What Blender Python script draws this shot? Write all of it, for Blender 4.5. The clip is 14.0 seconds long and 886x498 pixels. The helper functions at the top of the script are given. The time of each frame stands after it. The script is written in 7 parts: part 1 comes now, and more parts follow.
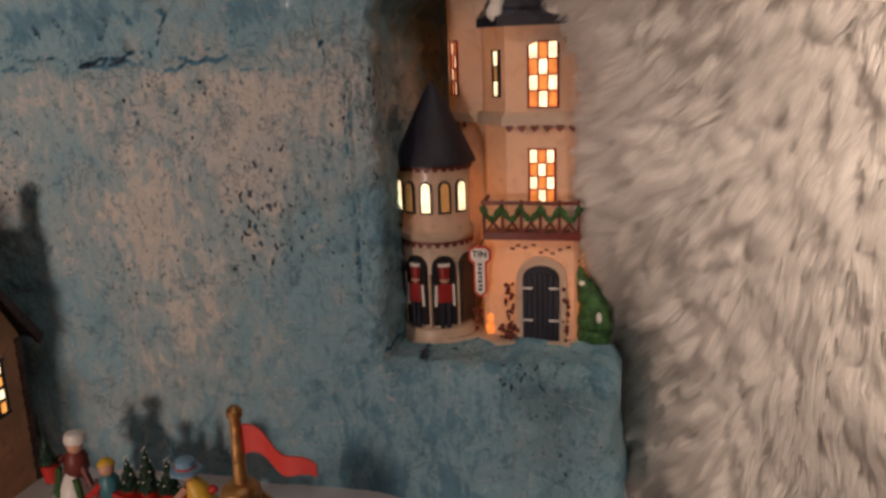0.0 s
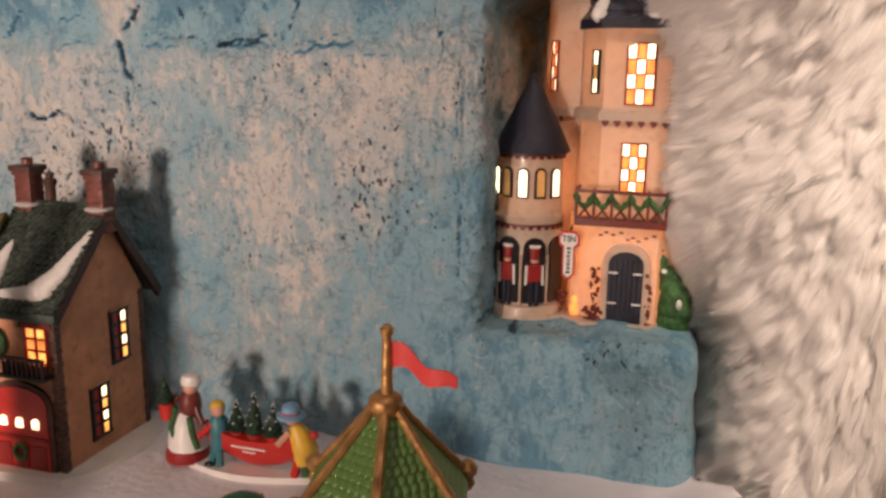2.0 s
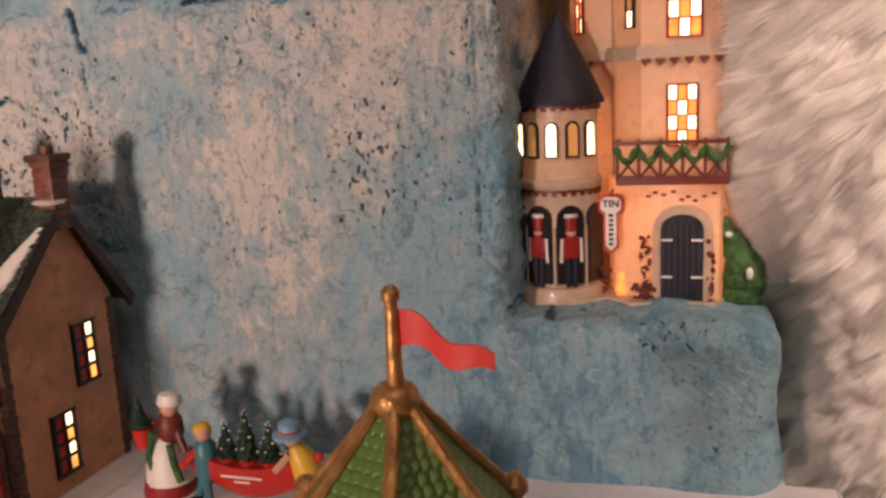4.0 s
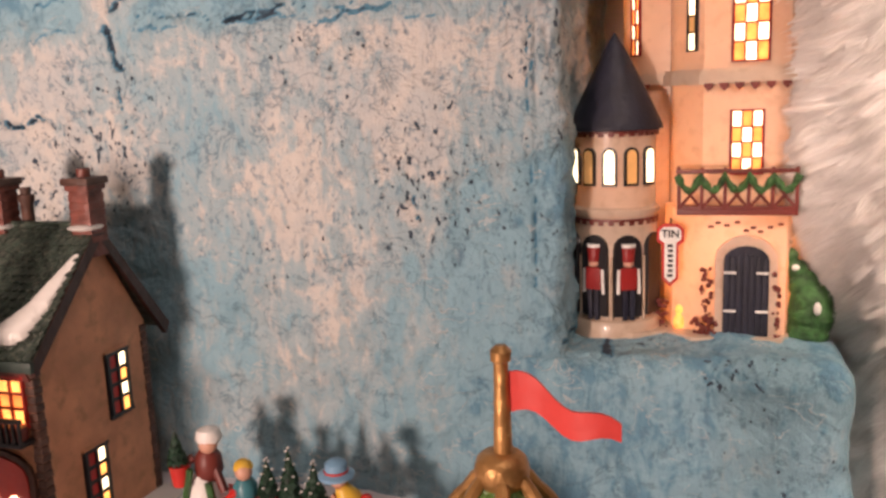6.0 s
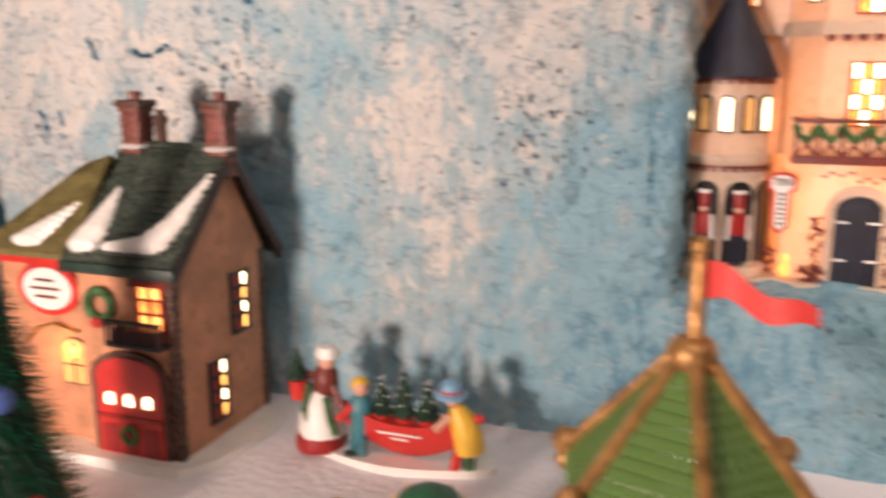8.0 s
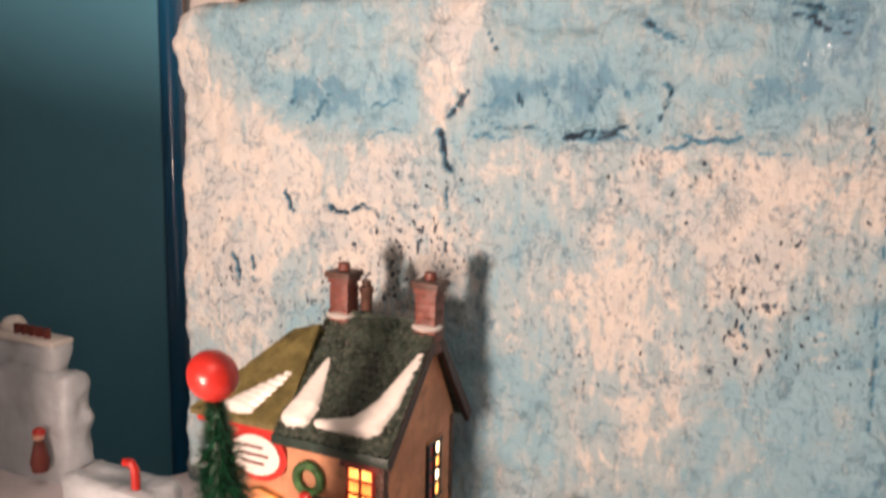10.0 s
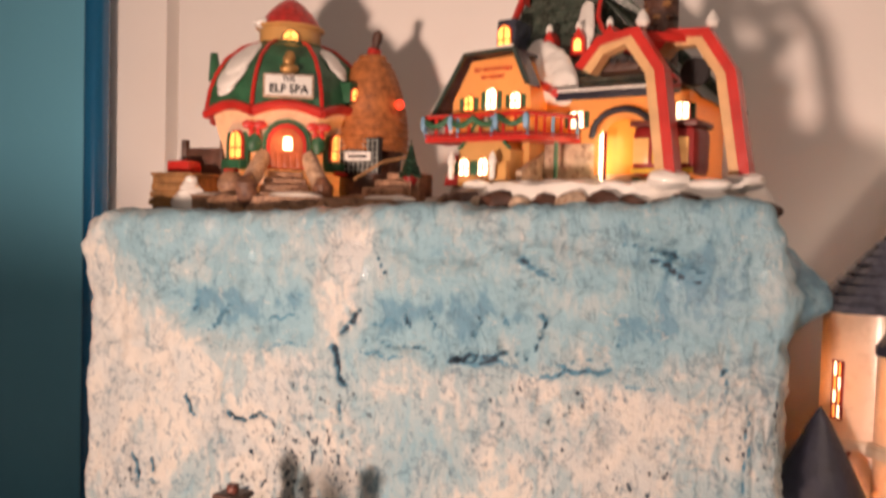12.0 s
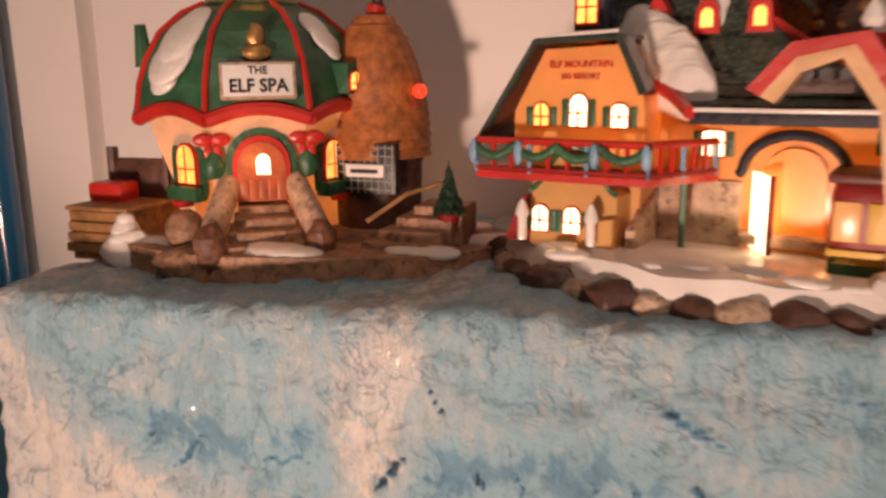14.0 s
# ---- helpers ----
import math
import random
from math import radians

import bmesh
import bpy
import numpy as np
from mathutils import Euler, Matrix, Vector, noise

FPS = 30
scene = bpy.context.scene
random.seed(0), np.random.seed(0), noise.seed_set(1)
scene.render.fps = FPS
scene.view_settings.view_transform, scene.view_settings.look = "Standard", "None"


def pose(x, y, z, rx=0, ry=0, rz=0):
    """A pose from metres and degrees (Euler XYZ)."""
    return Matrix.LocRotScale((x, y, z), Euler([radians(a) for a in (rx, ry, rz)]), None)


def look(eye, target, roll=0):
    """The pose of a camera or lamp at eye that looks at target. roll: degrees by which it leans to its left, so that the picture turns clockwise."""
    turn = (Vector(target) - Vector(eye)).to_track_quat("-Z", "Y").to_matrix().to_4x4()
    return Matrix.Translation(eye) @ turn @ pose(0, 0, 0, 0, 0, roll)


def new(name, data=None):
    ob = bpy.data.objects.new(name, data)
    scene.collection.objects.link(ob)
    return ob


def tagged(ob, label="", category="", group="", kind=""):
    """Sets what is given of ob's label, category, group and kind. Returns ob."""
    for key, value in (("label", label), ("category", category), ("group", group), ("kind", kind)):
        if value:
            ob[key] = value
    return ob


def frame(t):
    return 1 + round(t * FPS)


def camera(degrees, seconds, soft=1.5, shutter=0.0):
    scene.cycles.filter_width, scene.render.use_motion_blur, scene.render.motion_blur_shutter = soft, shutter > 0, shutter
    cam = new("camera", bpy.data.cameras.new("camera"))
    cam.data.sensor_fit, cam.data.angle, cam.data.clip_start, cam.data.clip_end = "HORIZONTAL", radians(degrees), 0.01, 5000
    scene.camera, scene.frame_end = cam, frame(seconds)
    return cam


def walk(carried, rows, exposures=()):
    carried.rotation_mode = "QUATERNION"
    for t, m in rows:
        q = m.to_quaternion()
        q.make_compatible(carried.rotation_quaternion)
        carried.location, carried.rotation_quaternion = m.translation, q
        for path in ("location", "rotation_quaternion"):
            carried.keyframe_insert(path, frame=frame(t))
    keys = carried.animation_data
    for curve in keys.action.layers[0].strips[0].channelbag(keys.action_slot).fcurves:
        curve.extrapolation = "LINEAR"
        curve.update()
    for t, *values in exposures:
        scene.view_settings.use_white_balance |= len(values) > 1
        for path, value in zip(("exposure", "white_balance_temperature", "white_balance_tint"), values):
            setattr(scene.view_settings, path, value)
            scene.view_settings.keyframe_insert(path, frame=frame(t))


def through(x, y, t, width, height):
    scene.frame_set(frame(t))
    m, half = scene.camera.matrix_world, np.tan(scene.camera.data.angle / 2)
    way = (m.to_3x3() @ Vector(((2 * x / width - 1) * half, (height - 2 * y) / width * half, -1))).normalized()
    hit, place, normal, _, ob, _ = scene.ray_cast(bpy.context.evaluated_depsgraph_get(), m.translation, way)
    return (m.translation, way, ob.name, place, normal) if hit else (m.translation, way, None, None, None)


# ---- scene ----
cam = camera(56.6, 14.0, soft=2.8, shutter=0.5)
PATH = [
    (0, (-0.0222, 0.0138, 1.0932), (-0.2444, 0.9587, 0.8529), -2.08),
    (0.5, (-0.0281, -0.0070, 1.1049), (-0.2316, 0.9479, 0.8890), -1.04),
    (1, (-0.0373, -0.0364, 1.1003), (-0.2811, 0.9140, 0.9072), -1.04),
    (1.5, (-0.0569, -0.0403, 1.0803), (-0.3324, 0.8976, 0.8692), 0.49),
    (2, (-0.0456, -0.0416, 1.0763), (-0.3185, 0.8956, 0.8592), 0.95),
    (2.2, (-0.0546, -0.0542, 1.0758), (-0.3438, 0.8776, 0.8568), 0.44),
    (4.3, (-0.0798, 0.0506, 1.0272), (-0.3752, 0.9874, 0.8394), -3.18),
    (4.5, (-0.0874, 0.0521, 1.0336), (-0.3865, 0.9879, 0.8471), -3.28),
    (5, (-0.0955, 0.0536, 1.0393), (-0.3916, 0.9913, 0.8572), -3.09),
    (5.5, (-0.1057, 0.0485, 1.0453), (-0.4089, 0.9851, 0.8700), -2.93),
    (6, (-0.1061, 0.0547, 1.0383), (-0.3996, 0.9938, 0.8591), -2.33),
    (6.5, (-0.1018, 0.0496, 1.0489), (-0.3734, 0.9960, 0.8742), -1.80),
    (7, (-0.0989, 0.0428, 1.0316), (-0.3670, 0.9878, 0.8440), -0.31),
    (7.5, (-0.0846, 0.0269, 1.0109), (-0.3386, 0.9713, 0.8022), -0.28),
    (7.8, (-0.1176, 0.0222, 1.0133), (-0.4071, 0.9566, 0.8053), 0.07),
    (8, (-0.1451, 0.0204, 1.0196), (-0.4756, 0.9407, 0.8104), 0.01),
    (8.2, (-0.1681, 0.0187, 1.0222), (-0.5346, 0.9257, 0.8146), -0.21),
    (10.3, (-0.2215, 0.0030, 1.1238), (-0.6431, 0.8998, 0.9897), 1.68),
    (10.5, (-0.2217, 0.0032, 1.1394), (-0.6333, 0.9084, 1.0336), 1.98),
    (11, (-0.2063, 0.0066, 1.1559), (-0.6127, 0.9166, 1.0744), 1.91),
    (11.5, (-0.1917, 0.0126, 1.1550), (-0.5845, 0.9284, 1.0711), 2.09),
    (12, (-0.1778, 0.0099, 1.1802), (-0.5589, 0.9335, 1.1392), 1.60),
    (12.5, (-0.1900, -0.0069, 1.2159), (-0.5882, 0.9104, 1.2083), 2.01),
    (13, (-0.2200, 0.0190, 1.2740), (-0.6270, 0.9285, 1.2000), 2.65),
    (13.5, (-0.2740, 0.0970, 1.2907), (-0.5662, 1.0330, 1.0968), 0.90),
    (14, (-0.3065, 0.1830, 1.2860), (-0.6310, 1.1030, 1.0690), -0.75),
]
# exposure follows the film camera's own brightening
EXPOSURES = [
    (0.0, -0.75, 6500, 14), (0.5, -0.48, 6500, 14), (1.0, 0.05, 6400, 13), (2.0, 0.15, 6400, 14), (4.5, 0.08, 6900, 24), (5.0, 0.12, 6900, 24), (5.5, 0.38, 6700, 21), (6.0, 0.65, 6500, 20), (6.5, 0.78, 6400, 20), (7.5, 0.82, 6500, 22), (8.0, 0.95, 6200, 14),
    (10.5, 1.08, 6700, 17), (11.0, 1.22, 6700, 17), (11.5, 0.98, 6800, 18), (12.5, 0.90, 7100, 19), (13.5, 0.80, 7000, 20), (14.0, 0.57, 7400, 26),
]
walk(cam, [(t, look(eye, target, roll)) for t, eye, target, roll in PATH], EXPOSURES)


# ---- light ----
world = bpy.data.worlds.new("room_air")
world.use_nodes = True
world.node_tree.nodes["Background"].inputs[0].default_value = (1.0, 0.86, 0.74, 1)
world.node_tree.nodes["Background"].inputs[1].default_value = 0.02
scene.world = world


def area_lamp(name, eye, target, size, watts, colour, spread=180, shape="DISK"):
    data = bpy.data.lights.new(name, "AREA")
    data.shape, data.size, data.energy, data.color = shape, size, watts, colour
    data.spread = math.radians(spread)
    ob = new(name, data)
    ob.matrix_world = look(eye, target)
    return ob


def bulb(name, place, watts, radius=0.006, colour=(1.0, 0.42, 0.12)):
    data = bpy.data.lights.new(name, "POINT")
    data.energy, data.shadow_soft_size, data.color = watts, radius, colour
    ob = new(name, data)
    ob.location = place
    return ob


WARM = (1.0, 0.74, 0.60)
area_lamp("room_lamp", (-0.50, -0.47, 0.96), (-0.50, 0.5, 1.15), 0.105, 2.35, WARM, 105)
# unseen overhead lamp added as soft fill for the shaded sides
area_lamp("ceiling_light", (0.15, -0.5, 2.36), (-0.1, -0.3, 0.0), 0.9, 5.0, (1.0, 0.82, 0.70))
# unseen lamp added to brighten the fur
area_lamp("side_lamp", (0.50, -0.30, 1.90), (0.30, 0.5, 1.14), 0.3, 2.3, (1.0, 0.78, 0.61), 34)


# ---- materials ----
def material(name):
    m = bpy.data.materials.new(name)
    m.use_nodes = True
    t = m.node_tree
    return m, t, t.nodes["Principled BSDF"]


def plain(name, colour, rough=0.5, metal=0.0, vary=0.12, scale=60.0, bump=0.15, bump_scale=220.0, coat=0.0, dirt=None):
    """A paint or clay with brush-scale variation and fine relief."""
    m, t, b = material(name)
    n, l = t.nodes, t.links
    geo = n.new("ShaderNodeTexCoord")
    a = n.new("ShaderNodeTexNoise")
    a.inputs["Scale"].default_value, a.inputs["Detail"].default_value = scale, 5
    l.new(geo.outputs["Object"], a.inputs["Vector"])
    ramp = n.new("ShaderNodeMapRange")
    ramp.inputs[1].default_value, ramp.inputs[2].default_value = 0.25, 0.75
    ramp.inputs[3].default_value, ramp.inputs[4].default_value = 1 - vary * 2, 1 + vary
    l.new(a.outputs["Fac"], ramp.inputs[0])
    mul = n.new("ShaderNodeVectorMath")
    mul.operation = "SCALE"
    mul.inputs[0].default_value = colour
    l.new(ramp.outputs[0], mul.inputs["Scale"])
    col = mul.outputs[0]
    if dirt:
        d = n.new("ShaderNodeTexNoise")
        d.inputs["Scale"].default_value, d.inputs["Detail"].default_value = scale * 2.3, 6
        l.new(geo.outputs["Object"], d.inputs["Vector"])
        dr = n.new("ShaderNodeMapRange")
        dr.inputs[1].default_value, dr.inputs[2].default_value = 0.52, 0.68
        l.new(d.outputs["Fac"], dr.inputs[0])
        mix = n.new("ShaderNodeMix")
        mix.data_type = "RGBA"
        mix.inputs[7].default_value = (*dirt, 1)
        l.new(dr.outputs[0], mix.inputs[0])
        l.new(col, mix.inputs[6])
        col = mix.outputs[2]
    l.new(col, b.inputs["Base Color"])
    b.inputs["Roughness"].default_value, b.inputs["Metallic"].default_value = rough, metal
    b.inputs["Coat Weight"].default_value, b.inputs["Coat Roughness"].default_value = coat, 0.12
    if bump:
        f = n.new("ShaderNodeTexNoise")
        f.inputs["Scale"].default_value, f.inputs["Detail"].default_value = bump_scale, 4
        l.new(geo.outputs["Object"], f.inputs["Vector"])
        bp = n.new("ShaderNodeBump")
        bp.inputs["Strength"].default_value, bp.inputs["Distance"].default_value = bump, 0.002
        l.new(f.outputs["Fac"], bp.inputs["Height"])
        l.new(bp.outputs[0], b.inputs["Normal"])
    return m


def glow(name, colour, strength):
    """A lit little window pane: painted glass with a glow of its own for the bulb behind it, uneven by noise."""
    m, t, b = material(name)
    n, l = t.nodes, t.links
    geo = n.new("ShaderNodeTexCoord")
    a = n.new("ShaderNodeTexNoise")
    a.inputs["Scale"].default_value = 150
    l.new(geo.outputs["Object"], a.inputs["Vector"])
    r = n.new("ShaderNodeMapRange")
    r.inputs[1].default_value, r.inputs[2].default_value = 0.3, 0.7
    r.inputs[3].default_value, r.inputs[4].default_value = strength * 0.55, strength * 1.3
    l.new(a.outputs["Fac"], r.inputs[0])
    l.new(r.outputs[0], b.inputs["Emission Strength"])
    b.inputs["Base Color"].default_value = (*colour, 1)
    b.inputs["Emission Color"].default_value = (*colour, 1)
    b.inputs["Roughness"].default_value = 0.25
    return m


def porcelain(name, colour, through=0.3, rough=0.35, vary=0.06, dirt=None):
    """Glazed thin-walled porcelain that lets some of the inner bulb's light through."""
    m = plain(name, colour, rough, vary=vary, scale=70, bump=0.12, bump_scale=260, coat=0.2, dirt=dirt)
    t = m.node_tree
    n, l = t.nodes, t.links
    tr = n.new("ShaderNodeBsdfTranslucent")
    tr.inputs[0].default_value = (*colour, 1)
    mix = n.new("ShaderNodeMixShader")
    mix.inputs[0].default_value = through
    l.new(n["Principled BSDF"].outputs[0], mix.inputs[1])
    l.new(tr.outputs[0], mix.inputs[2])
    l.new(mix.outputs[0], n["Material Output"].inputs[0])
    return m


# ---- mesh helpers ----
def holder(name, place=(0, 0, 0), turn=0.0):
    ob = new(name)
    ob.empty_display_size = 0.02
    ob.matrix_world = pose(*place, 0, 0, turn)
    return ob


def part(name, bm, mat, parent=None, label="", smooth=True):
    """Links a bmesh as one mesh object, under a thing or a part, with its vertices in room coordinates."""
    bmesh.ops.recalc_face_normals(bm, faces=bm.faces)
    data = bpy.data.meshes.new(name)
    bm.to_mesh(data)
    bm.free()
    if smooth:
        data.shade_smooth()
        data.set_sharp_from_angle(angle=radians(38))
    data.materials.append(mat)
    ob = new(name, data)
    if parent:
        ob.parent = parent
        if parent.type == "EMPTY":
            ob.matrix_parent_inverse = parent.matrix_basis.inverted()
    if label:
        ob["label"] = label
    return ob


def add_box(bm, x0, x1, y0, y1, z0, z1, bevel=0.0):
    m = Matrix.Translation(((x0 + x1) / 2, (y0 + y1) / 2, (z0 + z1) / 2)) @ Matrix.Diagonal((abs(x1 - x0), abs(y1 - y0), abs(z1 - z0), 1))
    made = bmesh.ops.create_cube(bm, size=1.0, matrix=m)["verts"]
    if bevel:
        edges = {e for v in made for e in v.link_edges}
        bmesh.ops.bevel(bm, geom=list(edges), offset=bevel, segments=2, profile=0.6, affect="EDGES")


def box(x0, x1, y0, y1, z0, z1, bevel=0.0):
    bm = bmesh.new()
    add_box(bm, x0, x1, y0, y1, z0, z1, bevel)
    return bm


def add_lathe(bm, profile, n=20, centre=(0, 0), start=0.0, arc=2 * math.pi):
    """Turns (radius, z) pairs about the upright axis through centre."""
    closed = abs(arc - 2 * math.pi) < 1e-6
    rings = []
    for r, z in profile:
        ring = []
        for k in range(n if closed else n + 1):
            a = start + arc * k / n
            ring.append(bm.verts.new((centre[0] + r * math.cos(a), centre[1] + r * math.sin(a), z)))
        rings.append(ring)
    for lo, hi in zip(rings, rings[1:]):
        for k in range(len(lo) if closed else len(lo) - 1):
            j = (k + 1) % len(lo)
            bm.faces.new((lo[k], lo[j], hi[j], hi[k]))
    for ring in (rings[0], rings[-1]):
        if closed:
            bm.faces.new(ring)


def lathe(profile, n=20, centre=(0, 0), start=0.0):
    bm = bmesh.new()
    add_lathe(bm, profile, n, centre, start)
    return bm


def add_prism(bm, outline, a, b, axis="y"):
    """Extrudes a flat outline from a to b along an axis; outline pairs are the two other axes in order."""
    def put(u, v, w):
        return {"x": (w, u, v), "y": (u, w, v), "z": (u, v, w)}[axis]
    lo = [bm.verts.new(put(u, v, a)) for u, v in outline]
    hi = [bm.verts.new(put(u, v, b)) for u, v in outline]
    bm.faces.new(lo)
    bm.faces.new(hi[::-1])
    for k in range(len(lo)):
        j = (k + 1) % len(lo)
        bm.faces.new((lo[k], hi[k], hi[j], lo[j]))


def prism(outline, a, b, axis="y"):
    bm = bmesh.new()
    add_prism(bm, outline, a, b, axis)
    return bm


def add_tube(bm, points, radius, n=8):
    """A round bar along points; radius is one number or one per point."""
    pts = [Vector(p) for p in points]
    radii = radius if isinstance(radius, (list, tuple)) else [radius] * len(pts)
    rings = []
    side = None
    for k, p in enumerate(pts):
        d = (pts[min(k + 1, len(pts) - 1)] - pts[max(k - 1, 0)]).normalized()
        side = d.orthogonal().normalized() if side is None else (side - d * side.dot(d)).normalized()
        up = d.cross(side)
        rings.append([bm.verts.new(p + radii[k] * (math.cos(2 * math.pi * i / n) * side + math.sin(2 * math.pi * i / n) * up)) for i in range(n)])
    for lo, hi in zip(rings, rings[1:]):
        for k in range(n):
            j = (k + 1) % n
            bm.faces.new((lo[k], lo[j], hi[j], hi[k]))
    bm.faces.new(rings[0][::-1])
    bm.faces.new(rings[-1])


def tube(points, radius, n=8):
    bm = bmesh.new()
    add_tube(bm, points, radius, n)
    return bm


def add_ball(bm, c, r, squash=(1, 1, 1), n=12, rough=0.0):
    m = Matrix.Translation(c) @ Matrix.Diagonal((r * squash[0], r * squash[1], r * squash[2], 1))
    vs = bmesh.ops.create_uvsphere(bm, u_segments=n, v_segments=max(6, n * 2 // 3), radius=1.0, matrix=m)["verts"]
    if rough:
        for v in vs:
            d = v.co - Vector(c)
            v.co = Vector(c) + d * (1 + rough * noise.noise(v.co * (1.5 / r)))


def ball(c, r, squash=(1, 1, 1), n=12, rough=0.0):
    bm = bmesh.new()
    add_ball(bm, c, r, squash, n, rough)
    return bm


def arch(x, z0, half, straight, rise, n=8):
    """Outline (x, z) of an opening with a round head."""
    pts = [(x - half, z0), (x + half, z0), (x + half, z0 + straight)]
    for k in range(1, n):
        a = math.pi * k / n
        pts.append((x + half * math.cos(a), z0 + straight + rise * math.sin(a)))
    return pts + [(x - half, z0 + straight)]


def rounded_block(x0, x1, y0, y1, z0, z1, r, step, shape):
    """A finely cut block with round edges; shape(place, outward) moves each vertex."""
    bm = bmesh.new()
    nx, ny, nz = (max(2, round((b - a) / step)) for a, b in ((x0, x1), (y0, y1), (z0, z1)))
    verts = {}

    def vert(i, j, k):
        key = (i, j, k)
        if key not in verts:
            p = Vector((x0 + (x1 - x0) * i / nx, y0 + (y1 - y0) * j / ny, z0 + (z1 - z0) * k / nz))
            q = Vector((min(max(p.x, x0 + r), x1 - r), min(max(p.y, y0 + r), y1 - r), min(max(p.z, z0 + r), z1 - r)))
            d = (p - q)
            if d.length < 1e-9:
                d = Vector((0, -1, 0))
            d.normalize()
            verts[key] = bm.verts.new(shape(q + d * r, d))
        return verts[key]

    def sheet(u, v, f):
        for a in range(u):
            for b in range(v):
                bm.faces.new((f(a, b), f(a + 1, b), f(a + 1, b + 1), f(a, b + 1)))

    sheet(nx, nz, lambda a, b: vert(a, 0, b))
    sheet(nx, ny, lambda a, b: vert(a, b, nz))
    sheet(ny, nz, lambda a, b: vert(0, a, b))
    sheet(ny, nz, lambda a, b: vert(nx, a, b))
    return bm


def bumpy(p, *waves):
    """Sum of noises: (size in metres, height in metres) pairs."""
    return sum(h * noise.noise(Vector(p) / s + Vector((s * 900, 3.1, 7.7))) for s, h in waves)


def smoothstep(a, b, x):
    t = min(max((x - a) / (b - a), 0.0), 1.0)
    return t * t * (3 - 2 * t)


def fused(ob, voxel):
    """Melts a part's overlapping lumps into one continuous skin."""
    mod = ob.modifiers.new("melt", "REMESH")
    mod.mode, mod.voxel_size = "VOXEL", voxel
    data = bpy.data.meshes.new_from_object(ob.evaluated_get(bpy.context.evaluated_depsgraph_get()))
    ob.modifiers.clear()
    ob.data = data
    data.shade_smooth()
    return ob


def joined(name, pieces, parent=None, label=""):
    """One mesh from several (bmesh, material) pieces, for a figurine that is a single casting."""
    verts, faces, slots, mats = [], [], [], []
    for bm, mat in pieces:
        if mat not in mats:
            mats.append(mat)
        bmesh.ops.recalc_face_normals(bm, faces=bm.faces)
        bm.verts.index_update()
        start = len(verts)
        verts += [tuple(v.co) for v in bm.verts]
        for f in bm.faces:
            faces.append([start + v.index for v in f.verts])
            slots.append(mats.index(mat))
        bm.free()
    data = bpy.data.meshes.new(name)
    data.from_pydata(verts, [], faces)
    for m in mats:
        data.materials.append(m)
    data.polygons.foreach_set("material_index", slots)
    data.shade_smooth()
    data.set_sharp_from_angle(angle=radians(45))
    ob = new(name, data)
    if parent:
        ob.parent = parent
        if parent.type == "EMPTY":
            ob.matrix_parent_inverse = parent.matrix_basis.inverted()
    if label:
        ob["label"] = label
    return ob


def lettering(name, text, size, m, mat, parent, bold=0.0):
    """Raised letters as a mesh, centred on the pose m."""
    curve = bpy.data.curves.new(name, "FONT")
    curve.body, curve.size, curve.align_x, curve.align_y = text, size, "CENTER", "CENTER"
    curve.extrude, curve.offset, curve.resolution_u = size * 0.05, bold, 3
    tmp = bpy.data.objects.new(name, curve)
    scene.collection.objects.link(tmp)
    data = bpy.data.meshes.new_from_object(tmp.evaluated_get(bpy.context.evaluated_depsgraph_get()))
    bpy.data.objects.remove(tmp)
    data.transform(m)
    data.materials.clear()
    data.materials.append(mat)
    ob = new(name, data)
    ob.parent = parent
    if parent.type == "EMPTY":
        ob.matrix_parent_inverse = parent.matrix_basis.inverted()
    return ob


# ---- the room ----
GROUND = 0.80
white_wall = plain("white_wall_paint", (0.80, 0.76, 0.72), 0.5, vary=0.025, scale=5, bump=0.06, bump_scale=260)
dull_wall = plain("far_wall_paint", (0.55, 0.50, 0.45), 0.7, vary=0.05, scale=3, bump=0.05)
wood_floor = plain("wood_floor", (0.22, 0.13, 0.07), 0.4, vary=0.2, scale=8, bump=0.1)
tagged(part("wall_north", box(-0.795, 2.2, 0.735, 0.84, 0, 2.4), white_wall), "plain white painted wall behind the display", "wall", kind="structure")
tagged(part("trim", box(-1.2, -0.809, 0.731, 0.84, 0, 2.4, 0.003), white_wall), "white painted casing board beside the wall", "trim", kind="structure")
# recess shaped to draw the upright shadow stripe beside the casing
tagged(part("wall_groove", box(-0.809, -0.795, 0.752, 0.84, 0, 2.4), white_wall), "shallow recess shaped to give the wall's shadow stripe", "trim", kind="structure")
tagged(part("wall_north_rear", box(-2.6, -1.2, 0.735, 0.84, 0, 2.4), white_wall), "plain white painted wall behind the door", "wall", kind="structure")
# unseen dark strip added so the teal door reflects darker towards its foot
panelling = plain("dark_reflection_strip", (0.045, 0.030, 0.022), 0.6, vary=0.2, scale=10, bump=0.1)
tagged(part("wainscot", box(-2.6, 2.2, -2.6, -2.56, 0, 1.15), panelling), "unseen dark strip added for the cabinet door's reflection", "panelling", kind="structure")
tagged(part("wall_south", box(-2.6, 2.2, -2.7, -2.6, 0, 2.4), white_wall), "plain beige painted wall of the room", "wall", kind="structure")
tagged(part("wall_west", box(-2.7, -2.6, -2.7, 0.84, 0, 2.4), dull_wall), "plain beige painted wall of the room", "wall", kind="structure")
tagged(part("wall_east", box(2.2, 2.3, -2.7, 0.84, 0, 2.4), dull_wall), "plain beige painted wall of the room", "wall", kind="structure")
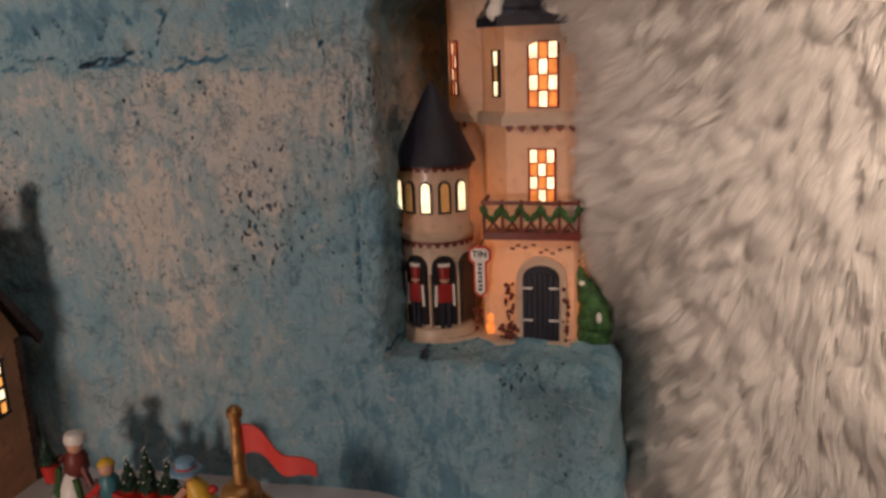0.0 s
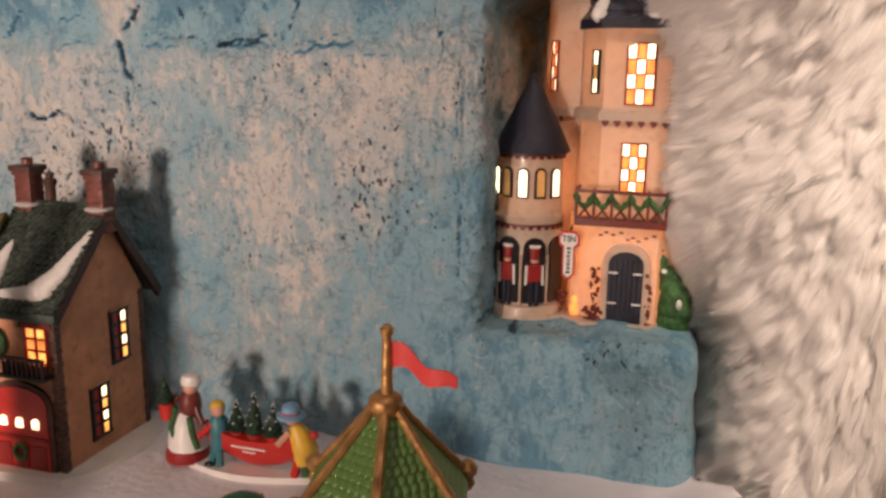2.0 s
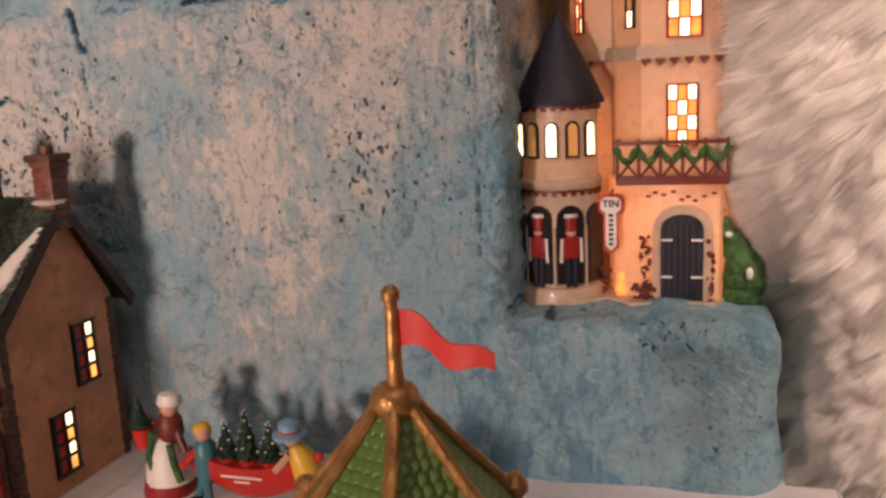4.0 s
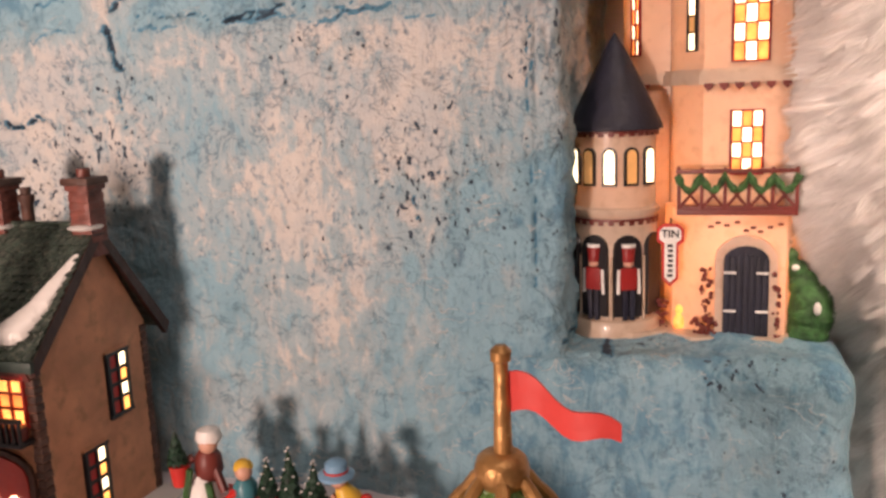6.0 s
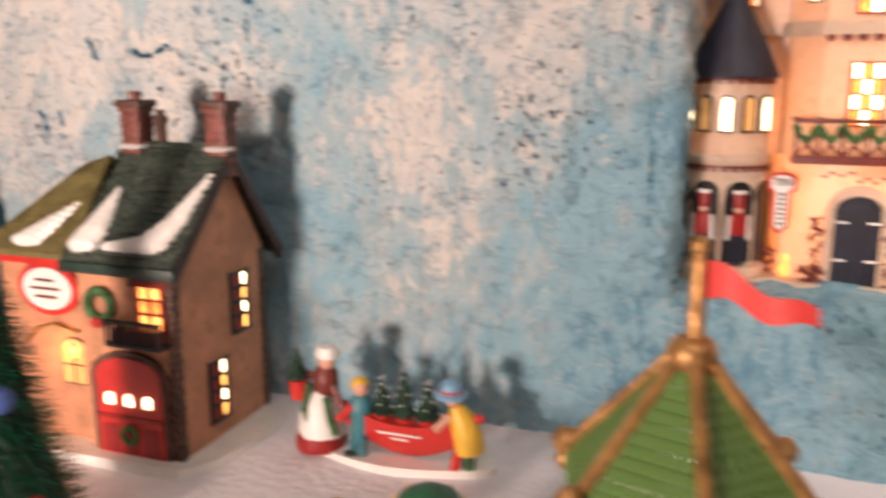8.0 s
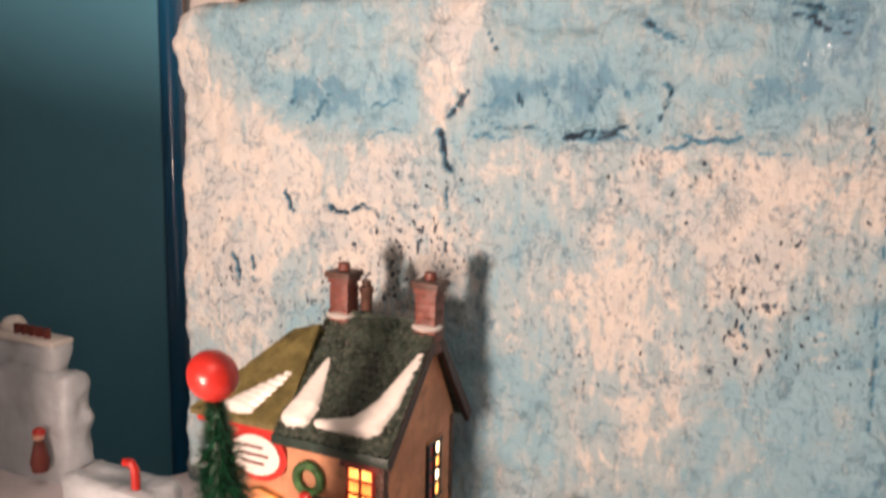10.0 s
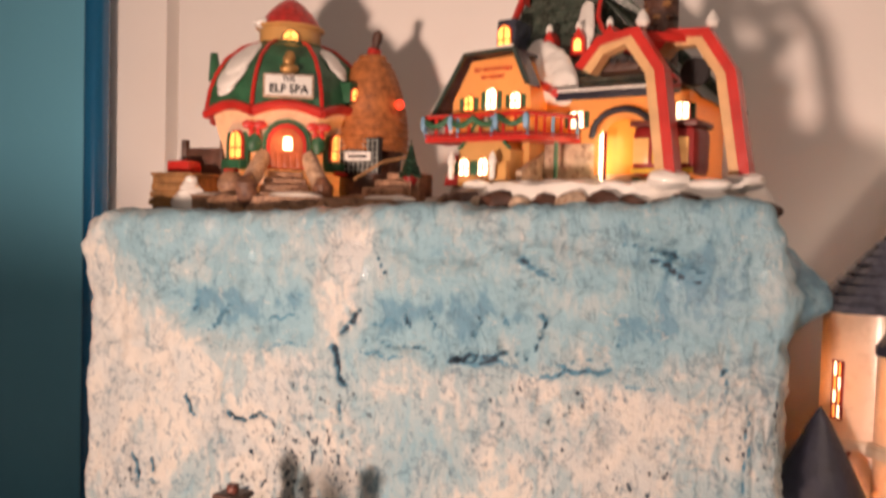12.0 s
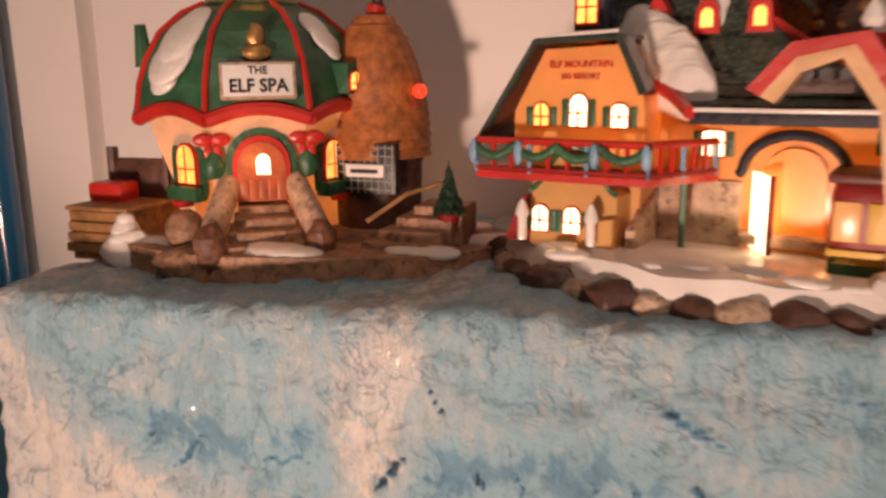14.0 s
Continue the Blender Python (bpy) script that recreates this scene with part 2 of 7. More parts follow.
tagged(part("floor", box(-2.7, 2.3, -2.7, 0.84, -0.05, 0.0), wood_floor), "brown wooden floor of the room", "floor", kind="structure")
tagged(part("ceiling", box(-2.7, 2.3, -2.7, 0.84, 2.4, 2.45), white_wall), "plain white ceiling of the room", "ceiling", kind="structure")

teal = plain("teal_enamel", (0.11, 0.35, 0.48), 0.42, vary=0.03, scale=4, bump=0.03, bump_scale=90)
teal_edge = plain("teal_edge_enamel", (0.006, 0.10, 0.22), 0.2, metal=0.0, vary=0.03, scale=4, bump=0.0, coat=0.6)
door = holder("cabinet_door", (-0.885, 0.70, 0))
tagged(door, "tall teal blue enamelled metal cabinet door with rounded edge", "cabinet door")
part("panel", box(-1.75, -0.896, 0.700, 0.728, 0.02, 2.1, 0.004), teal, door)
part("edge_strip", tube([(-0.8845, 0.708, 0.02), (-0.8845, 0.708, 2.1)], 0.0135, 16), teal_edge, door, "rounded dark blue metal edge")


# ---- painted foam cliff ----
# (x0, z0, x1, z1, half width, depth) of the deep gouges, drip marks and cracks
GOUGES = [
    (-0.450, 1.100, -0.437, 1.115, 0.0035, 1), (-0.455, 1.088, -0.449, 1.062, 0.0045, 1), (-0.543, 1.032, -0.505, 1.035, 0.0025, 1),
    (-0.369, 1.089, -0.319, 1.094, 0.0024, 1), (-0.624, 0.993, -0.621, 0.971, 0.0022, 1), (-0.609, 0.991, -0.606, 0.974, 0.0020, 1),
    (-0.245, 1.158, -0.219, 1.146, 0.0030, 1.2), (-0.324, 1.153, -0.302, 1.143, 0.0035, 0.7), (-0.576, 1.042, -0.574, 1.028, 0.0022, 1),
    (-0.259, 0.987, -0.260, 0.968, 0.0020, 1), (-0.422, 1.150, -0.417, 1.141, 0.0020, 0.9), (-0.205, 1.098, -0.203, 1.085, 0.0020, 0.9),
    (-0.1905, 1.078, -0.1925, 1.012, 0.0016, 0.6), (-0.1930, 1.002, -0.1895, 0.935, 0.0016, 0.6), (-0.176, 0.9005, -0.150, 0.8975, 0.0030, 0.9),
    (-0.402, 1.113, -0.400, 1.107, 0.0022, 0.8), (-0.384, 1.115, -0.381, 1.109, 0.0020, 0.8), (-0.352, 1.114, -0.354, 1.106, 0.0020, 0.8),
    (-0.335, 1.116, -0.331, 1.110, 0.0020, 0.8), (-0.268, 1.113, -0.266, 1.105, 0.0020, 0.8), (-0.540, 1.112, -0.560, 1.092, 0.0026, 0.7),
    (-0.435, 1.097, -0.380, 1.092, 0.0014, 0.8), (-0.308, 1.092, -0.268, 1.096, 0.0014, 0.7), (-0.230, 1.158, -0.262, 1.166, 0.0020, 0.8),
    (-0.310, 1.118, -0.314, 1.100, 0.0024, 1), (-0.451, 1.050, -0.450, 1.025, 0.0016, 0.8), (-0.575, 1.105, -0.560, 1.125, 0.0030, 0.6),
]
RECESS = [(-0.590, -0.465), (-0.440, -0.235)]


def stroke(x, z, g):
    """How near (0 to 1) a place on the face is to a gouge."""
    x0, z0, x1, z1, w, d = g
    if x < min(x0, x1) - 0.01 or x > max(x0, x1) + 0.01 or z < min(z0, z1) - 0.01 or z > max(z0, z1) + 0.01:
        return 0.0
    x += 0.0034 * noise.noise((x * 70, z * 70, 2)) + 0.0022 * noise.noise((x * 300, z * 300, 5))
    z += 0.0040 * noise.noise((x * 70, z * 70, 8)) + 0.0022 * noise.noise((x * 300, z * 300, 1))
    dx, dz = x1 - x0, z1 - z0
    u = min(max(((x - x0) * dx + (z - z0) * dz) / (dx * dx + dz * dz), 0), 1)
    far = math.hypot(x - x0 - u * dx, z - z0 - u * dz)
    return d * max(0.0, 1 - (far / (w * 0.80 * (1.05 - 0.55 * u) * (1 + 0.5 * noise.noise((x * 160, z * 160, 4))))) ** 2)


def lip_height(x):
    """Lower edge of the heavy snow lip along the cliff's top."""
    return 1.116 + 0.010 * noise.noise((x * 26, 4.0, 0)) + 0.006 * noise.noise((x * 70, 9.0, 0))


def in_recess(x):
    return max(smoothstep(a - 0.012, a + 0.012, x) * (1 - smoothstep(b - 0.012, b + 0.012, x)) for a, b in RECESS)


def cliff_shape(p, d):
    x, y, z = p
    front = max(0.0, -d.y)
    right = max(0.0, d.x)
    left = max(0.0, -d.x)
    up = max(0.0, d.z)
    out = bumpy(p, (0.07, 0.0045), (0.026, 0.0026), (0.011, 0.0020), (0.005, 0.0010))
    out -= 0.0040 * abs(noise.noise(Vector(p) / 0.034 + Vector((3, 3, 9)))) - 0.0010
    edge = lip_height(x)
    lip = smoothstep(edge - 0.012, edge + 0.012, z)
    crest = 1.150 + 0.006 * math.sin(x * 55) + 0.004 * noise.noise((x * 60, 2, 2))
    out += front * 0.0045 * max(0.0, 1 - abs(z - crest) / 0.006) * smoothstep(-0.43, -0.40, x) * (1 - smoothstep(-0.24, -0.21, x))
    out += front * lip * (0.0015 + 0.004 * noise.noise((x * 30, z * 30, 2)))
    out -= front * in_recess(x) * 0.0035 * smoothstep(1.080, 1.096, z) * (1 - lip) * (1 + noise.noise((x * 45, z * 45, 3)))
    deep = max((stroke(x, z, g) for g in GOUGES), default=0) if front > 0.3 else 0
    out -= front * 0.004 * deep
    # the lowest layer of foam stands a little proud, with a joint above it
    seam = 0.889 + 0.012 * (x + 0.4) + 0.004 * noise.noise((x * 40, 1, 1))
    out += front * 0.0012 * (1 - smoothstep(seam - 0.002, seam + 0.001, z))
    out -= front * 0.0012 * max(0, 1 - ((z - seam - 0.001) / 0.0022) ** 2) * smoothstep(-0.1, 0.3, noise.noise((x * 18, 3, 1)))
    # diagonal facet near the right end
    facet = smoothstep(-0.242, -0.234, x) * smoothstep(0.008, -0.002, z - 1.003 - 0.25 * (x + 0.19)) * smoothstep(0.93, 0.97, z)
    out -= front * 0.0045 * facet
    # ragged right edge
    ragged = smoothstep(-0.205, -0.180, x) * (z > 0.9)
    out += ragged * (0.0022 * noise.noise((x * 150, y * 120, z * 170)) - 0.0035 * max(0, 1 - abs(x + 0.188 + 0.004 * noise.noise((z * 18, 5, 5))) / 0.0022) * (0.95 < z < 1.11))
    q = p + d * out
    # slightly sloping top, with a roof-like cornice that hangs over on the right
    q.z += smoothstep(1.0, 1.18, z) * (0.010 * (x + 0.44) / 0.25)
    reach = smoothstep(-0.26, -0.175, x)
    if z > 1.09:
        hang = 0.024 * smoothstep(1.108, 1.128, z) - 0.062 * max(0.0, (z - 1.132) / 0.055)
        q.x += reach * hang * (0.30 + 0.70 * smoothstep(0.496, 0.530, y))
    if left > 0.3 or x < -0.65:
        q.x -= smoothstep(-0.65, -0.68, x) * (0.003 * smoothstep(1.12, 1.14, z) * (1 - smoothstep(1.165, 1.19, z)) + 0.003 * noise.noise((y * 30, z * 30, 6)))
    return q


def ledge_shape(p, d):
    out = bumpy(p, (0.06, 0.0045), (0.022, 0.0020), (0.009, 0.0011), (0.0045, 0.0005))
    q = p + d * out
    q.x += 0.006 * smoothstep(0.86, 0.80, p.z) * smoothstep(-0.09, -0.03, p.x)
    # the ledge grows out of the cliff's face without a joint
    q.y += 0.016 * (1 - smoothstep(-0.235, -0.165, p.x)) * max(0.0, -d.y)
    q.z -= 0.030 * (1 - smoothstep(-0.215, -0.185, p.x)) * max(0.0, d.z)
    return q


def band_line(x, z, p):
    """Ragged dark line that the brush left along the lower edge of the hollow band."""
    low = 1.087 + 0.008 * noise.noise((x * 34, 6.0, 0)) + 0.004 * noise.noise((x * 110, 3.0, 0))
    high = 1.106 + 0.007 * noise.noise((x * 40, 1.0, 5)) + 0.004 * noise.noise((x * 120, 8.0, 5))
    near = max(0.0, 1 - abs(z - low) / 0.0030) * (0.25 + 1.3 * noise.noise(p * 26)) + max(0.0, 1 - abs(z - high) / 0.0024) * (0.0 + 1.2 * noise.noise(p * 22 + Vector((4, 4, 4))))
    return max(0.0, near) * in_recess(x) * 1.1


def paint_layers(ob, floor_of_spots, tint):
    """Amounts of blue, deep blue and dark marks, the facet's shade among them; stored as three plain numbers per
    vertex.
    """
    data = ob.data
    count = len(data.vertices)
    co = np.empty(count * 3)
    data.vertices.foreach_get("co", co)
    blue, deep, spots, resin = (np.zeros(count, np.float32) for _ in range(4))
    for k, (x, y, z) in enumerate(co.reshape(-1, 3)):
        p = Vector((x, y, z))
        b = tint + 0.60 * noise.noise(p * 9 + Vector((2, 0, 5))) + 0.40 * noise.noise(p * 24)
        edge = lip_height(x)
        b += 0.58 * smoothstep(1.085, 1.125, z + 0.012 * noise.noise(p * 30)) * smoothstep(-0.665, -0.62, x)
        b += 0.60 * in_recess(x) * smoothstep(1.074, 1.098, z) * (1 - smoothstep(edge, edge + 0.016, z)) * (1 + 0.9 * noise.noise(p * 40))
        b -= 0.18 * smoothstep(0.95, 1.0, z) * (1 - smoothstep(1.06, 1.09, z)) + 0.22 * smoothstep(-0.60, -0.66, x)
        # shade of the diagonal facet, put into the paint as extra blue
        b += 0.42 * smoothstep(-0.246, -0.228, x + 0.012 * noise.noise(p * 45)) * smoothstep(0.012, -0.004, z - 1.003 - 0.25 * (x + 0.19) + 0.004 * noise.noise(p * 60)) * smoothstep(0.93, 0.975, z)
        b += 0.22 * smoothstep(-0.22, -0.10, x) * (z < 0.93)
        # bluer towards the right and towards the foot
        b += 0.20 * smoothstep(-0.52, -0.26, x) * (1 - smoothstep(1.03, 1.08, z)) + 0.22 * (1 - smoothstep(0.86, 0.98, z))
        b += 0.12 * (1 - smoothstep(0.90, 0.95, z)) + 0.26 * smoothstep(-0.246, -0.226, x + 0.014 * noise.noise(p * 40)) * (z < 1.09)
        column = max(0.0, 1 - abs(x + 0.447 - 0.10 * (z - 1.14)) / 0.030) * smoothstep(1.094, 1.115, z)
        b -= 0.95 * column
        b += 0.55 * (y > 0.500) * (x > -0.215) * (z > 1.115)
        blue[k] = b
        g = max((stroke(x, z, s) for s in GOUGES), default=0)
        deep[k] = min(1.0, g * 1.1) + band_line(x, z, p) + 0.6 * max(0, noise.noise(p * 14 + Vector((7, 1, 1))) - 0.25) * (0.3 + in_recess(x) * (1.07 < z < edge + 0.01))
        spots[k] = smoothstep(floor_of_spots, floor_of_spots + 0.06, z) * (1 - smoothstep(1.075, 1.10, z)) * (0.48 + 0.70 * noise.noise(p * 11 + Vector((1, 9, 3)))) + 0.42 * smoothstep(-0.17, -0.12, x) * (z < 0.92) * smoothstep(-0.2, 0.3, noise.noise(p * 22))
        resin[k] = column + 0.9 * (z > edge) * max(0, 0.1 + noise.noise(p * 16 + Vector((5, 5, 0))))
    for name, values in (("blue", blue), ("deep", deep), ("spots", spots), ("resin", resin)):
        data.attributes.new(name, "FLOAT", "POINT").data.foreach_set("value", values)


def foam_paint():
    m, t, b = material("painted_foam")
    n, l = t.nodes, t.links
    co = n.new("ShaderNodeTexCoord")

    def noise_at(scale, detail=4, stretch=(1, 1, 1), rough=0.6, twist=0.0):
        mp = n.new("ShaderNodeMapping")
        mp.inputs["Scale"].default_value = stretch
        l.new(co.outputs["Object"], mp.inputs["Vector"])
        a = n.new("ShaderNodeTexNoise")
        a.inputs["Scale"].default_value, a.inputs["Detail"].default_value, a.inputs["Roughness"].default_value = scale, detail, rough
        a.inputs["Distortion"].default_value = twist
        l.new(mp.outputs[0], a.inputs["Vector"])
        return a.outputs["Fac"]

    def attr(name):
        a = n.new("ShaderNodeAttribute")
        a.attribute_name = name
        return a.outputs["Fac"]

    def math2(op, a, c):
        x = n.new("ShaderNodeMath")
        x.operation = op
        for i, v in enumerate((a, c)):
            if isinstance(v, (int, float)):
                x.inputs[i].default_value = v
            else:
                l.new(v, x.inputs[i])
        return x.outputs[0]

    def ramp(v, lo, hi, a=0.0, c=1.0):
        r = n.new("ShaderNodeMapRange")
        r.interpolation_type = "SMOOTHSTEP"
        for i, k in enumerate((lo, hi, a, c)):
            r.inputs[i + 1].default_value = k
        l.new(v, r.inputs[0])
        return r.outputs[0]

    def mix(f, a, c, share=None):
        if share is not None:
            f = math2("MULTIPLY", f, share)
        x = n.new("ShaderNodeMix")
        x.data_type = "RGBA"
        l.new(f, x.inputs[0])
        for i, v in ((6, a), (7, c)):
            if isinstance(v, tuple):
                x.inputs[i].default_value = (*v, 1)
            else:
                l.new(v, x.inputs[i])
        return x.outputs[2]

    streak = noise_at(75, 6, (1.7, 1, 0.65), 0.64, 0.5)
    fine = noise_at(330, 4, (1, 1, 1), 0.6)
    blot = noise_at(30, 6, (1, 1, 1), 0.6, 0.4)
    patch = noise_at(23, 8, (1.1, 1, 0.9), 0.66, 1.3)
    # warm cream ground scrubbed thinner in places, then veils of sky blue
    cream = mix(ramp(blot, 0.40, 0.62), (0.64, 0.625, 0.58), (0.52, 0.56, 0.56))
    cream = mix(ramp(fine, 0.56, 0.74, 0.0, 0.4), cream, (0.33, 0.40, 0.43))
    wet = math2("ADD", attr("blue"), math2("MULTIPLY", math2("SUBTRACT", patch, 0.5), 2.2))
    wet = math2("ADD", wet, math2("MULTIPLY", math2("SUBTRACT", streak, 0.5), 1.7))
    wet = math2("ADD", wet, math2("MULTIPLY", math2("SUBTRACT", fine, 0.5), 0.35))
    col = mix(ramp(wet, 0.10, 0.50), cream, (0.36, 0.48, 0.52))
    col = mix(ramp(wet, 0.55, 1.00), col, (0.25, 0.44, 0.525))
    col = mix(ramp(wet, 1.15, 1.60), col, (0.125, 0.29, 0.40))
    # thin pale scrape marks and dark wash left in the brush grooves
    scrape = math2("ABSOLUTE", math2("SUBTRACT", noise_at(46, 5, (1.0, 1, 1.3), 0.55, 0.7), 0.5), 0)
    keep = noise_at(30, 2)
    lines = math2("MULTIPLY", ramp(scrape, 0.004, 0.018, 1.0, 0.0), ramp(keep, 0.46, 0.56))
    col = mix(math2("MULTIPLY", lines, 0.55), col, (0.10, 0.20, 0.27))
    pale = math2("MULTIPLY", ramp(math2("ABSOLUTE", math2("SUBTRACT", noise_at(58, 4, (0.8, 1, 1.5), 0.5, 0.5), 0.47), 0), 0.004, 0.014, 1.0, 0.0), ramp(keep, 0.47, 0.40))
    col = mix(math2("MULTIPLY", pale, 0.5), col, (0.66, 0.66, 0.62))
    low = ramp(attr("spots"), 0.0, 0.3, 0.45, 1.0)
    groove = noise_at(170, 6, (1.3, 1, 0.8), 0.65)
    col = mix(ramp(math2("ADD", groove, math2("MULTIPLY", fine, 0.25)), 0.67, 0.77, 0.0, 0.6), col, (0.10, 0.20, 0.28), low)
    dp = math2("ADD", attr("deep"), math2("MULTIPLY", math2("SUBTRACT", fine, 0.5), 0.7))
    col = mix(ramp(dp, 0.30, 0.45), col, (0.09, 0.26, 0.38))
    col = mix(ramp(dp, 0.56, 0.80), col, (0.025, 0.05, 0.08))
    dabs = math2("ADD", noise_at(230, 2.5, (1.15, 1, 0.75), 0.55), math2("MULTIPLY", math2("SUBTRACT", attr("spots"), 0.50), 0.26))
    col = mix(ramp(dabs, 0.655, 0.70), col, (0.045, 0.075, 0.11))
    rs = attr("resin")
    l.new(ramp(rs, 0.15, 0.7, 0.62, 0.30), b.inputs["Roughness"])
    l.new(ramp(rs, 0.12, 0.6, 0.0, 1.0), b.inputs["Coat Weight"])
    b.inputs["Coat Roughness"].default_value = 0.09
    ridge = math2("ABSOLUTE", math2("SUBTRACT", noise_at(26, 5, (1.0, 1, 1.25), 0.6, 0.8), 0.5), 0)
    col = mix(math2("MULTIPLY", ramp(ridge, 0.0, 0.012, 1.0, 0.0), ramp(keep, 0.52, 0.60)), col, (0.15, 0.30, 0.40), 0.5)
    l.new(col, b.inputs["Base Color"])
    high = math2("ADD", math2("MULTIPLY", streak, 0.9), math2("MULTIPLY", fine, 0.35))
    high = math2("ADD", high, math2("MULTIPLY", ramp(ridge, 0.0, 0.10), 0.16))
    high = math2("ADD", high, math2("MULTIPLY", patch, 0.8))
    high = math2("ADD", high, math2("MULTIPLY", math2("SUBTRACT", pale, lines), 0.12))
    high = math2("SUBTRACT", high, math2("MULTIPLY", ramp(dabs, 0.64, 0.70), 0.5))
    bp = n.new("ShaderNodeBump")
    bp.inputs["Strength"].default_value, bp.inputs["Distance"].default_value = 0.80, 0.0050
    l.new(high, bp.inputs["Height"])
    l.new(bp.outputs[0], b.inputs["Normal"])
    gloss = n.new("ShaderNodeBump")
    gloss.inputs["Strength"].default_value, gloss.inputs["Distance"].default_value = 1.0, 0.0026
    l.new(noise_at(240, 2), gloss.inputs["Height"])
    l.new(gloss.outputs[0], b.inputs["Coat Normal"])
    return m


foam = foam_paint()
cliff = part("ice_cliff", rounded_block(-0.679, -0.175, 0.492, 0.73, 0.785, 1.183, 0.010, 0.0022, cliff_shape), foam)
paint_layers(cliff, 0.90, 0.30)
tagged(cliff, "foam ice cliff brushed pale blue and cream with dark gouges", "ice cliff")
ledge = part("ice_ledge", rounded_block(-0.262, -0.028, 0.486, 0.73, 0.785, 0.897, 0.015, 0.0024, ledge_shape), foam)
paint_layers(ledge, 0.86, 0.34)
tagged(ledge, "low rounded foam ledge brushed grey blue beside the cliff", "ice ledge")


# ---- snow blanket on the table ----
snow = plain("snow_sheet", (0.80, 0.76, 0.78), 0.95, vary=0.05, scale=30, bump=0.5, bump_scale=160)


def snow_shape(p, d):
    q = p + d * bumpy(p, (0.12, 0.004), (0.03, 0.0012))
    q.z += max(0.0, d.z) * 0.012 * smoothstep(-0.045, -0.015, p.x) * (1 - smoothstep(0.0, 0.016, p.x)) * smoothstep(0.42, 0.455, p.y)
    # back corners beside cliff and ledge are folded down to fit the camera's view
    for gone in (smoothstep(-0.686, -0.702, p.x), smoothstep(-0.028, -0.014, p.x)):
        over = max(0.0, p.y - 0.485) * gone
        q.y -= over * 0.97
        q.z -= min(over, 0.034 if p.x > -0.3 else 1.0)
    return q


sheet = part("snow_blanket", rounded_block(-1.5, 0.016, -0.25, 0.728, 0.765, GROUND, 0.014, 0.008, snow_shape), snow)
tagged(sheet, "soft white felt snow blanket spread over the table", "snow blanket")
table_wood = plain("table_wood", (0.10, 0.035, 0.025), 0.5, vary=0.25, scale=25, bump=0.15)
table = holder("display_table", (-0.5, 0.3, 0))
tagged(table, "dark reddish brown wooden table under the display", "table")
part("tabletop", box(-1.55, -0.70, -0.28, 0.47, 0.735, 0.764, 0.003), table_wood, table)
part("tabletop", box(-0.70, 0.6, -0.28, 0.73, 0.735, 0.764, 0.003), table_wood, table)
for lx in (-1.48, 0.53):
    for ly in (-0.22, 0.42):
        part("leg", box(lx - 0.03, lx + 0.03, ly - 0.03, ly + 0.03, 0, 0.735, 0.003), table_wood, table)


# ---- shaggy fur ----
def fur_centre(z):
    return 0.150 + 0.018 * smoothstep(0.95, 0.80, z) + 0.02 * smoothstep(1.02, 0.90, z) - 0.035 * smoothstep(1.06, 1.18, z)


def fur_point(u, z, grow=0.0):
    """Place on the draped fur: u is the angle round it from straight ahead, to the left."""
    s = math.sqrt(max(0.02, 1 - max(0, (z - 1.16) / 0.20) ** 2))
    wave = 0.007 * noise.noise((u * 2.2, z * 9, 3)) + 0.003 * noise.noise((u * 5, z * 22, 8))
    return Vector((fur_centre(z) - (0.212 + grow + wave) * s * math.sin(u), 0.63 - (0.165 + grow + wave) * s * math.copysign(abs(math.cos(u)) ** 0.78, math.cos(u)), z))


def fur_body():
    bm = bmesh.new()
    nu, nz = 40, 40
    grid = [[bm.verts.new(fur_point(-1.9 + 3.8 * i / nu, 0.79 + 0.565 * j / nz)) for i in range(nu + 1)] for j in range(nz + 1)]
    for a, c in zip(grid, grid[1:]):
        for i in range(nu):
            bm.faces.new((a[i], a[i + 1], c[i + 1], c[i]))
    bm.faces.new(grid[0][::-1])
    bm.faces.new(grid[-1])
    return bm


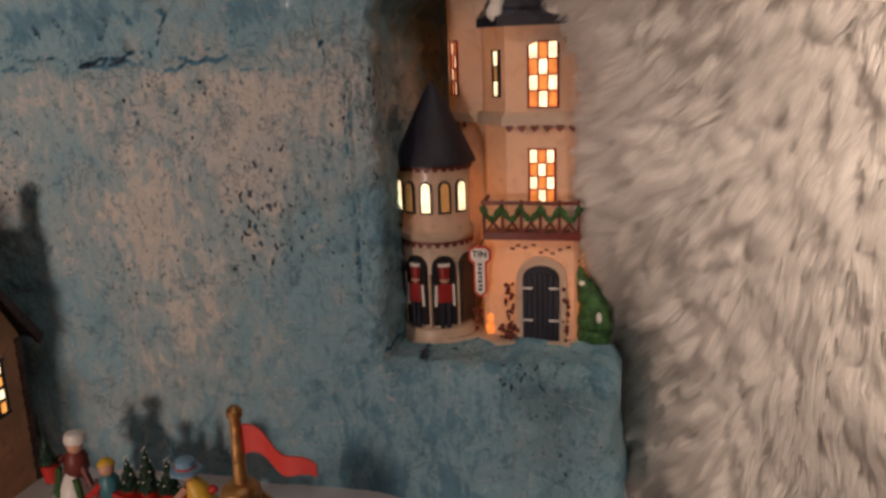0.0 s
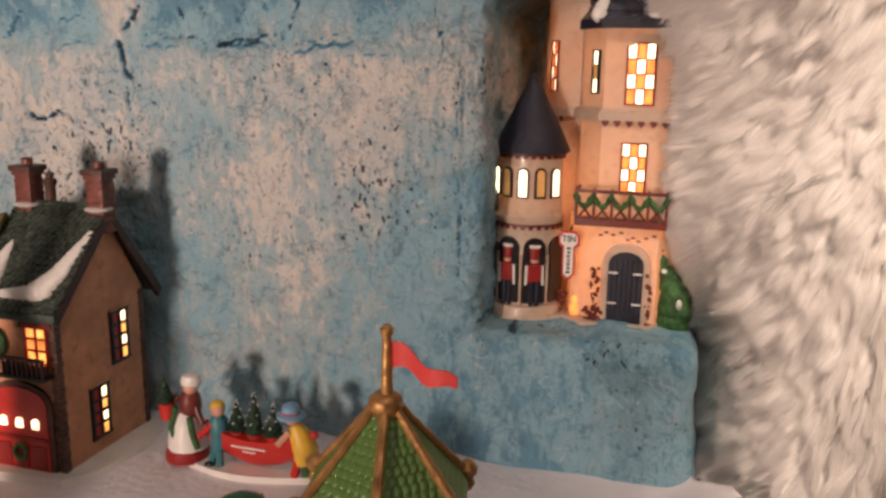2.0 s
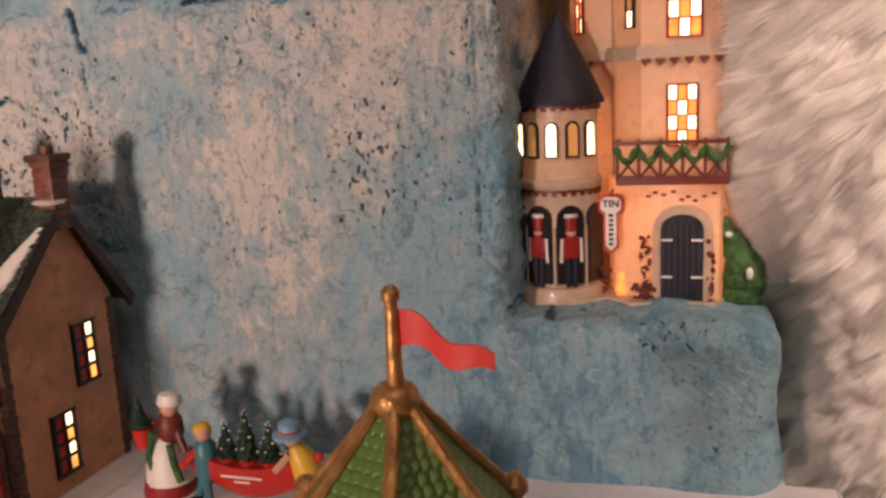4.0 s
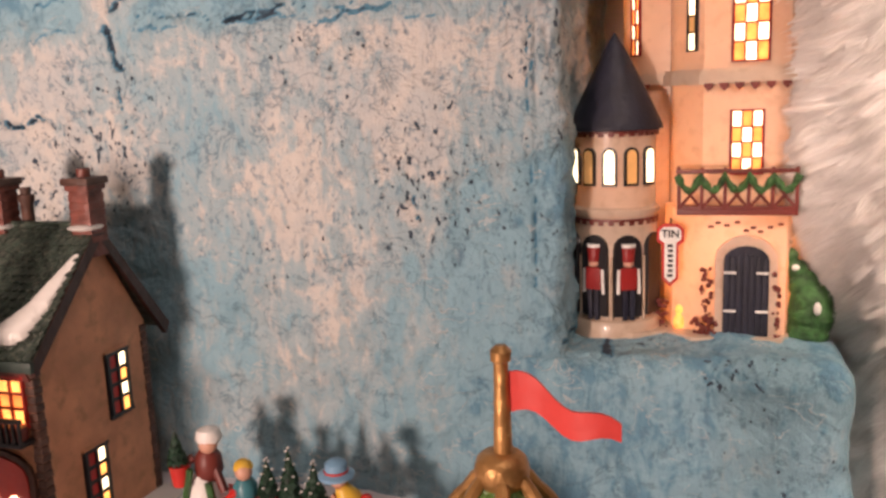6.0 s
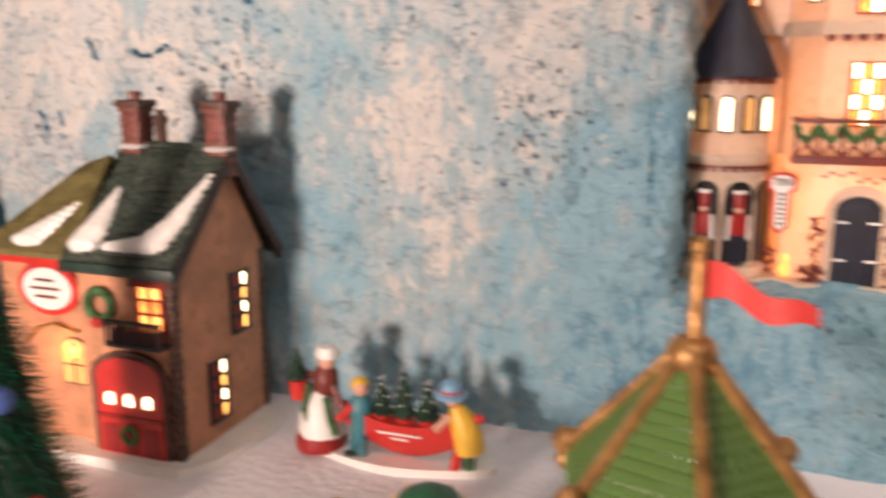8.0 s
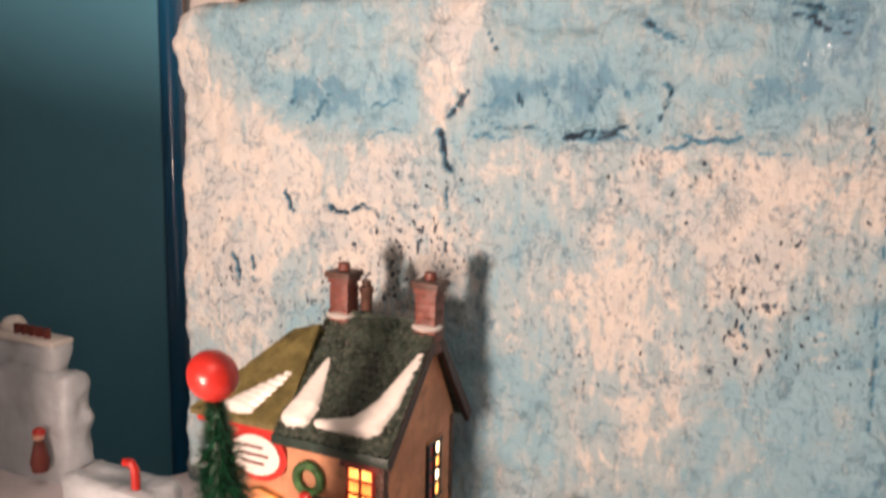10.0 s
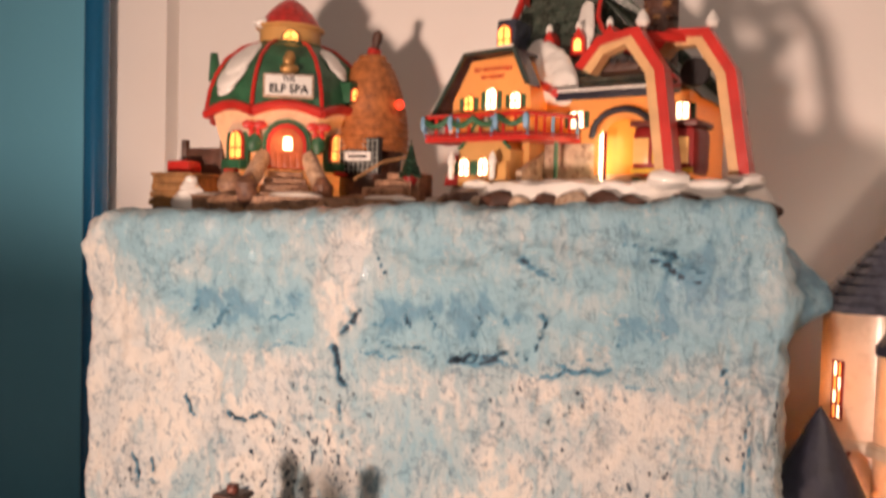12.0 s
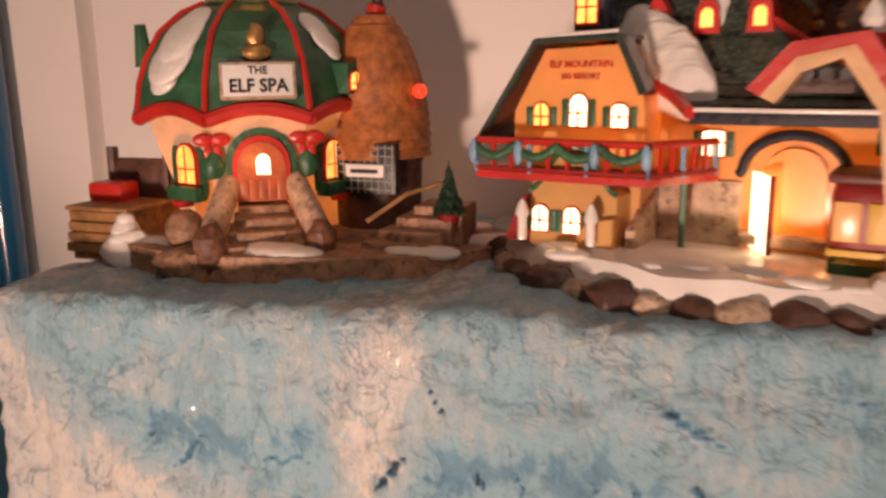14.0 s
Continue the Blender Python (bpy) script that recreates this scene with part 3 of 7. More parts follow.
def fur_strands(count):
    """Thousands of tapering strands that gather into pointed tufts, combed down and to the side."""
    rng = random.Random(5)
    verts, faces = [], []
    tufts = {}

    def tuft(cu, cz):
        if (cu, cz) not in tufts:
            r = random.Random(cu * 7919 + cz * 104729)
            u, z = (cu + r.uniform(0.1, 0.9)) * 0.032, (cz + r.uniform(0.1, 0.9)) * 0.0075
            root = fur_point(u, z)
            left = (fur_point(u + 0.02, z) - root).normalized()
            out = Vector((-math.sin(u), -math.cos(u), 0)).normalized()
            swirl = noise.noise((u * 2.0, z * 8, 1)) * 0.35 + noise.noise((u * 7, z * 30, 4)) * 0.30
            fall = 0.20 + 1.10 * (1 - smoothstep(0.10, 1.25, u)) + 0.55 * (1 - smoothstep(0.88, 1.06, z)) - 0.35 * smoothstep(1.12, 1.25, z) + swirl + r.gauss(0, 0.22)
            lie = (left * math.cos(fall) + Vector((0, 0, -1)) * math.sin(fall)).normalized()
            size, lift = r.uniform(0.018, 0.028), r.uniform(0.65, 1.05)
            tufts[cu, cz] = (lie, out, size, lift, root + lie * size + out * (lift * size * 0.55) + Vector((0, 0, -0.1 * size)))
        return tufts[cu, cz]

    for _ in range(count):
        u = rng.uniform(-1.0, 1.75)
        z = rng.uniform(0.795, 1.30)
        cu, cz = math.floor(u / 0.032 + rng.gauss(0, 0.25)), math.floor(z / 0.0075 + rng.gauss(0, 0.25))
        lie, out, size, lift, point = tuft(cu, cz)
        root = fur_point(u, z)
        size *= rng.uniform(0.7, 1.1)
        own = root + lie * size + out * (lift * size * 0.55) + Vector((0, 0, -0.1 * size))
        tip = own.lerp(point, rng.uniform(0.15, 0.62)) + Vector((rng.gauss(0, 1), rng.gauss(0, 1), rng.gauss(0, 1))) * 0.0012
        mid = root.lerp(tip, 0.5) + out * (size * (0.10 + 0.10 * rng.random()))
        wide = rng.uniform(0.00022, 0.00052)
        across = (lie.cross(out) + out * rng.uniform(-0.5, 0.5)).normalized() * wide
        k = len(verts)
        for c, w in ((root, 0.8), (root.lerp(mid, 0.85), 1.0), (mid.lerp(tip, 0.55), 0.65)):
            verts += [c - across * w, c + across * w]
        verts.append(tip)
        faces += [(k, k + 1, k + 3, k + 2), (k + 2, k + 3, k + 5, k + 4), (k + 4, k + 5, k + 6)]
    data = bpy.data.meshes.new("pile")
    data.from_pydata([tuple(v) for v in verts], [], faces)
    data.shade_smooth()
    return data


def fur_material(name, base):
    m, t, b = material(name)
    n, l = t.nodes, t.links
    g = n.new("ShaderNodeNewGeometry")
    r = n.new("ShaderNodeMapRange")
    r.inputs[3].default_value, r.inputs[4].default_value = 0.88, 1.05
    l.new(g.outputs["Random Per Island"], r.inputs[0])
    s = n.new("ShaderNodeVectorMath")
    s.operation = "SCALE"
    s.inputs[0].default_value = base
    l.new(r.outputs[0], s.inputs["Scale"])
    l.new(s.outputs[0], b.inputs["Base Color"])
    b.inputs["Roughness"].default_value = 0.55
    b.inputs["Sheen Weight"].default_value = 0.3
    tr = n.new("ShaderNodeBsdfTranslucent")
    l.new(s.outputs[0], tr.inputs[0])
    mx = n.new("ShaderNodeMixShader")
    mx.inputs[0].default_value = 0.52
    l.new(b.outputs[0], mx.inputs[1])
    l.new(tr.outputs[0], mx.inputs[2])
    l.new(mx.outputs[0], n["Material Output"].inputs[0])
    return m


# unseen foam block, added to throw shade over the lower cabinet door
def shade_block_shape(p, d):
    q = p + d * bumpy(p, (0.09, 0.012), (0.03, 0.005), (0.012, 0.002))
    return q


shade_caster = part("ice_mound", rounded_block(-1.25, -0.63, -0.07, 0.02, 0.785, 1.035, 0.02, 0.012, shade_block_shape), foam)
paint_layers(shade_caster, 0.90, 0.45)
tagged(shade_caster, "unseen foam block added to shade the lower cabinet door", "ice block")

fur_drape = holder("fur_blanket", (0.15, 0.63, 0.79))
tagged(fur_drape, "shaggy long-haired cream white fur heaped beside the castle", "fur blanket")
part("backing", fur_body(), plain("fur_backing", (0.92, 0.89, 0.84), 0.95, vary=0.15, scale=120, bump=0.6, bump_scale=300), fur_drape)
pile = new("pile", fur_strands(240000))
pile.data.materials.append(fur_material("fur_hair", (0.99, 0.97, 0.94)))
pile.parent, pile.matrix_parent_inverse = fur_drape, fur_drape.matrix_basis.inverted()
tagged(pile, "long soft cream fur strands", kind="stuff")


# ---- paints of the little porcelain buildings ----
cream = porcelain("cream_porcelain", (0.76, 0.60, 0.46), 0.32, dirt=(0.62, 0.47, 0.34))
yellow_wall = porcelain("yellow_porcelain", (0.80, 0.45, 0.16), 0.3)
tan_wall = plain("tan_stucco", (0.58, 0.27, 0.145), 0.6, vary=0.16, scale=55, bump=0.3, dirt=(0.40, 0.20, 0.10))
navy = plain("navy_slate", (0.014, 0.015, 0.030), 0.55, vary=0.25, scale=90, bump=0.4)
slate = plain("dark_slate_glaze", (0.055, 0.060, 0.085), 0.22, vary=0.3, scale=140, bump=0.3, coat=0.4)
maroon = plain("maroon_paint", (0.16, 0.030, 0.022), 0.45, vary=0.2)
red = plain("red_paint", (0.55, 0.030, 0.022), 0.35, vary=0.12, coat=0.2)
dark_red = plain("dark_red_paint", (0.30, 0.018, 0.016), 0.4, vary=0.15)
green = plain("green_paint", (0.027, 0.120, 0.056), 0.4, vary=0.25, bump=0.4)
leaf = plain("leaf_green", (0.045, 0.14, 0.035), 0.6, vary=0.4, scale=200, bump=0.8, bump_scale=420)
needle = plain("needle_green", (0.012, 0.050, 0.025), 0.6, vary=0.4, scale=300, bump=0.8)
roof_green = plain("green_shingle", (0.055, 0.078, 0.060), 0.35, vary=0.45, scale=170, bump=0.5, dirt=(0.14, 0.15, 0.12))
olive = plain("olive_roof", (0.16, 0.135, 0.050), 0.45, vary=0.25, scale=120, bump=0.4)
brown = plain("brown_stone", (0.10, 0.045, 0.030), 0.5, vary=0.35, scale=110, bump=0.5)
chimney_brick = plain("chimney_brick", (0.17, 0.050, 0.035), 0.5, vary=0.3, scale=150, bump=0.5)
wood = plain("painted_wood", (0.34, 0.17, 0.065), 0.5, vary=0.3, scale=130, bump=0.4)
pale_stone = plain("pale_stone", (0.52, 0.38, 0.27), 0.55, vary=0.25, scale=120, bump=0.5, dirt=(0.22, 0.12, 0.08))
white_glaze = plain("snow_glaze", (0.82, 0.79, 0.74), 0.3, vary=0.05, scale=60, bump=0.15, coat=0.3)
white_paint = plain("white_paint", (0.78, 0.76, 0.72), 0.4, vary=0.06)
black_paint = plain("black_paint", (0.015, 0.013, 0.015), 0.4, vary=0.2)
blue_paint = plain("blue_paint", (0.05, 0.10, 0.30), 0.4, vary=0.15)
gold = plain("gold_paint", (0.50, 0.27, 0.095), 0.38, metal=0.6, vary=0.25, scale=140, bump=0.4)
straw = plain("straw_thatch", (0.44, 0.145, 0.040), 0.6, vary=0.3, scale=160, bump=0.5)
skin = plain("figurine_face", (0.62, 0.34, 0.24), 0.45, vary=0.05)
yellow = plain("yellow_paint", (0.75, 0.46, 0.05), 0.4, vary=0.1)
teal_coat = plain("teal_paint", (0.05, 0.20, 0.24), 0.4, vary=0.15)
sky_blue = plain("pale_blue_paint", (0.20, 0.38, 0.55), 0.4, vary=0.1)
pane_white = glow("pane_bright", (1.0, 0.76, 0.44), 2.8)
pane_amber = glow("pane_amber", (1.0, 0.30, 0.06), 1.1)
pane_yellow = glow("pane_yellow", (1.0, 0.40, 0.085), 1.6)
pane_dim = glow("pane_dim", (0.75, 0.40, 0.14), 0.16)
pane_red = glow("pane_red", (1.0, 0.05, 0.02), 1.0)


# ---- pieces that several buildings share ----
def slab(bm, pts, thick):
    """A thick plate from a flat loop of points; thick is a vector."""
    t = Vector(thick)
    lo = [bm.verts.new(Vector(p)) for p in pts]
    hi = [bm.verts.new(Vector(p) + t) for p in pts]
    bm.faces.new(lo)
    bm.faces.new(hi[::-1])
    for k in range(len(lo)):
        j = (k + 1) % len(lo)
        bm.faces.new((lo[k], hi[k], hi[j], lo[j]))


def plate(pts, thick):
    bm = bmesh.new()
    slab(bm, pts, thick)
    return bm


def facing(turn, place):
    """A pose whose local x runs along a wall, y into it and z up; turn 0 faces the room's front."""
    return pose(*place, 0, 0, turn)


def moved(bm, m):
    bmesh.ops.transform(bm, matrix=m, verts=bm.verts)
    return bm


def pane_window(thing, m, w, h, cols, rows, frame_mat, panes, bar=0.0010, proud=0.0016, head=0.0):
    """A leaded window: a frame with bars, and a pane of its own in each gap. panes(col, row) picks the glass."""
    bm = bmesh.new()
    add_box(bm, -w / 2 - bar, w / 2 + bar, -proud * 0.2, 0.001, -bar, h + bar, 0)
    win = part("window", moved(bm, m), frame_mat, thing, smooth=False)
    for z in (-bar, h):
        part("window_rail", moved(box(-w / 2 - bar, w / 2 + bar, -proud, 0, z, z + bar), m), frame_mat, win, smooth=False)
    for k in range(cols + 1):
        x = -w / 2 + w * k / cols
        part("glazing_bar", moved(box(x - bar / 2, x + bar / 2, -proud, 0, 0, h), m), frame_mat, win, smooth=False)
    for k in range(1, rows):
        z = h * k / rows
        part("glazing_bar", moved(box(-w / 2, w / 2, -proud * 0.8, 0, z - bar / 2, z + bar / 2), m), frame_mat, win, smooth=False)
    for i in range(cols):
        for j in range(rows):
            mat = panes(i, j)
            a, b = -w / 2 + w * i / cols, -w / 2 + w * (i + 1) / cols
            part("pane", moved(box(a, b, -proud * 0.35, 0.0008, h * j / rows, h * (j + 1) / rows), m), mat, win, smooth=False)
    return win


def arched_window(thing, m, half, straight, rise, frame_mat, glass, bar=0.0012, bars=True, name="window"):
    bm = prism(arch(0, -bar, half + bar, straight + bar, rise + bar), -0.0010, 0.0015)
    win = part(name, moved(bm, m), frame_mat, thing)
    part("pane", moved(prism(arch(0, 0, half, straight, rise), -0.0016, 0.001), m), glass, win)
    if bars:
        bm = bmesh.new()
        add_box(bm, -0.0004, 0.0004, -0.0021, 0, 0, straight + rise * 0.9)
        add_box(bm, -half, half, -0.0021, 0, straight * 0.55, straight * 0.55 + 0.0008)
        part("glazing_bar", moved(bm, m), frame_mat, win, smooth=False)
    return win


def snow_patch(thing, places, label=""):
    """Glazed snow lying on a roof: overlapping flattened lumps, one mesh."""
    bm = bmesh.new()
    for c, r, squash in places:
        add_ball(bm, c, r, squash, 12, 0.12)
    return fused(part("snow_patch", bm, white_glaze, thing, label), 0.0007)


def little_tree(bm, base, height, radius, tiers=5, n=9, seed=1):
    """A bottle-brush tree: drooping tiers of pointed tufts round a stem."""
    rng = random.Random(seed)
    x, y, z = base
    for k in range(tiers):
        f = k / tiers
        z0 = z + height * f * 0.9
        r = radius * (1 - f) ** 0.85
        for j in range(n):
            a = 2 * math.pi * (j + 0.5 * (k % 2)) / n + rng.uniform(-0.2, 0.2)
            rr = r * rng.uniform(0.8, 1.12)
            tip = Vector((x + rr * math.cos(a), y + rr * math.sin(a), z0 - height * 0.02))
            top = Vector((x, y, z0 + height * 0.26))
            s = Vector((-math.sin(a), math.cos(a), 0)) * rr * 0.42
            mid = (tip + top) / 2 + Vector((math.cos(a), math.sin(a), 0.3)) * rr * 0.18
            vs = [bm.verts.new(p) for p in (tip, mid - s, mid + s, top, Vector((x, y, z0)))]
            bm.faces.new((vs[0], vs[2], vs[1]))
            bm.faces.new((vs[1], vs[2], vs[3]))
            bm.faces.new((vs[0], vs[1], vs[4]))
            bm.faces.new((vs[0], vs[4], vs[2]))
    add_lathe(bm, [(radius * 0.10, z - height * 0.05), (radius * 0.04, z + height * 1.06)], 6, (x, y))


def shingled_slope(bm, a, b, c, d, rows, across, thick=0.0011, seed=0):
    """Overlapping tabs between the eave a-b and the ridge d-c."""
    rng = random.Random(seed)
    a, b, c, d = (Vector(p) for p in (a, b, c, d))
    up = (b - a).cross(d - a).normalized()
    if up.z < 0:
        up = -up
    for r in range(rows):
        f0, f1 = r / rows, min(1.0, (r + 1.45) / rows)
        n = across
        for k in range(-1, n + 1):
            u0 = (k + 0.5 * (r % 2) + rng.uniform(-0.08, 0.08)) / n
            u1 = u0 + 0.94 / n
            u0, u1 = max(0, min(1, u0)), max(0, min(1, u1))
            if u1 - u0 < 0.2 / n:
                continue
            drop = rng.uniform(-0.12, 0.12) / rows

            def at(u, f):
                lo, hi = a.lerp(b, u), d.lerp(c, u)
                return lo.lerp(hi, f)
            g0 = max(0, f0 + drop)
            p = [at(u0, g0) + up * thick, at(u1, g0) + up * thick * rng.uniform(0.7, 1.4), at(u1, f1) + up * 0.0002, at(u0, f1) + up * 0.0002]
            q = [at(u0, g0), at(u1, g0)]
            v = [bm.verts.new(x) for x in p + q]
            bm.faces.new((v[0], v[1], v[2], v[3]))
            bm.faces.new((v[4], v[5], v[1], v[0]))


def shingles(roof, mat, a, b, c, d, rows, across, thick, seed):
    """Round-ended tiles laid one by one between the eave a-b and the ridge d-c."""
    rng = random.Random(seed)
    a, b, c, d = (Vector(p) for p in (a, b, c, d))
    up = (b - a).cross(d - a).normalized()
    up = -up if up.z < 0 else up
    for r in range(rows):
        for k in range(-1, across + 1):
            u0 = (k + 0.5 * (r % 2) + rng.uniform(-0.06, 0.06)) / across
            u1 = min(1.0, u0 + 0.97 / across)
            u0 = max(0.0, u0)
            if u1 - u0 < 0.3 / across:
                continue
            f0, f1 = (r + rng.uniform(-0.10, 0.10)) / rows, min(1.0, (r + 1.4) / rows)
            high = thick * rng.uniform(0.8, 1.25)
            rim = []
            for j in range(5):
                e = j / 4
                f = max(0.0, f0 + 0.30 * (2 * e - 1) ** 2 / rows)
                rim.append((u0 + (u1 - u0) * e, f, high * (1 - 0.45 * (2 * e - 1) ** 2)))
            place = lambda u, f, h: a.lerp(b, u).lerp(d.lerp(c, u), f) + up * h
            bm = bmesh.new()
            top = [bm.verts.new(place(*q)) for q in rim]
            low = [bm.verts.new(place(u, f, 0.0)) for u, f, _ in rim]
            back = [bm.verts.new(place(u, f1, 0.0003)) for u, _, _ in rim]
            for j in range(4):
                bm.faces.new((top[j], top[j + 1], back[j + 1], back[j]))
                bm.faces.new((low[j], low[j + 1], top[j + 1], top[j]))
            part("shingle", bm, mat, roof, smooth=False)


# ---- the castle shop on the ledge ----
castle = holder("castle_shop", (-0.10, 0.58, 0.897))
tagged(castle, "lit cream porcelain castle shop with navy roofs on ice ledge", "toy castle")
BASE = 0.895
part("base", prism([(-0.178, 0.556), (-0.165, 0.530), (-0.140, 0.526), (-0.122, 0.536), (-0.108, 0.524), (-0.060, 0.528), (-0.046, 0.56), (-0.05, 0.66), (-0.17, 0.66)], BASE - 0.006, BASE + 0.005, "z"), cream, castle, "cream glazed base")
part("door_block", prism([(-0.124, 0.566), (-0.119, 0.547), (-0.104, 0.536), (-0.058, 0.536), (-0.050, 0.56), (-0.05, 0.64), (-0.124, 0.64)], BASE, 0.971, "z"), cream, castle)
part("tower_block", prism([(-0.122, 0.572), (-0.117, 0.562), (-0.103, 0.549), (-0.058, 0.549), (-0.046, 0.562), (-0.046, 0.64), (-0.122, 0.64)], 0.971, 1.112, "z"), cream, castle)
part("side_tower", prism([(-0.1515, 0.600), (-0.148, 0.586), (-0.136, 0.574), (-0.118, 0.571), (-0.112, 0.60), (-0.116, 0.65), (-0.149, 0.65)], BASE, 1.128, "z"), cream, castle)
for lo, hi, grow in ((1.0405, 1.0470, 0.0025), (1.0470, 1.0490, 0.0012)):
    part("moulding", prism([(-0.124 - grow, 0.570), (-0.118 - grow, 0.561), (-0.103 - grow, 0.549 - grow), (-0.058 + grow, 0.549 - grow), (-0.045 + grow, 0.562), (-0.045, 0.63), (-0.124, 0.63)], lo, hi, "z"), cream, castle)
part("moulding", prism([(-0.1545, 0.600), (-0.1505, 0.584), (-0.137, 0.571), (-0.117, 0.568), (-0.116, 0.63), (-0.151, 0.63)], 1.0415, 1.0480, "z"), cream, castle)
for k in range(6):
    x = -0.1005 + 0.0082 * k
    part("heart_trim", prism([(x - 0.0026, 1.0410), (x + 0.0026, 1.0410), (x + 0.0022, 1.0388), (x, 1.0366), (x - 0.0022, 1.0388)], 0.5462, 0.5475), maroon, castle)
for k in range(3):
    x = -0.1450 + 0.005 * k
    y = 0.5815 - 0.0040 * k
    part("heart_trim", prism([(x - 0.0016, 1.0418), (x + 0.0016, 1.0418), (x, 1.0380)], y - 0.004, y + 0.003), maroon, castle)
checker = lambda i, j: pane_white if (i + j) % 2 == 1 else pane_amber
pane_window(castle, facing(0, (-0.0795, 0.549, 0.9905)), 0.0165, 0.0345, 3, 4, dark_red, checker)
pane_window(castle, facing(0, (-0.0785, 0.549, 1.0530)), 0.0185, 0.0400, 3, 4, dark_red, checker)
pane_window(castle, facing(-46, (-0.1092, 0.5547, 1.0600)), 0.0062, 0.0280, 1, 3, black_paint, lambda i, j: pane_white if j != 1 else pane_dim)
pane_window(castle, facing(-43, (-0.1420, 0.5800, 1.0600)), 0.0065, 0.0350, 2, 4, dark_red, lambda i, j: pane_white if (i + j) % 2 else pane_amber)
part("window_arch", prism(arch(-0.0765, 1.0905, 0.0125, 0.001, 0.0075)[2:] + [(-0.0865, 1.0912), (-0.0765, 1.0958), (-0.0665, 1.0912)][::1], 0.5470, 0.5495), cream, castle)


def stepped_roof(points, apex, rows, lip=0.0016):
    """A pyramid roof in courses, each course's lower edge standing proud."""
    bm = bmesh.new()
    apex = Vector(apex)
    rings = []
    for r in range(rows):
        for f, grow in ((r / rows, lip), ((r + 0.97) / rows, 0.0)):
            ring = []
            for p in points:
                v = Vector(p).lerp(apex, f)
                d = Vector((v.x - apex.x, v.y - apex.y, 0))
                d = d.normalized() if d.length > 1e-6 else d
                ring.append(bm.verts.new(v + d * grow))
            rings.append(ring)
    n = len(points)
    for lo, hi in zip(rings, rings[1:]):
        for k in range(n):
            bm.faces.new((lo[k], lo[(k + 1) % n], hi[(k + 1) % n], hi[k]))
    bm.faces.new(rings[0][::-1])
    bm.faces.new(rings[-1])
    return bm


part("front_roof", stepped_roof([(-0.121, 0.560, 1.110), (-0.105, 0.541, 1.108), (-0.056, 0.541, 1.108), (-0.040, 0.556, 1.110), (-0.040, 0.640, 1.110), (-0.121, 0.640, 1.110)], (-0.088, 0.592, 1.172), 9), slate, castle, "glossy dark slate pyramid roof")
part("roof_eave", prism([(-0.123, 0.560), (-0.106, 0.5395), (-0.055, 0.5395), (-0.038, 0.555), (-0.038, 0.64), (-0.123, 0.64)], 1.1035, 1.1095, "z"), navy, castle)
part("side_roof", stepped_roof([(-0.1590, 0.600, 1.127), (-0.1550, 0.581, 1.127), (-0.139, 0.567, 1.127), (-0.108, 0.565, 1.127), (-0.105, 0.655, 1.127), (-0.157, 0.655, 1.127)], (-0.112, 0.605, 1.180), 9), slate, castle, "glossy dark slate tower roof")
snow_patch(castle, [((-0.1085 + 0.0011 * k, 0.5440 + 0.0032 * k, 1.1125 + 0.0042 * k), 0.0066 - 0.00075 * k, (0.8, 0.5, 0.9)) for k in range(8)], "streak of snow down the roof")
snow_patch(castle, [((-0.0670 - 0.0005 * k, 0.5435 + 0.0028 * k, 1.1120 + 0.0034 * k), 0.0088 - 0.0013 * k, (1.0, 0.35, 0.6)) for k in range(6)], "white snow lump on the eave")

# arched double door
part("door_surround", prism(arch(-0.0790, BASE + 0.004, 0.0165, 0.044, 0.0140), 0.5325, 0.5365), cream, castle)
cdoor = part("door", prism(arch(-0.0790, BASE + 0.004, 0.0120, 0.044, 0.0085), 0.5312, 0.5350), navy, castle, "navy plank double door")
for k in range(7):
    x = -0.0790 - 0.0102 + 0.0034 * k
    part("plank", box(x - 0.0013, x + 0.0013, 0.5303, 0.5320, BASE + 0.006, BASE + 0.048 + 0.0035 * math.cos((x + 0.0790) * 130), 0.0003), navy, cdoor)
for z in (0.914, 0.936):
    for s in (-1, 1):
        part("hinge", box(-0.0790 + s * 0.0118, -0.0790 + s * 0.0052, 0.5296, 0.5305, z, z + 0.0012), white_paint, cdoor)
for k in range(9):
    x = -0.098 + 0.0045 * k + 0.0008 * math.sin(k * 5)
    z = 0.9610 + 0.002 * math.sin(k * 0.55 * math.pi / 2) + 0.0016 * math.sin(k * 9)
    part("brick_mark", box(x - 0.0014, x + 0.0014, 0.5354, 0.5364, z, z + 0.0014), maroon, castle, smooth=False)
rng = random.Random(11)
bm = bmesh.new()
for x0, x1, z1, count in ((-0.103, -0.0975, 0.935, 46), (-0.0645, -0.0605, 0.932, 24), (-0.128, -0.121, 0.912, 20), (-0.108, -0.0945, 0.906, 46)):
    for _ in range(count):
        x = rng.uniform(x0, x1)
        add_ball(bm, (x, 0.5355 + 0.012 * max(0, (-0.104 - x) / 0.02) - rng.uniform(0, 0.005), BASE + 0.004 + rng.random() ** 1.3 * (z1 - BASE)), rng.uniform(0.0007, 0.0017), (1, 0.8, 1), 6)
tagged(part("creeper", bm, maroon, castle, "dry reddish brown creeper and bush"), kind="stuff")

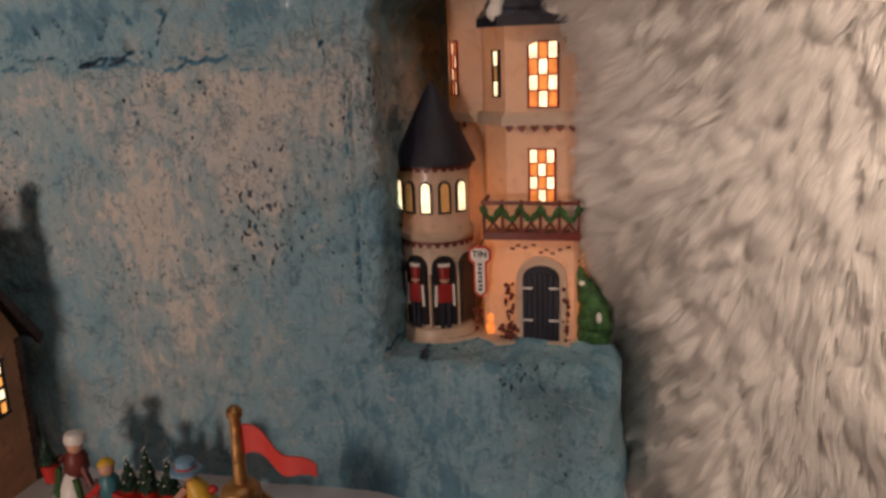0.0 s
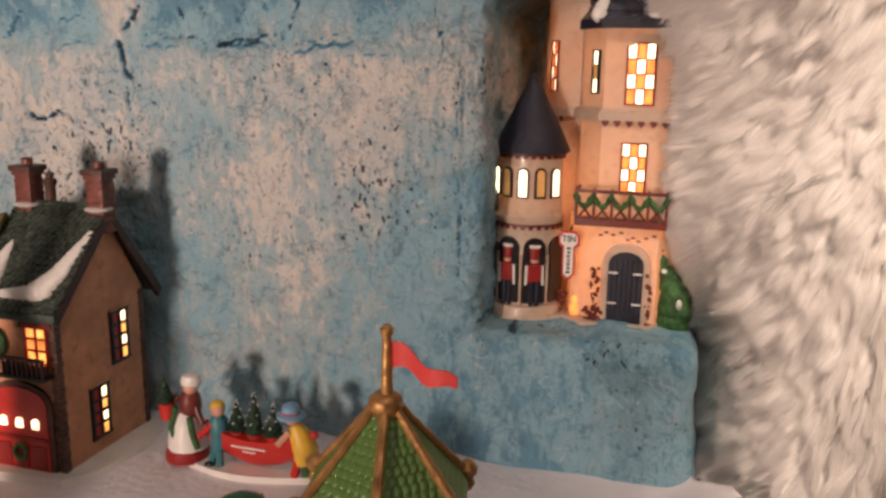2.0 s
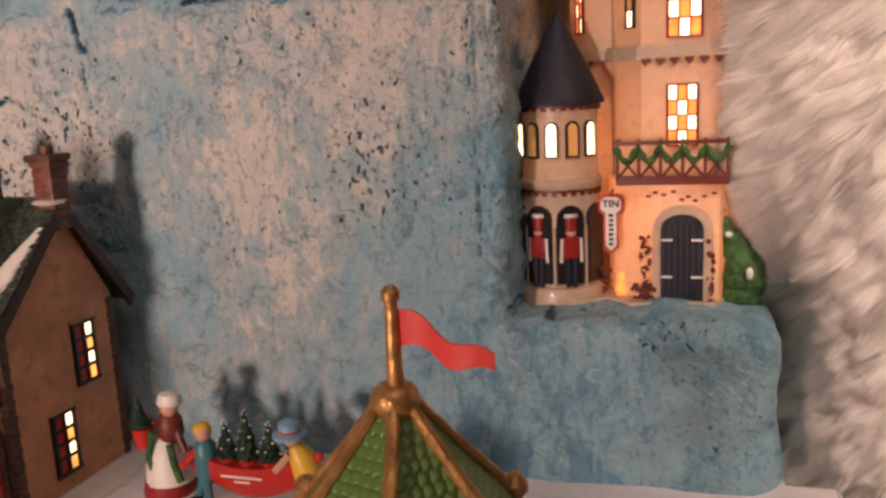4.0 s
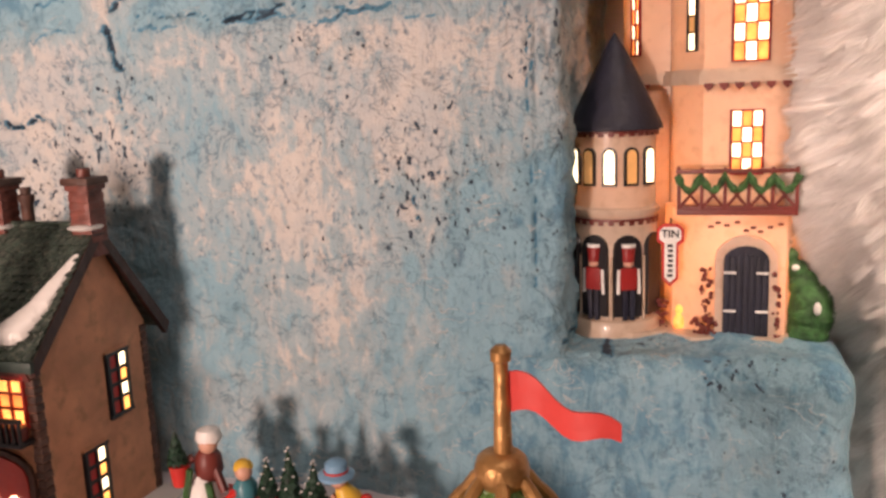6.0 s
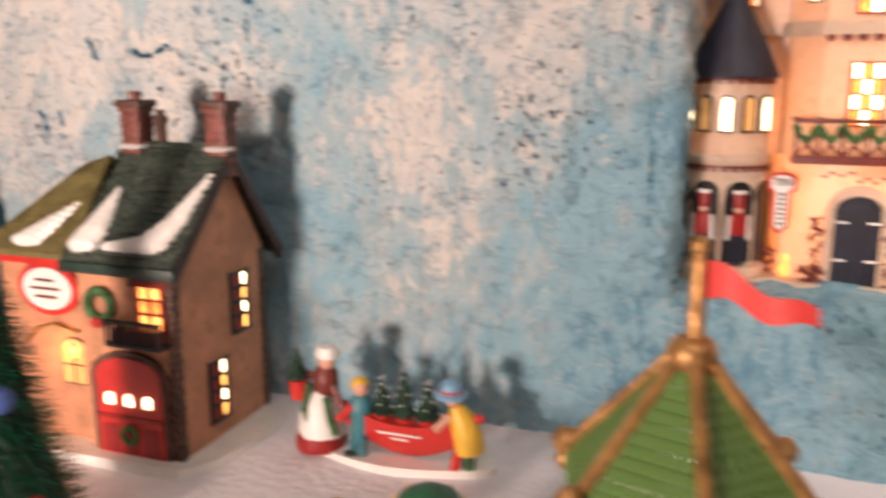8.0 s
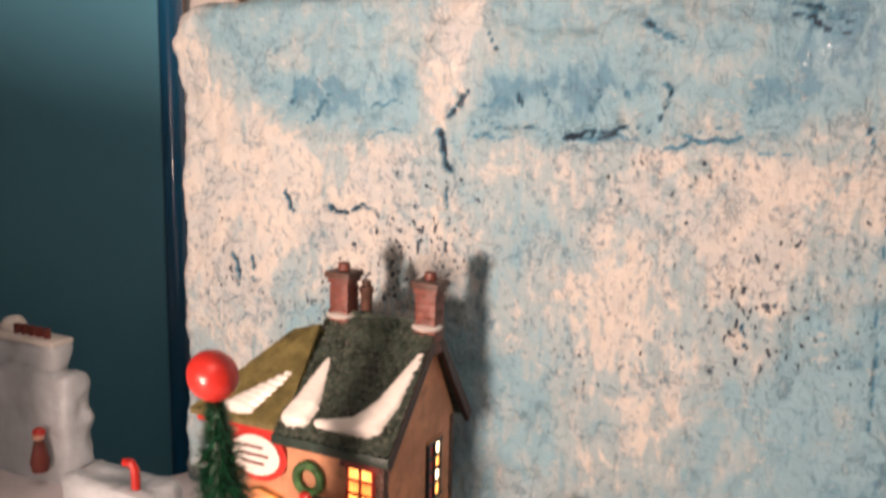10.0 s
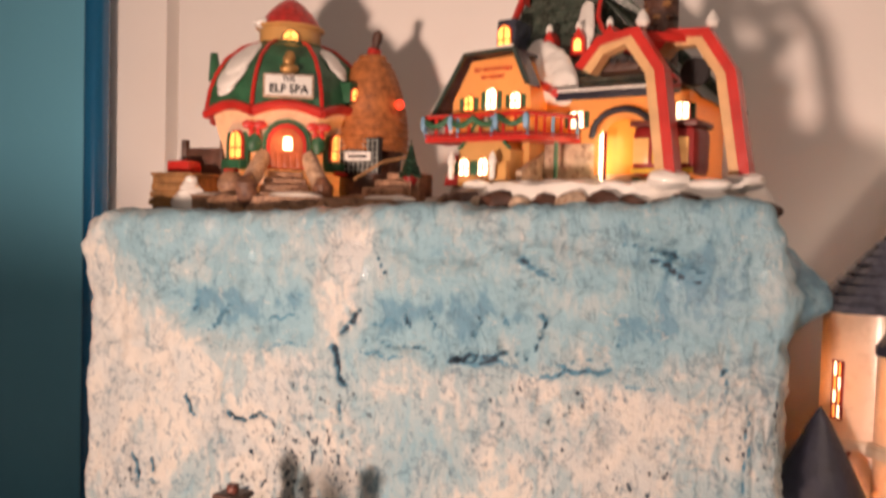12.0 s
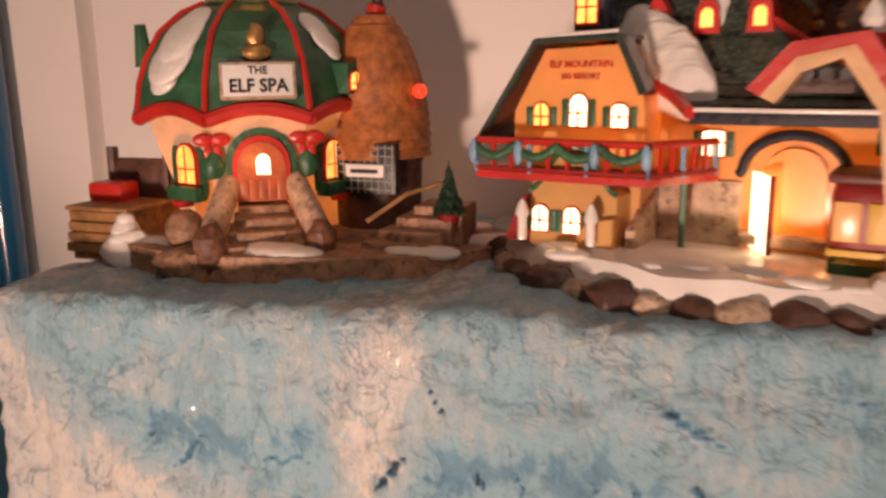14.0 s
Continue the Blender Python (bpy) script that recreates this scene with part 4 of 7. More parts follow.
# balcony with cross braces and a garland
bal = part("balcony", box(-0.1165, -0.0535, 0.5290, 0.552, 0.9640, 0.9672, 0.0006), maroon, castle, "maroon wooden balcony hung with a green garland")
bal_parts = set(scene.objects)
part("rail", box(-0.1165, -0.0535, 0.5285, 0.5308, 0.9872, 0.9896, 0.0004), maroon, bal)
part("rail", box(-0.1165, -0.0535, 0.5288, 0.5306, 0.9672, 0.9690, 0.0004), maroon, bal)
part("rail", box(-0.1172, -0.1150, 0.5285, 0.552, 0.9872, 0.9896, 0.0004), maroon, bal)
for k in range(6):
    x = -0.1155 + 0.0122 * k
    part("post", box(x - 0.0010, x + 0.0010, 0.5287, 0.5307, 0.9672, 0.9905, 0.0003), maroon, bal)
    if k < 5:
        for s in (0, 1):
            a, b = (x + 0.001, 0.9690), (x + 0.0112, 0.9815)
            if s:
                a, b = (a[0], b[1]), (b[0], a[1])
            part("brace", tube([(a[0], 0.5297, a[1]), (b[0], 0.5297, b[1])], 0.0009, 6), maroon, bal)
bm = bmesh.new()
pts = [(-0.1165 + 0.063 * k / 40, 0.5275, 0.9865 - 0.0085 * abs(math.sin(k / 40 * math.pi * 5))) for k in range(41)]
add_tube(bm, pts, [0.0019 + 0.0007 * math.sin(k * 2.1) for k in range(41)], 7)
part("garland", bm, leaf, bal, "green fir garland")
for ob in [bal] + [o for o in scene.objects if o not in bal_parts]:
    ob.data.transform(Matrix.Translation((0, 0, 0.005)))

# round turret
TX, TY = -0.1525, 0.5520
tur = part("turret", lathe([(0.0243, BASE), (0.0243, 0.968), (0.0233, 0.9695), (0.0233, 1.019)], 32, (TX, TY)), cream, castle)
part("turret_foot", lathe([(0.0268, BASE - 0.004), (0.0272, 0.9035), (0.0262, 0.9060), (0.0243, 0.9070)], 32, (TX, TY)), cream, tur)
part("turret_roof", lathe([(0.0235, 1.0165), (0.0278, 1.0170), (0.0276, 1.0190), (0.0210, 1.0330), (0.0135, 1.0480), (0.0070, 1.0610), (0.0004, 1.0720)], 10, (TX, TY), 0.2), navy, tur, "smooth dark navy cone roof")
part("cornice", lathe([(0.0243, 0.9665), (0.0256, 0.9685), (0.0256, 0.9715), (0.0240, 0.9730)], 32, (TX, TY)), cream, tur)


def round_wall(bm, z0, z1, a0, a1, r0, r1, centre=(TX, TY), n=4):
    """A curved strip on a round wall between two angles (0 faces the front, growing to the right)."""
    rows = []
    for z in (z0, z1):
        for r in (r0, r1):
            rows.append([bm.verts.new((centre[0] + r * math.sin(a0 + (a1 - a0) * k / n), centre[1] - r * math.cos(a0 + (a1 - a0) * k / n), z)) for k in range(n + 1)])
    a, b, c, d = rows
    for k in range(n):
        bm.faces.new((b[k], b[k + 1], d[k + 1], d[k]))
        bm.faces.new((c[k], c[k + 1], d[k + 1], d[k]))
        bm.faces.new((a[k], a[k + 1], b[k + 1], b[k]))
    bm.faces.new((a[0], b[0], d[0], c[0]))
    bm.faces.new((a[n], b[n], d[n], c[n]))


for zt, zb, mat in ((1.0165, 1.0135, maroon), (0.9665, 0.9630, maroon)):
    bm = bmesh.new()
    round_wall(bm, zt - 0.0014, zt, -1.9, 1.9, 0.0230, 0.0252, n=24)
    for k in range(15):
        a = -1.68 + 0.24 * k
        round_wall(bm, zb, zt - 0.0010, a - 0.06, a + 0.06, 0.0230, 0.0250, n=2)
    part("scalloped_trim", bm, mat, tur, "brown scalloped trim")


def on_turret(angle, z, r=0.0233):
    return pose(TX + r * math.sin(angle), TY - r * math.cos(angle), z, 0, 0, math.degrees(angle))


for k, glass in enumerate((pane_white, pane_dim, pane_white, pane_dim, pane_white)):
    arched_window(tur, on_turret(-1.08 + 0.52 * k, 0.9870, 0.0236), 0.0028, 0.0160, 0.0030, black_paint, glass, 0.0014, bars=False)
for k in range(4):
    a = -1.18 + 0.78 * k
    # black plate holds the shade of a recessed arcade niche in its colour
    part("arcade_arch", moved(prism(arch(0, 0, 0.0080, 0.040, 0.0080), -0.0012, 0.003), on_turret(a, 0.9095, 0.0244)), black_paint, tur)
    part("pillar", moved(tube([(0, 0, 0), (0, 0, 0.038)], 0.0011, 8), on_turret(a + 0.39, 0.9070, 0.0254)), cream, tur)
for a in (-0.40, 0.38):
    m = on_turret(a, 0.9075, 0.0264) @ Matrix.Diagonal((1.5, 1.0, 1.12, 1))
    # dark red and navy put the arcade's shade into coats and legs
    pieces = [(box(-0.0024, -0.0004, -0.001, 0.001, 0.0, 0.017, 0.0004), navy), (box(0.0004, 0.0024, -0.001, 0.001, 0.0, 0.017, 0.0004), navy),
              (box(-0.0034, 0.0034, -0.0014, 0.001, 0.016, 0.028, 0.0012), dark_red), (ball((0, 0, 0.0300), 0.0022, n=8), skin),
              (lathe([(0.0022, 0.0310), (0.0027, 0.0385), (0.0026, 0.0390)], 10), dark_red), (tube([(-0.0042, 0, 0.014), (-0.0038, 0, 0.027)], 0.0007, 6), white_paint),
              (tube([(0.0042, 0, 0.014), (0.0038, 0, 0.027)], 0.0007, 6), white_paint), (lathe([(0.0028, 0.0385), (0.0028, 0.0402)], 10), white_paint)]
    joined("toy_soldier", [(moved(b, m), c) for b, c in pieces], tur, "painted toy soldier figure")

# hanging sign
sgn = part("sign", prism([(-0.1275, 0.9600), (-0.1240, 0.9630), (-0.1160, 0.9630), (-0.1125, 0.9600), (-0.1125, 0.9530), (-0.1155, 0.9505), (-0.1155, 0.9310), (-0.1200, 0.9265), (-0.1245, 0.9310), (-0.1245, 0.9505), (-0.1275, 0.9530)], 0.5360, 0.5380), red, castle, "red and white hanging shop sign")
part("sign_face", prism([(-0.1260, 0.9592), (-0.1235, 0.9614), (-0.1165, 0.9614), (-0.1140, 0.9592), (-0.1140, 0.9542), (-0.1168, 0.9520), (-0.1168, 0.9320), (-0.1200, 0.9288), (-0.1232, 0.9320), (-0.1232, 0.9520), (-0.1260, 0.9542)], 0.5354, 0.5361), white_paint, sgn)
lettering("sign_letters", "TIN", 0.0062, pose(-0.1200, 0.5352, 0.9573, 90), black_paint, sgn, 0.0001)
for k in range(7):
    z = 0.9505 - 0.0029 * k
    part("sign_bar", box(-0.1215 + 0.0004 * (k % 2), -0.1186, 0.5351, 0.5356, z - 0.0009, z + 0.0008), black_paint, sgn, smooth=False)
part("sign_bracket", tube([(-0.120, 0.537, 0.9625), (-0.120, 0.556, 0.9645)], 0.0007, 6), black_paint, sgn)
bm = bmesh.new()
add_ball(bm, (-0.1150, 0.5430, 0.9035), 0.0035, (1, 1, 1.5), 10)
add_ball(bm, (-0.1150, 0.5430, 0.9110), 0.0025, (1, 1, 1.2), 10)
part("jack_in_the_box", bm, pane_amber, castle, "glowing orange toy by the wall")
bm = bmesh.new()
for h, x, r in ((0.0, -0.0450, 0.0125), (0.16, -0.0430, 0.0135), (0.30, -0.0435, 0.0120), (0.46, -0.0480, 0.0088), (0.60, -0.0520, 0.0066), (0.74, -0.0555, 0.0048), (0.88, -0.0580, 0.0034), (0.98, -0.0590, 0.0034)):
    add_ball(bm, (x, 0.545, BASE + 0.006 + 0.058 * h), r, (1, 0.8, 0.95), 14, 0.10)
ctree = fused(part("fir_tree", bm, leaf, castle, "dark green porcelain fir with snow spots"), 0.0008)
part("snow_spot", ball((-0.0415, 0.5335, 0.9165), 0.0030, (0.7, 0.5, 1.3), 10), white_glaze, ctree)
part("snow_spot", ball((-0.0530, 0.5365, 0.9390), 0.0022, (1.0, 0.6, 0.8), 10), white_glaze, ctree)
# six inner lights stand in for one bulb, so each closed block glows
for place, watts in (((-0.092, 0.590, 0.948), 0.17), ((-0.090, 0.600, 1.000), 0.08), ((-0.090, 0.600, 1.078), 0.06), ((-0.130, 0.600, 0.990), 0.035), ((-0.130, 0.605, 1.085), 0.022), ((TX, TY, 0.985), 0.006)):
    bulb("castle_bulb", place, watts, 0.006, (1.0, 0.36, 0.10))


# ---- the tan house with the red door ----
barge_brown = plain("barge_brown", (0.050, 0.022, 0.018), 0.5, vary=0.25, scale=120, bump=0.3)
barge_green = plain("barge_green", (0.022, 0.045, 0.034), 0.45, vary=0.3, scale=120, bump=0.3)
house = holder("tan_house", (-0.47, 0.41, GROUND))
tagged(house, "tan stucco porcelain house with mossy green shingles and red door", "toy house")
HX, HY, HB = -0.4290, 0.3760, 0.4670
RZ, RY = 0.9765, 0.4300
part("body", prism([(HY, GROUND - 0.004), (HY, 0.9180), (RY, 0.9740), (HB, 0.9130), (HB, GROUND - 0.004)], -0.4930, HX, "x"), tan_wall, house)
part("side_wing", box(-0.5560, -0.4920, 0.3820, 0.4500, GROUND - 0.004, 0.9230, 0.0008), tan_wall, house)
part("snow_foot", prism([(-0.57, 0.362), (-0.425, 0.366), (-0.412, 0.385), (-0.404, 0.430), (-0.412, 0.470), (-0.57, 0.470)], GROUND - 0.004, GROUND + 0.004, "z"), white_glaze, house, "thin white snow apron")
RL, RR = -0.4990, -0.4230
for y0, z0, seed in ((0.3705, 0.9165, 1), (0.4825, 0.9080, 2)):
    bm = bmesh.new()
    slab(bm, [(RL, y0, z0 - 0.0005), (RR, y0, z0 - 0.0005), (RR, RY, RZ), (RL, RY, RZ)], (0, 0, -0.0030))
    slope = part("roof_slope", bm, roof_green, house, "mossy green overlapping shingles", smooth=False)
    if seed == 1:
        shingles(slope, roof_green, (RL, y0, z0), (RR, y0, z0), (RR, RY, RZ + 0.0005), (RL, RY, RZ + 0.0005), 17, 15, 0.0024, seed)
for y0, z0 in ((0.3695, 0.9145), (0.4835, 0.9070)):
    part("barge_board", plate([(RR + 0.0005, y0, z0), (RR + 0.0005, RY, RZ + 0.0015), (RR + 0.0005, RY, RZ - 0.0075), (RR + 0.0005, y0 + (0.003 if y0 < RY else -0.004), z0 - 0.0060)], (-0.0035, 0, 0)), barge_brown, house, "dark brown barge board", smooth=False)
part("ridge_cap", tube([(RL, RY, RZ + 0.0008), (RR + 0.0005, RY, RZ + 0.0008)], 0.0020, 8), roof_green, house)
part("eave_board", box(RL - 0.0005, RR + 0.0005, 0.3692, 0.3722, 0.9110, 0.9170, 0.0006), barge_green, house)
bm = bmesh.new()
slab(bm, [(-0.5640, 0.3745, 0.9190), (-0.4950, 0.3745, 0.9190), (-0.4950, 0.4140, 0.9720), (-0.5150, 0.4140, 0.9660)], (0, 0, -0.003))
slab(bm, [(-0.5640, 0.3745, 0.9190), (-0.5150, 0.4140, 0.9660), (-0.5640, 0.4580, 0.9190)], (0, 0, -0.003))
slab(bm, [(-0.5640, 0.4580, 0.9190), (-0.5150, 0.4140, 0.9660), (-0.4950, 0.4140, 0.9720), (-0.4950, 0.4580, 0.9190)], (0, 0, -0.003))
shingled_slope(bm, (-0.5640, 0.3745, 0.9195), (-0.4950, 0.3745, 0.9195), (-0.4950, 0.4140, 0.9725), (-0.5150, 0.4140, 0.9665), 15, 20, 0.0009, 4)
part("hip_roof", bm, olive, house, "olive brown hipped wing roof", smooth=False)
part("wing_fascia", box(-0.5620, -0.4935, 0.3780, 0.3822, 0.9110, 0.9180, 0.0005), red, house)
for x, y in ((HX - 0.0010, HY + 0.0010), (HX - 0.0010, HB - 0.0010)):
    for k in range(24):
        w = 0.0042 if k % 2 else 0.0036
        z = GROUND + 0.0046 * k
        part("quoin", box(x - w, x + 0.0018, y - (0.0018 if y < RY else w), y + (w if y < RY else 0.0018), z + 0.0003, z + 0.0045, 0.0005), brown, house)
for cx, cz in ((-0.4290, 0.9680), (-0.4885, 0.9680)):
    ch = part("chimney", box(cx - 0.0062, cx + 0.0062, RY - 0.0062, RY + 0.0062, 0.9600, 0.9990, 0.0004), chimney_brick, house)
    for k in range(6):
        z = cz + 0.0046 * k
        part("brick_course", box(cx - 0.0066, cx + 0.0066, RY - 0.0066, RY + 0.0066, z, z + 0.0038, 0.0005), chimney_brick, ch)
    part("chimney_collar", box(cx - 0.0076, cx + 0.0076, RY - 0.0076, RY + 0.0076, 0.9968, 1.0000, 0.0008), chimney_brick, ch)
    part("chimney_cap", box(cx - 0.0090, cx + 0.0090, RY - 0.0090, RY + 0.0090, 0.9998, 1.0040, 0.0011), brown, ch)
    part("chimney_pot", lathe([(0.0036, 1.0035), (0.0038, 1.0085), (0.0028, 1.0090)], 10, (cx, RY)), chimney_brick, ch)
    part("chimney_snow", ball((cx, RY - 0.003, 0.9765), 0.0085, (1.15, 1.15, 0.25), 10), white_glaze, ch)
part("small_chimney", lathe([(0.0036, 0.968), (0.0036, 0.989), (0.0046, 0.9905), (0.0046, 0.9935), (0.0026, 0.9945), (0.0030, 0.998)], 10, (-0.4760, 0.4360)), brown, house)


def roof_place(x, f, off=0.0015):
    """A place on the front roof slope, f from the eave to the ridge."""
    return (x - 0.005, 0.3705 + (RY - 0.3705) * f, 0.9165 + (RZ - 0.9165) * f + off)


def flow(x0, x1, f0, f1, w0, w1, n=18):
    return [(roof_place(x0 + (x1 - x0) * k / n, f0 + (f1 - f0) * k / n), 1.18 * (w0 + (w1 - w0) * k / n), (1.0, 0.55, 0.62)) for k in range(n + 1)]


snow_patch(house, flow(-0.4660, -0.4380, 0.12, 0.15, 0.0040, 0.0085) + flow(-0.4380, -0.4300, 0.16, 0.34, 0.0092, 0.0062) + flow(-0.4300, -0.4215, 0.34, 0.74, 0.0062, 0.0022), "white snow drift on the shingles")
snow_patch(house, flow(-0.4830, -0.4800, 0.12, 0.24, 0.0085, 0.0080) + flow(-0.4800, -0.4790, 0.24, 0.60, 0.0080, 0.0018), "white snow drift on the shingles")
snow_patch(house, [((-0.529 + 0.0035 * k, 0.3790 + 0.0022 * k, 0.9250 + 0.0028 * k), 0.0080 - 0.0007 * k, (1.5, 0.55, 0.62)) for k in range(9)], "white snow drift on the wing roof")


def shuttered(m, w, h):
    win = pane_window(house, m, w, h, 2, 4, black_paint, lambda i, j: (red if i == 0 else (pane_white if j % 2 else pane_yellow)), 0.0021, 0.0018)
    part("lintel", moved(box(-w / 2 - 0.0018, w / 2 + 0.0018, -0.0016, 0.001, h + 0.0010, h + 0.0034, 0.0004), m), tan_wall, win)


side = lambda y, z: pose(HX, y, z, 0, 0, 90)
shuttered(side(0.4385, 0.8650), 0.0160, 0.0350)
shuttered(side(0.4130, 0.8165), 0.0160, 0.0350)

# front: red garage-like door, balcony, arched window, wreath
part("door_surround", prism(arch(-0.4610, GROUND, 0.0265, 0.052, 0.0145), HY - 0.0022, HY + 0.001), brown, house, "dark brick arch")
rd = part("door", prism(arch(-0.4610, GROUND + 0.002, 0.0225, 0.050, 0.0110), HY - 0.0030, HY), red, house, "red double door with lit panes")
for k in range(3):
    part("door_pane", moved(prism(arch(0, 0, 0.0026, 0.0048, 0.0022), -0.0040, 0), pose(-0.4740 + 0.0130 * k, HY, 0.8345)), pane_white, rd)
for x in (-0.4752, -0.4610, -0.4468):
    part("door_panel", box(x - 0.0054, x + 0.0054, HY - 0.0038, HY - 0.002, GROUND + 0.005, GROUND + 0.022, 0.0006), dark_red, rd)
part("door_rail", box(-0.4830, -0.4390, HY - 0.0042, HY - 0.002, 0.8260, 0.8282), dark_red, rd)
bm = bmesh.new()
for k in range(14):
    a = 2 * math.pi * k / 14
    add_ball(bm, (-0.4610 + 0.0048 * math.cos(a), HY - 0.0048, 0.8170 + 0.0048 * math.sin(a)), 0.0018, (1, 1, 1), 6)
fused(part("door_wreath", bm, leaf, rd), 0.0006)
bal = part("balcony", box(-0.4685, -0.4315, HY - 0.0100, HY, 0.8715, 0.8740, 0.0005), black_paint, house, "black iron balcony")
for k in range(10):
    x = -0.4677 + 0.0039 * k
    part("baluster", box(x - 0.0007, x + 0.0007, HY - 0.0098, HY - 0.0084, 0.8740, 0.8855), black_paint, bal, smooth=False)
part("rail", box(-0.4690, -0.4310, HY - 0.0104, HY - 0.0080, 0.8850, 0.8873, 0.0005), black_paint, bal)
part("flower_box", box(-0.4665, -0.4335, HY - 0.0080, HY - 0.002, 0.8740, 0.8815, 0.0008), maroon, bal)
part("window_arch", prism(arch(-0.4430, 0.9050, 0.0135, 0.0005, 0.0075), HY - 0.0020, HY + 0.001), maroon, house, "dark brick arch")
pane_window(house, facing(0, (-0.4430, HY, 0.8815)), 0.0165, 0.0245, 2, 3, red, lambda i, j: pane_yellow if j != 1 else pane_amber, 0.0014, 0.0020)
bm = bmesh.new()
for k in range(20):
    a = 2 * math.pi * k / 20
    add_ball(bm, (-0.4765 + 0.0082 * math.cos(a), HY - 0.0030, 0.8925 + 0.0082 * math.sin(a)), 0.0030, (1, 0.8, 1), 6)
wr = fused(part("wreath", bm, leaf, house, "green wreath with red bow"), 0.0007)
part("bow", ball((-0.4765, HY - 0.0060, 0.8830), 0.0036, (1.2, 0.6, 0.9), 8), red, wr)
sg = part("sign", moved(lathe([(0.0225, -0.0012), (0.0225, 0.0012)], 24), pose(-0.5180, 0.3800, 0.8970, 90) @ Matrix.Diagonal((1, 0.72, 1, 1))), red, house, "red rimmed oval sign")
part("sign_face", moved(lathe([(0.0180, -0.0008), (0.0180, 0.0008)], 24), pose(-0.5180, 0.3786, 0.8970, 90) @ Matrix.Diagonal((1, 0.70, 1, 1))), white_paint, sg)
for k, w in enumerate((0.007, 0.011, 0.008)):
    part("sign_bar", box(-0.5190 - w, -0.5190 + w, 0.3772, 0.3779, 0.9015 - 0.0050 * k, 0.9030 - 0.0050 * k), maroon, sg, smooth=False)
part("wing_trim", tube([(-0.541, 0.3800, 0.862), (-0.530, 0.3790, 0.872), (-0.515, 0.3785, 0.876), (-0.500, 0.3790, 0.872)], 0.0012, 6), gold, house, "curly gilt trim")
arched_window(house, pose(-0.5050, 0.3818, 0.8400), 0.0090, 0.020, 0.007, brown, pane_dim)
part("lit_pane", box(-0.5075, -0.5015, 0.3795, 0.3805, 0.8560, 0.8620), pane_yellow, house, smooth=False)
bulb("house_bulb", (-0.455, 0.412, 0.850), 0.05)
bulb("house_lantern", (-0.5150, 0.3700, 0.8600), 0.010)


# ---- figurine with the red canoe of potted firs ----
fig = holder("figurine_group", (-0.325, 0.425, GROUND))
tagged(fig, "painted figurine of carolers hauling a red canoe of firs", "figurine")
part("base", prism([(-0.383 + 0.06 * (1 - math.cos(a)) * 1.03, 0.4295 + 0.020 * math.sin(a) * (1 + 0.12 * math.sin(3 * a))) for a in [2 * math.pi * k / 28 for k in range(28)]], GROUND - 0.003, GROUND + 0.0052, "z"), white_glaze, fig, "white glazed snow base")
F = GROUND + 0.004
can = []
for k in range(13):
    u = -1 + 2 * k / 12
    can.append((u, 0.0085 * (1 - u * u) ** 0.6))
bm = bmesh.new()
rings = []
for u, w in can:
    x = -0.3120 + 0.0390 * u
    lift = 0.0075 * u * u
    rings.append([bm.verts.new((x, 0.423 + s * w * q, F + 0.006 + lift + h)) for s, q, h in ((-1, 1, 0.0170), (-1, 0.85, 0.005), (0, 0, -0.004 + 0.008 * u * u), (1, 0.85, 0.005), (1, 1, 0.0170))])
for a, b in zip(rings, rings[1:]):
    for i in range(4):
        bm.faces.new((a[i], a[i + 1], b[i + 1], b[i]))
    bm.faces.new((a[0], b[0], b[4], a[4]))
can = part("canoe", bm, red, fig, "bright red canoe with a line of white writing")
for k in range(2):
    part("writing_bar", box(-0.3260 + 0.008 * k, -0.3000 - 0.008 * k, 0.4142 + 0.0006 * k, 0.4150 + 0.0008 * k, F + 0.0175 - 0.0032 * k, F + 0.0186 - 0.0032 * k), white_paint, can, smooth=False)
for x, h, s in ((-0.3265, 0.020, 1), (-0.3130, 0.028, 2), (-0.2985, 0.021, 3)):
    bm = bmesh.new()
    little_tree(bm, (x, 0.4235, F + 0.026), h, 0.0078, 5, 9, s)
    tr = part("potted_fir", bm, needle, fig, "tiny dark fir dusted with snow")
    part("pot", lathe([(0.0042, F + 0.015), (0.0056, F + 0.0255), (0.0050, F + 0.026)], 12, (x, 0.4235)), red, tr)
    bm = bmesh.new()
    for j in range(14):
        a, f = j * 2.4, j / 14
        add_ball(bm, (x + 0.0066 * (1 - f) * math.cos(a), 0.4235 + 0.0066 * (1 - f) * math.sin(a), F + 0.030 + h * f * 0.95), 0.0009, (1, 1, 0.6), 5)
    part("snow_dust", bm, white_paint, tr)
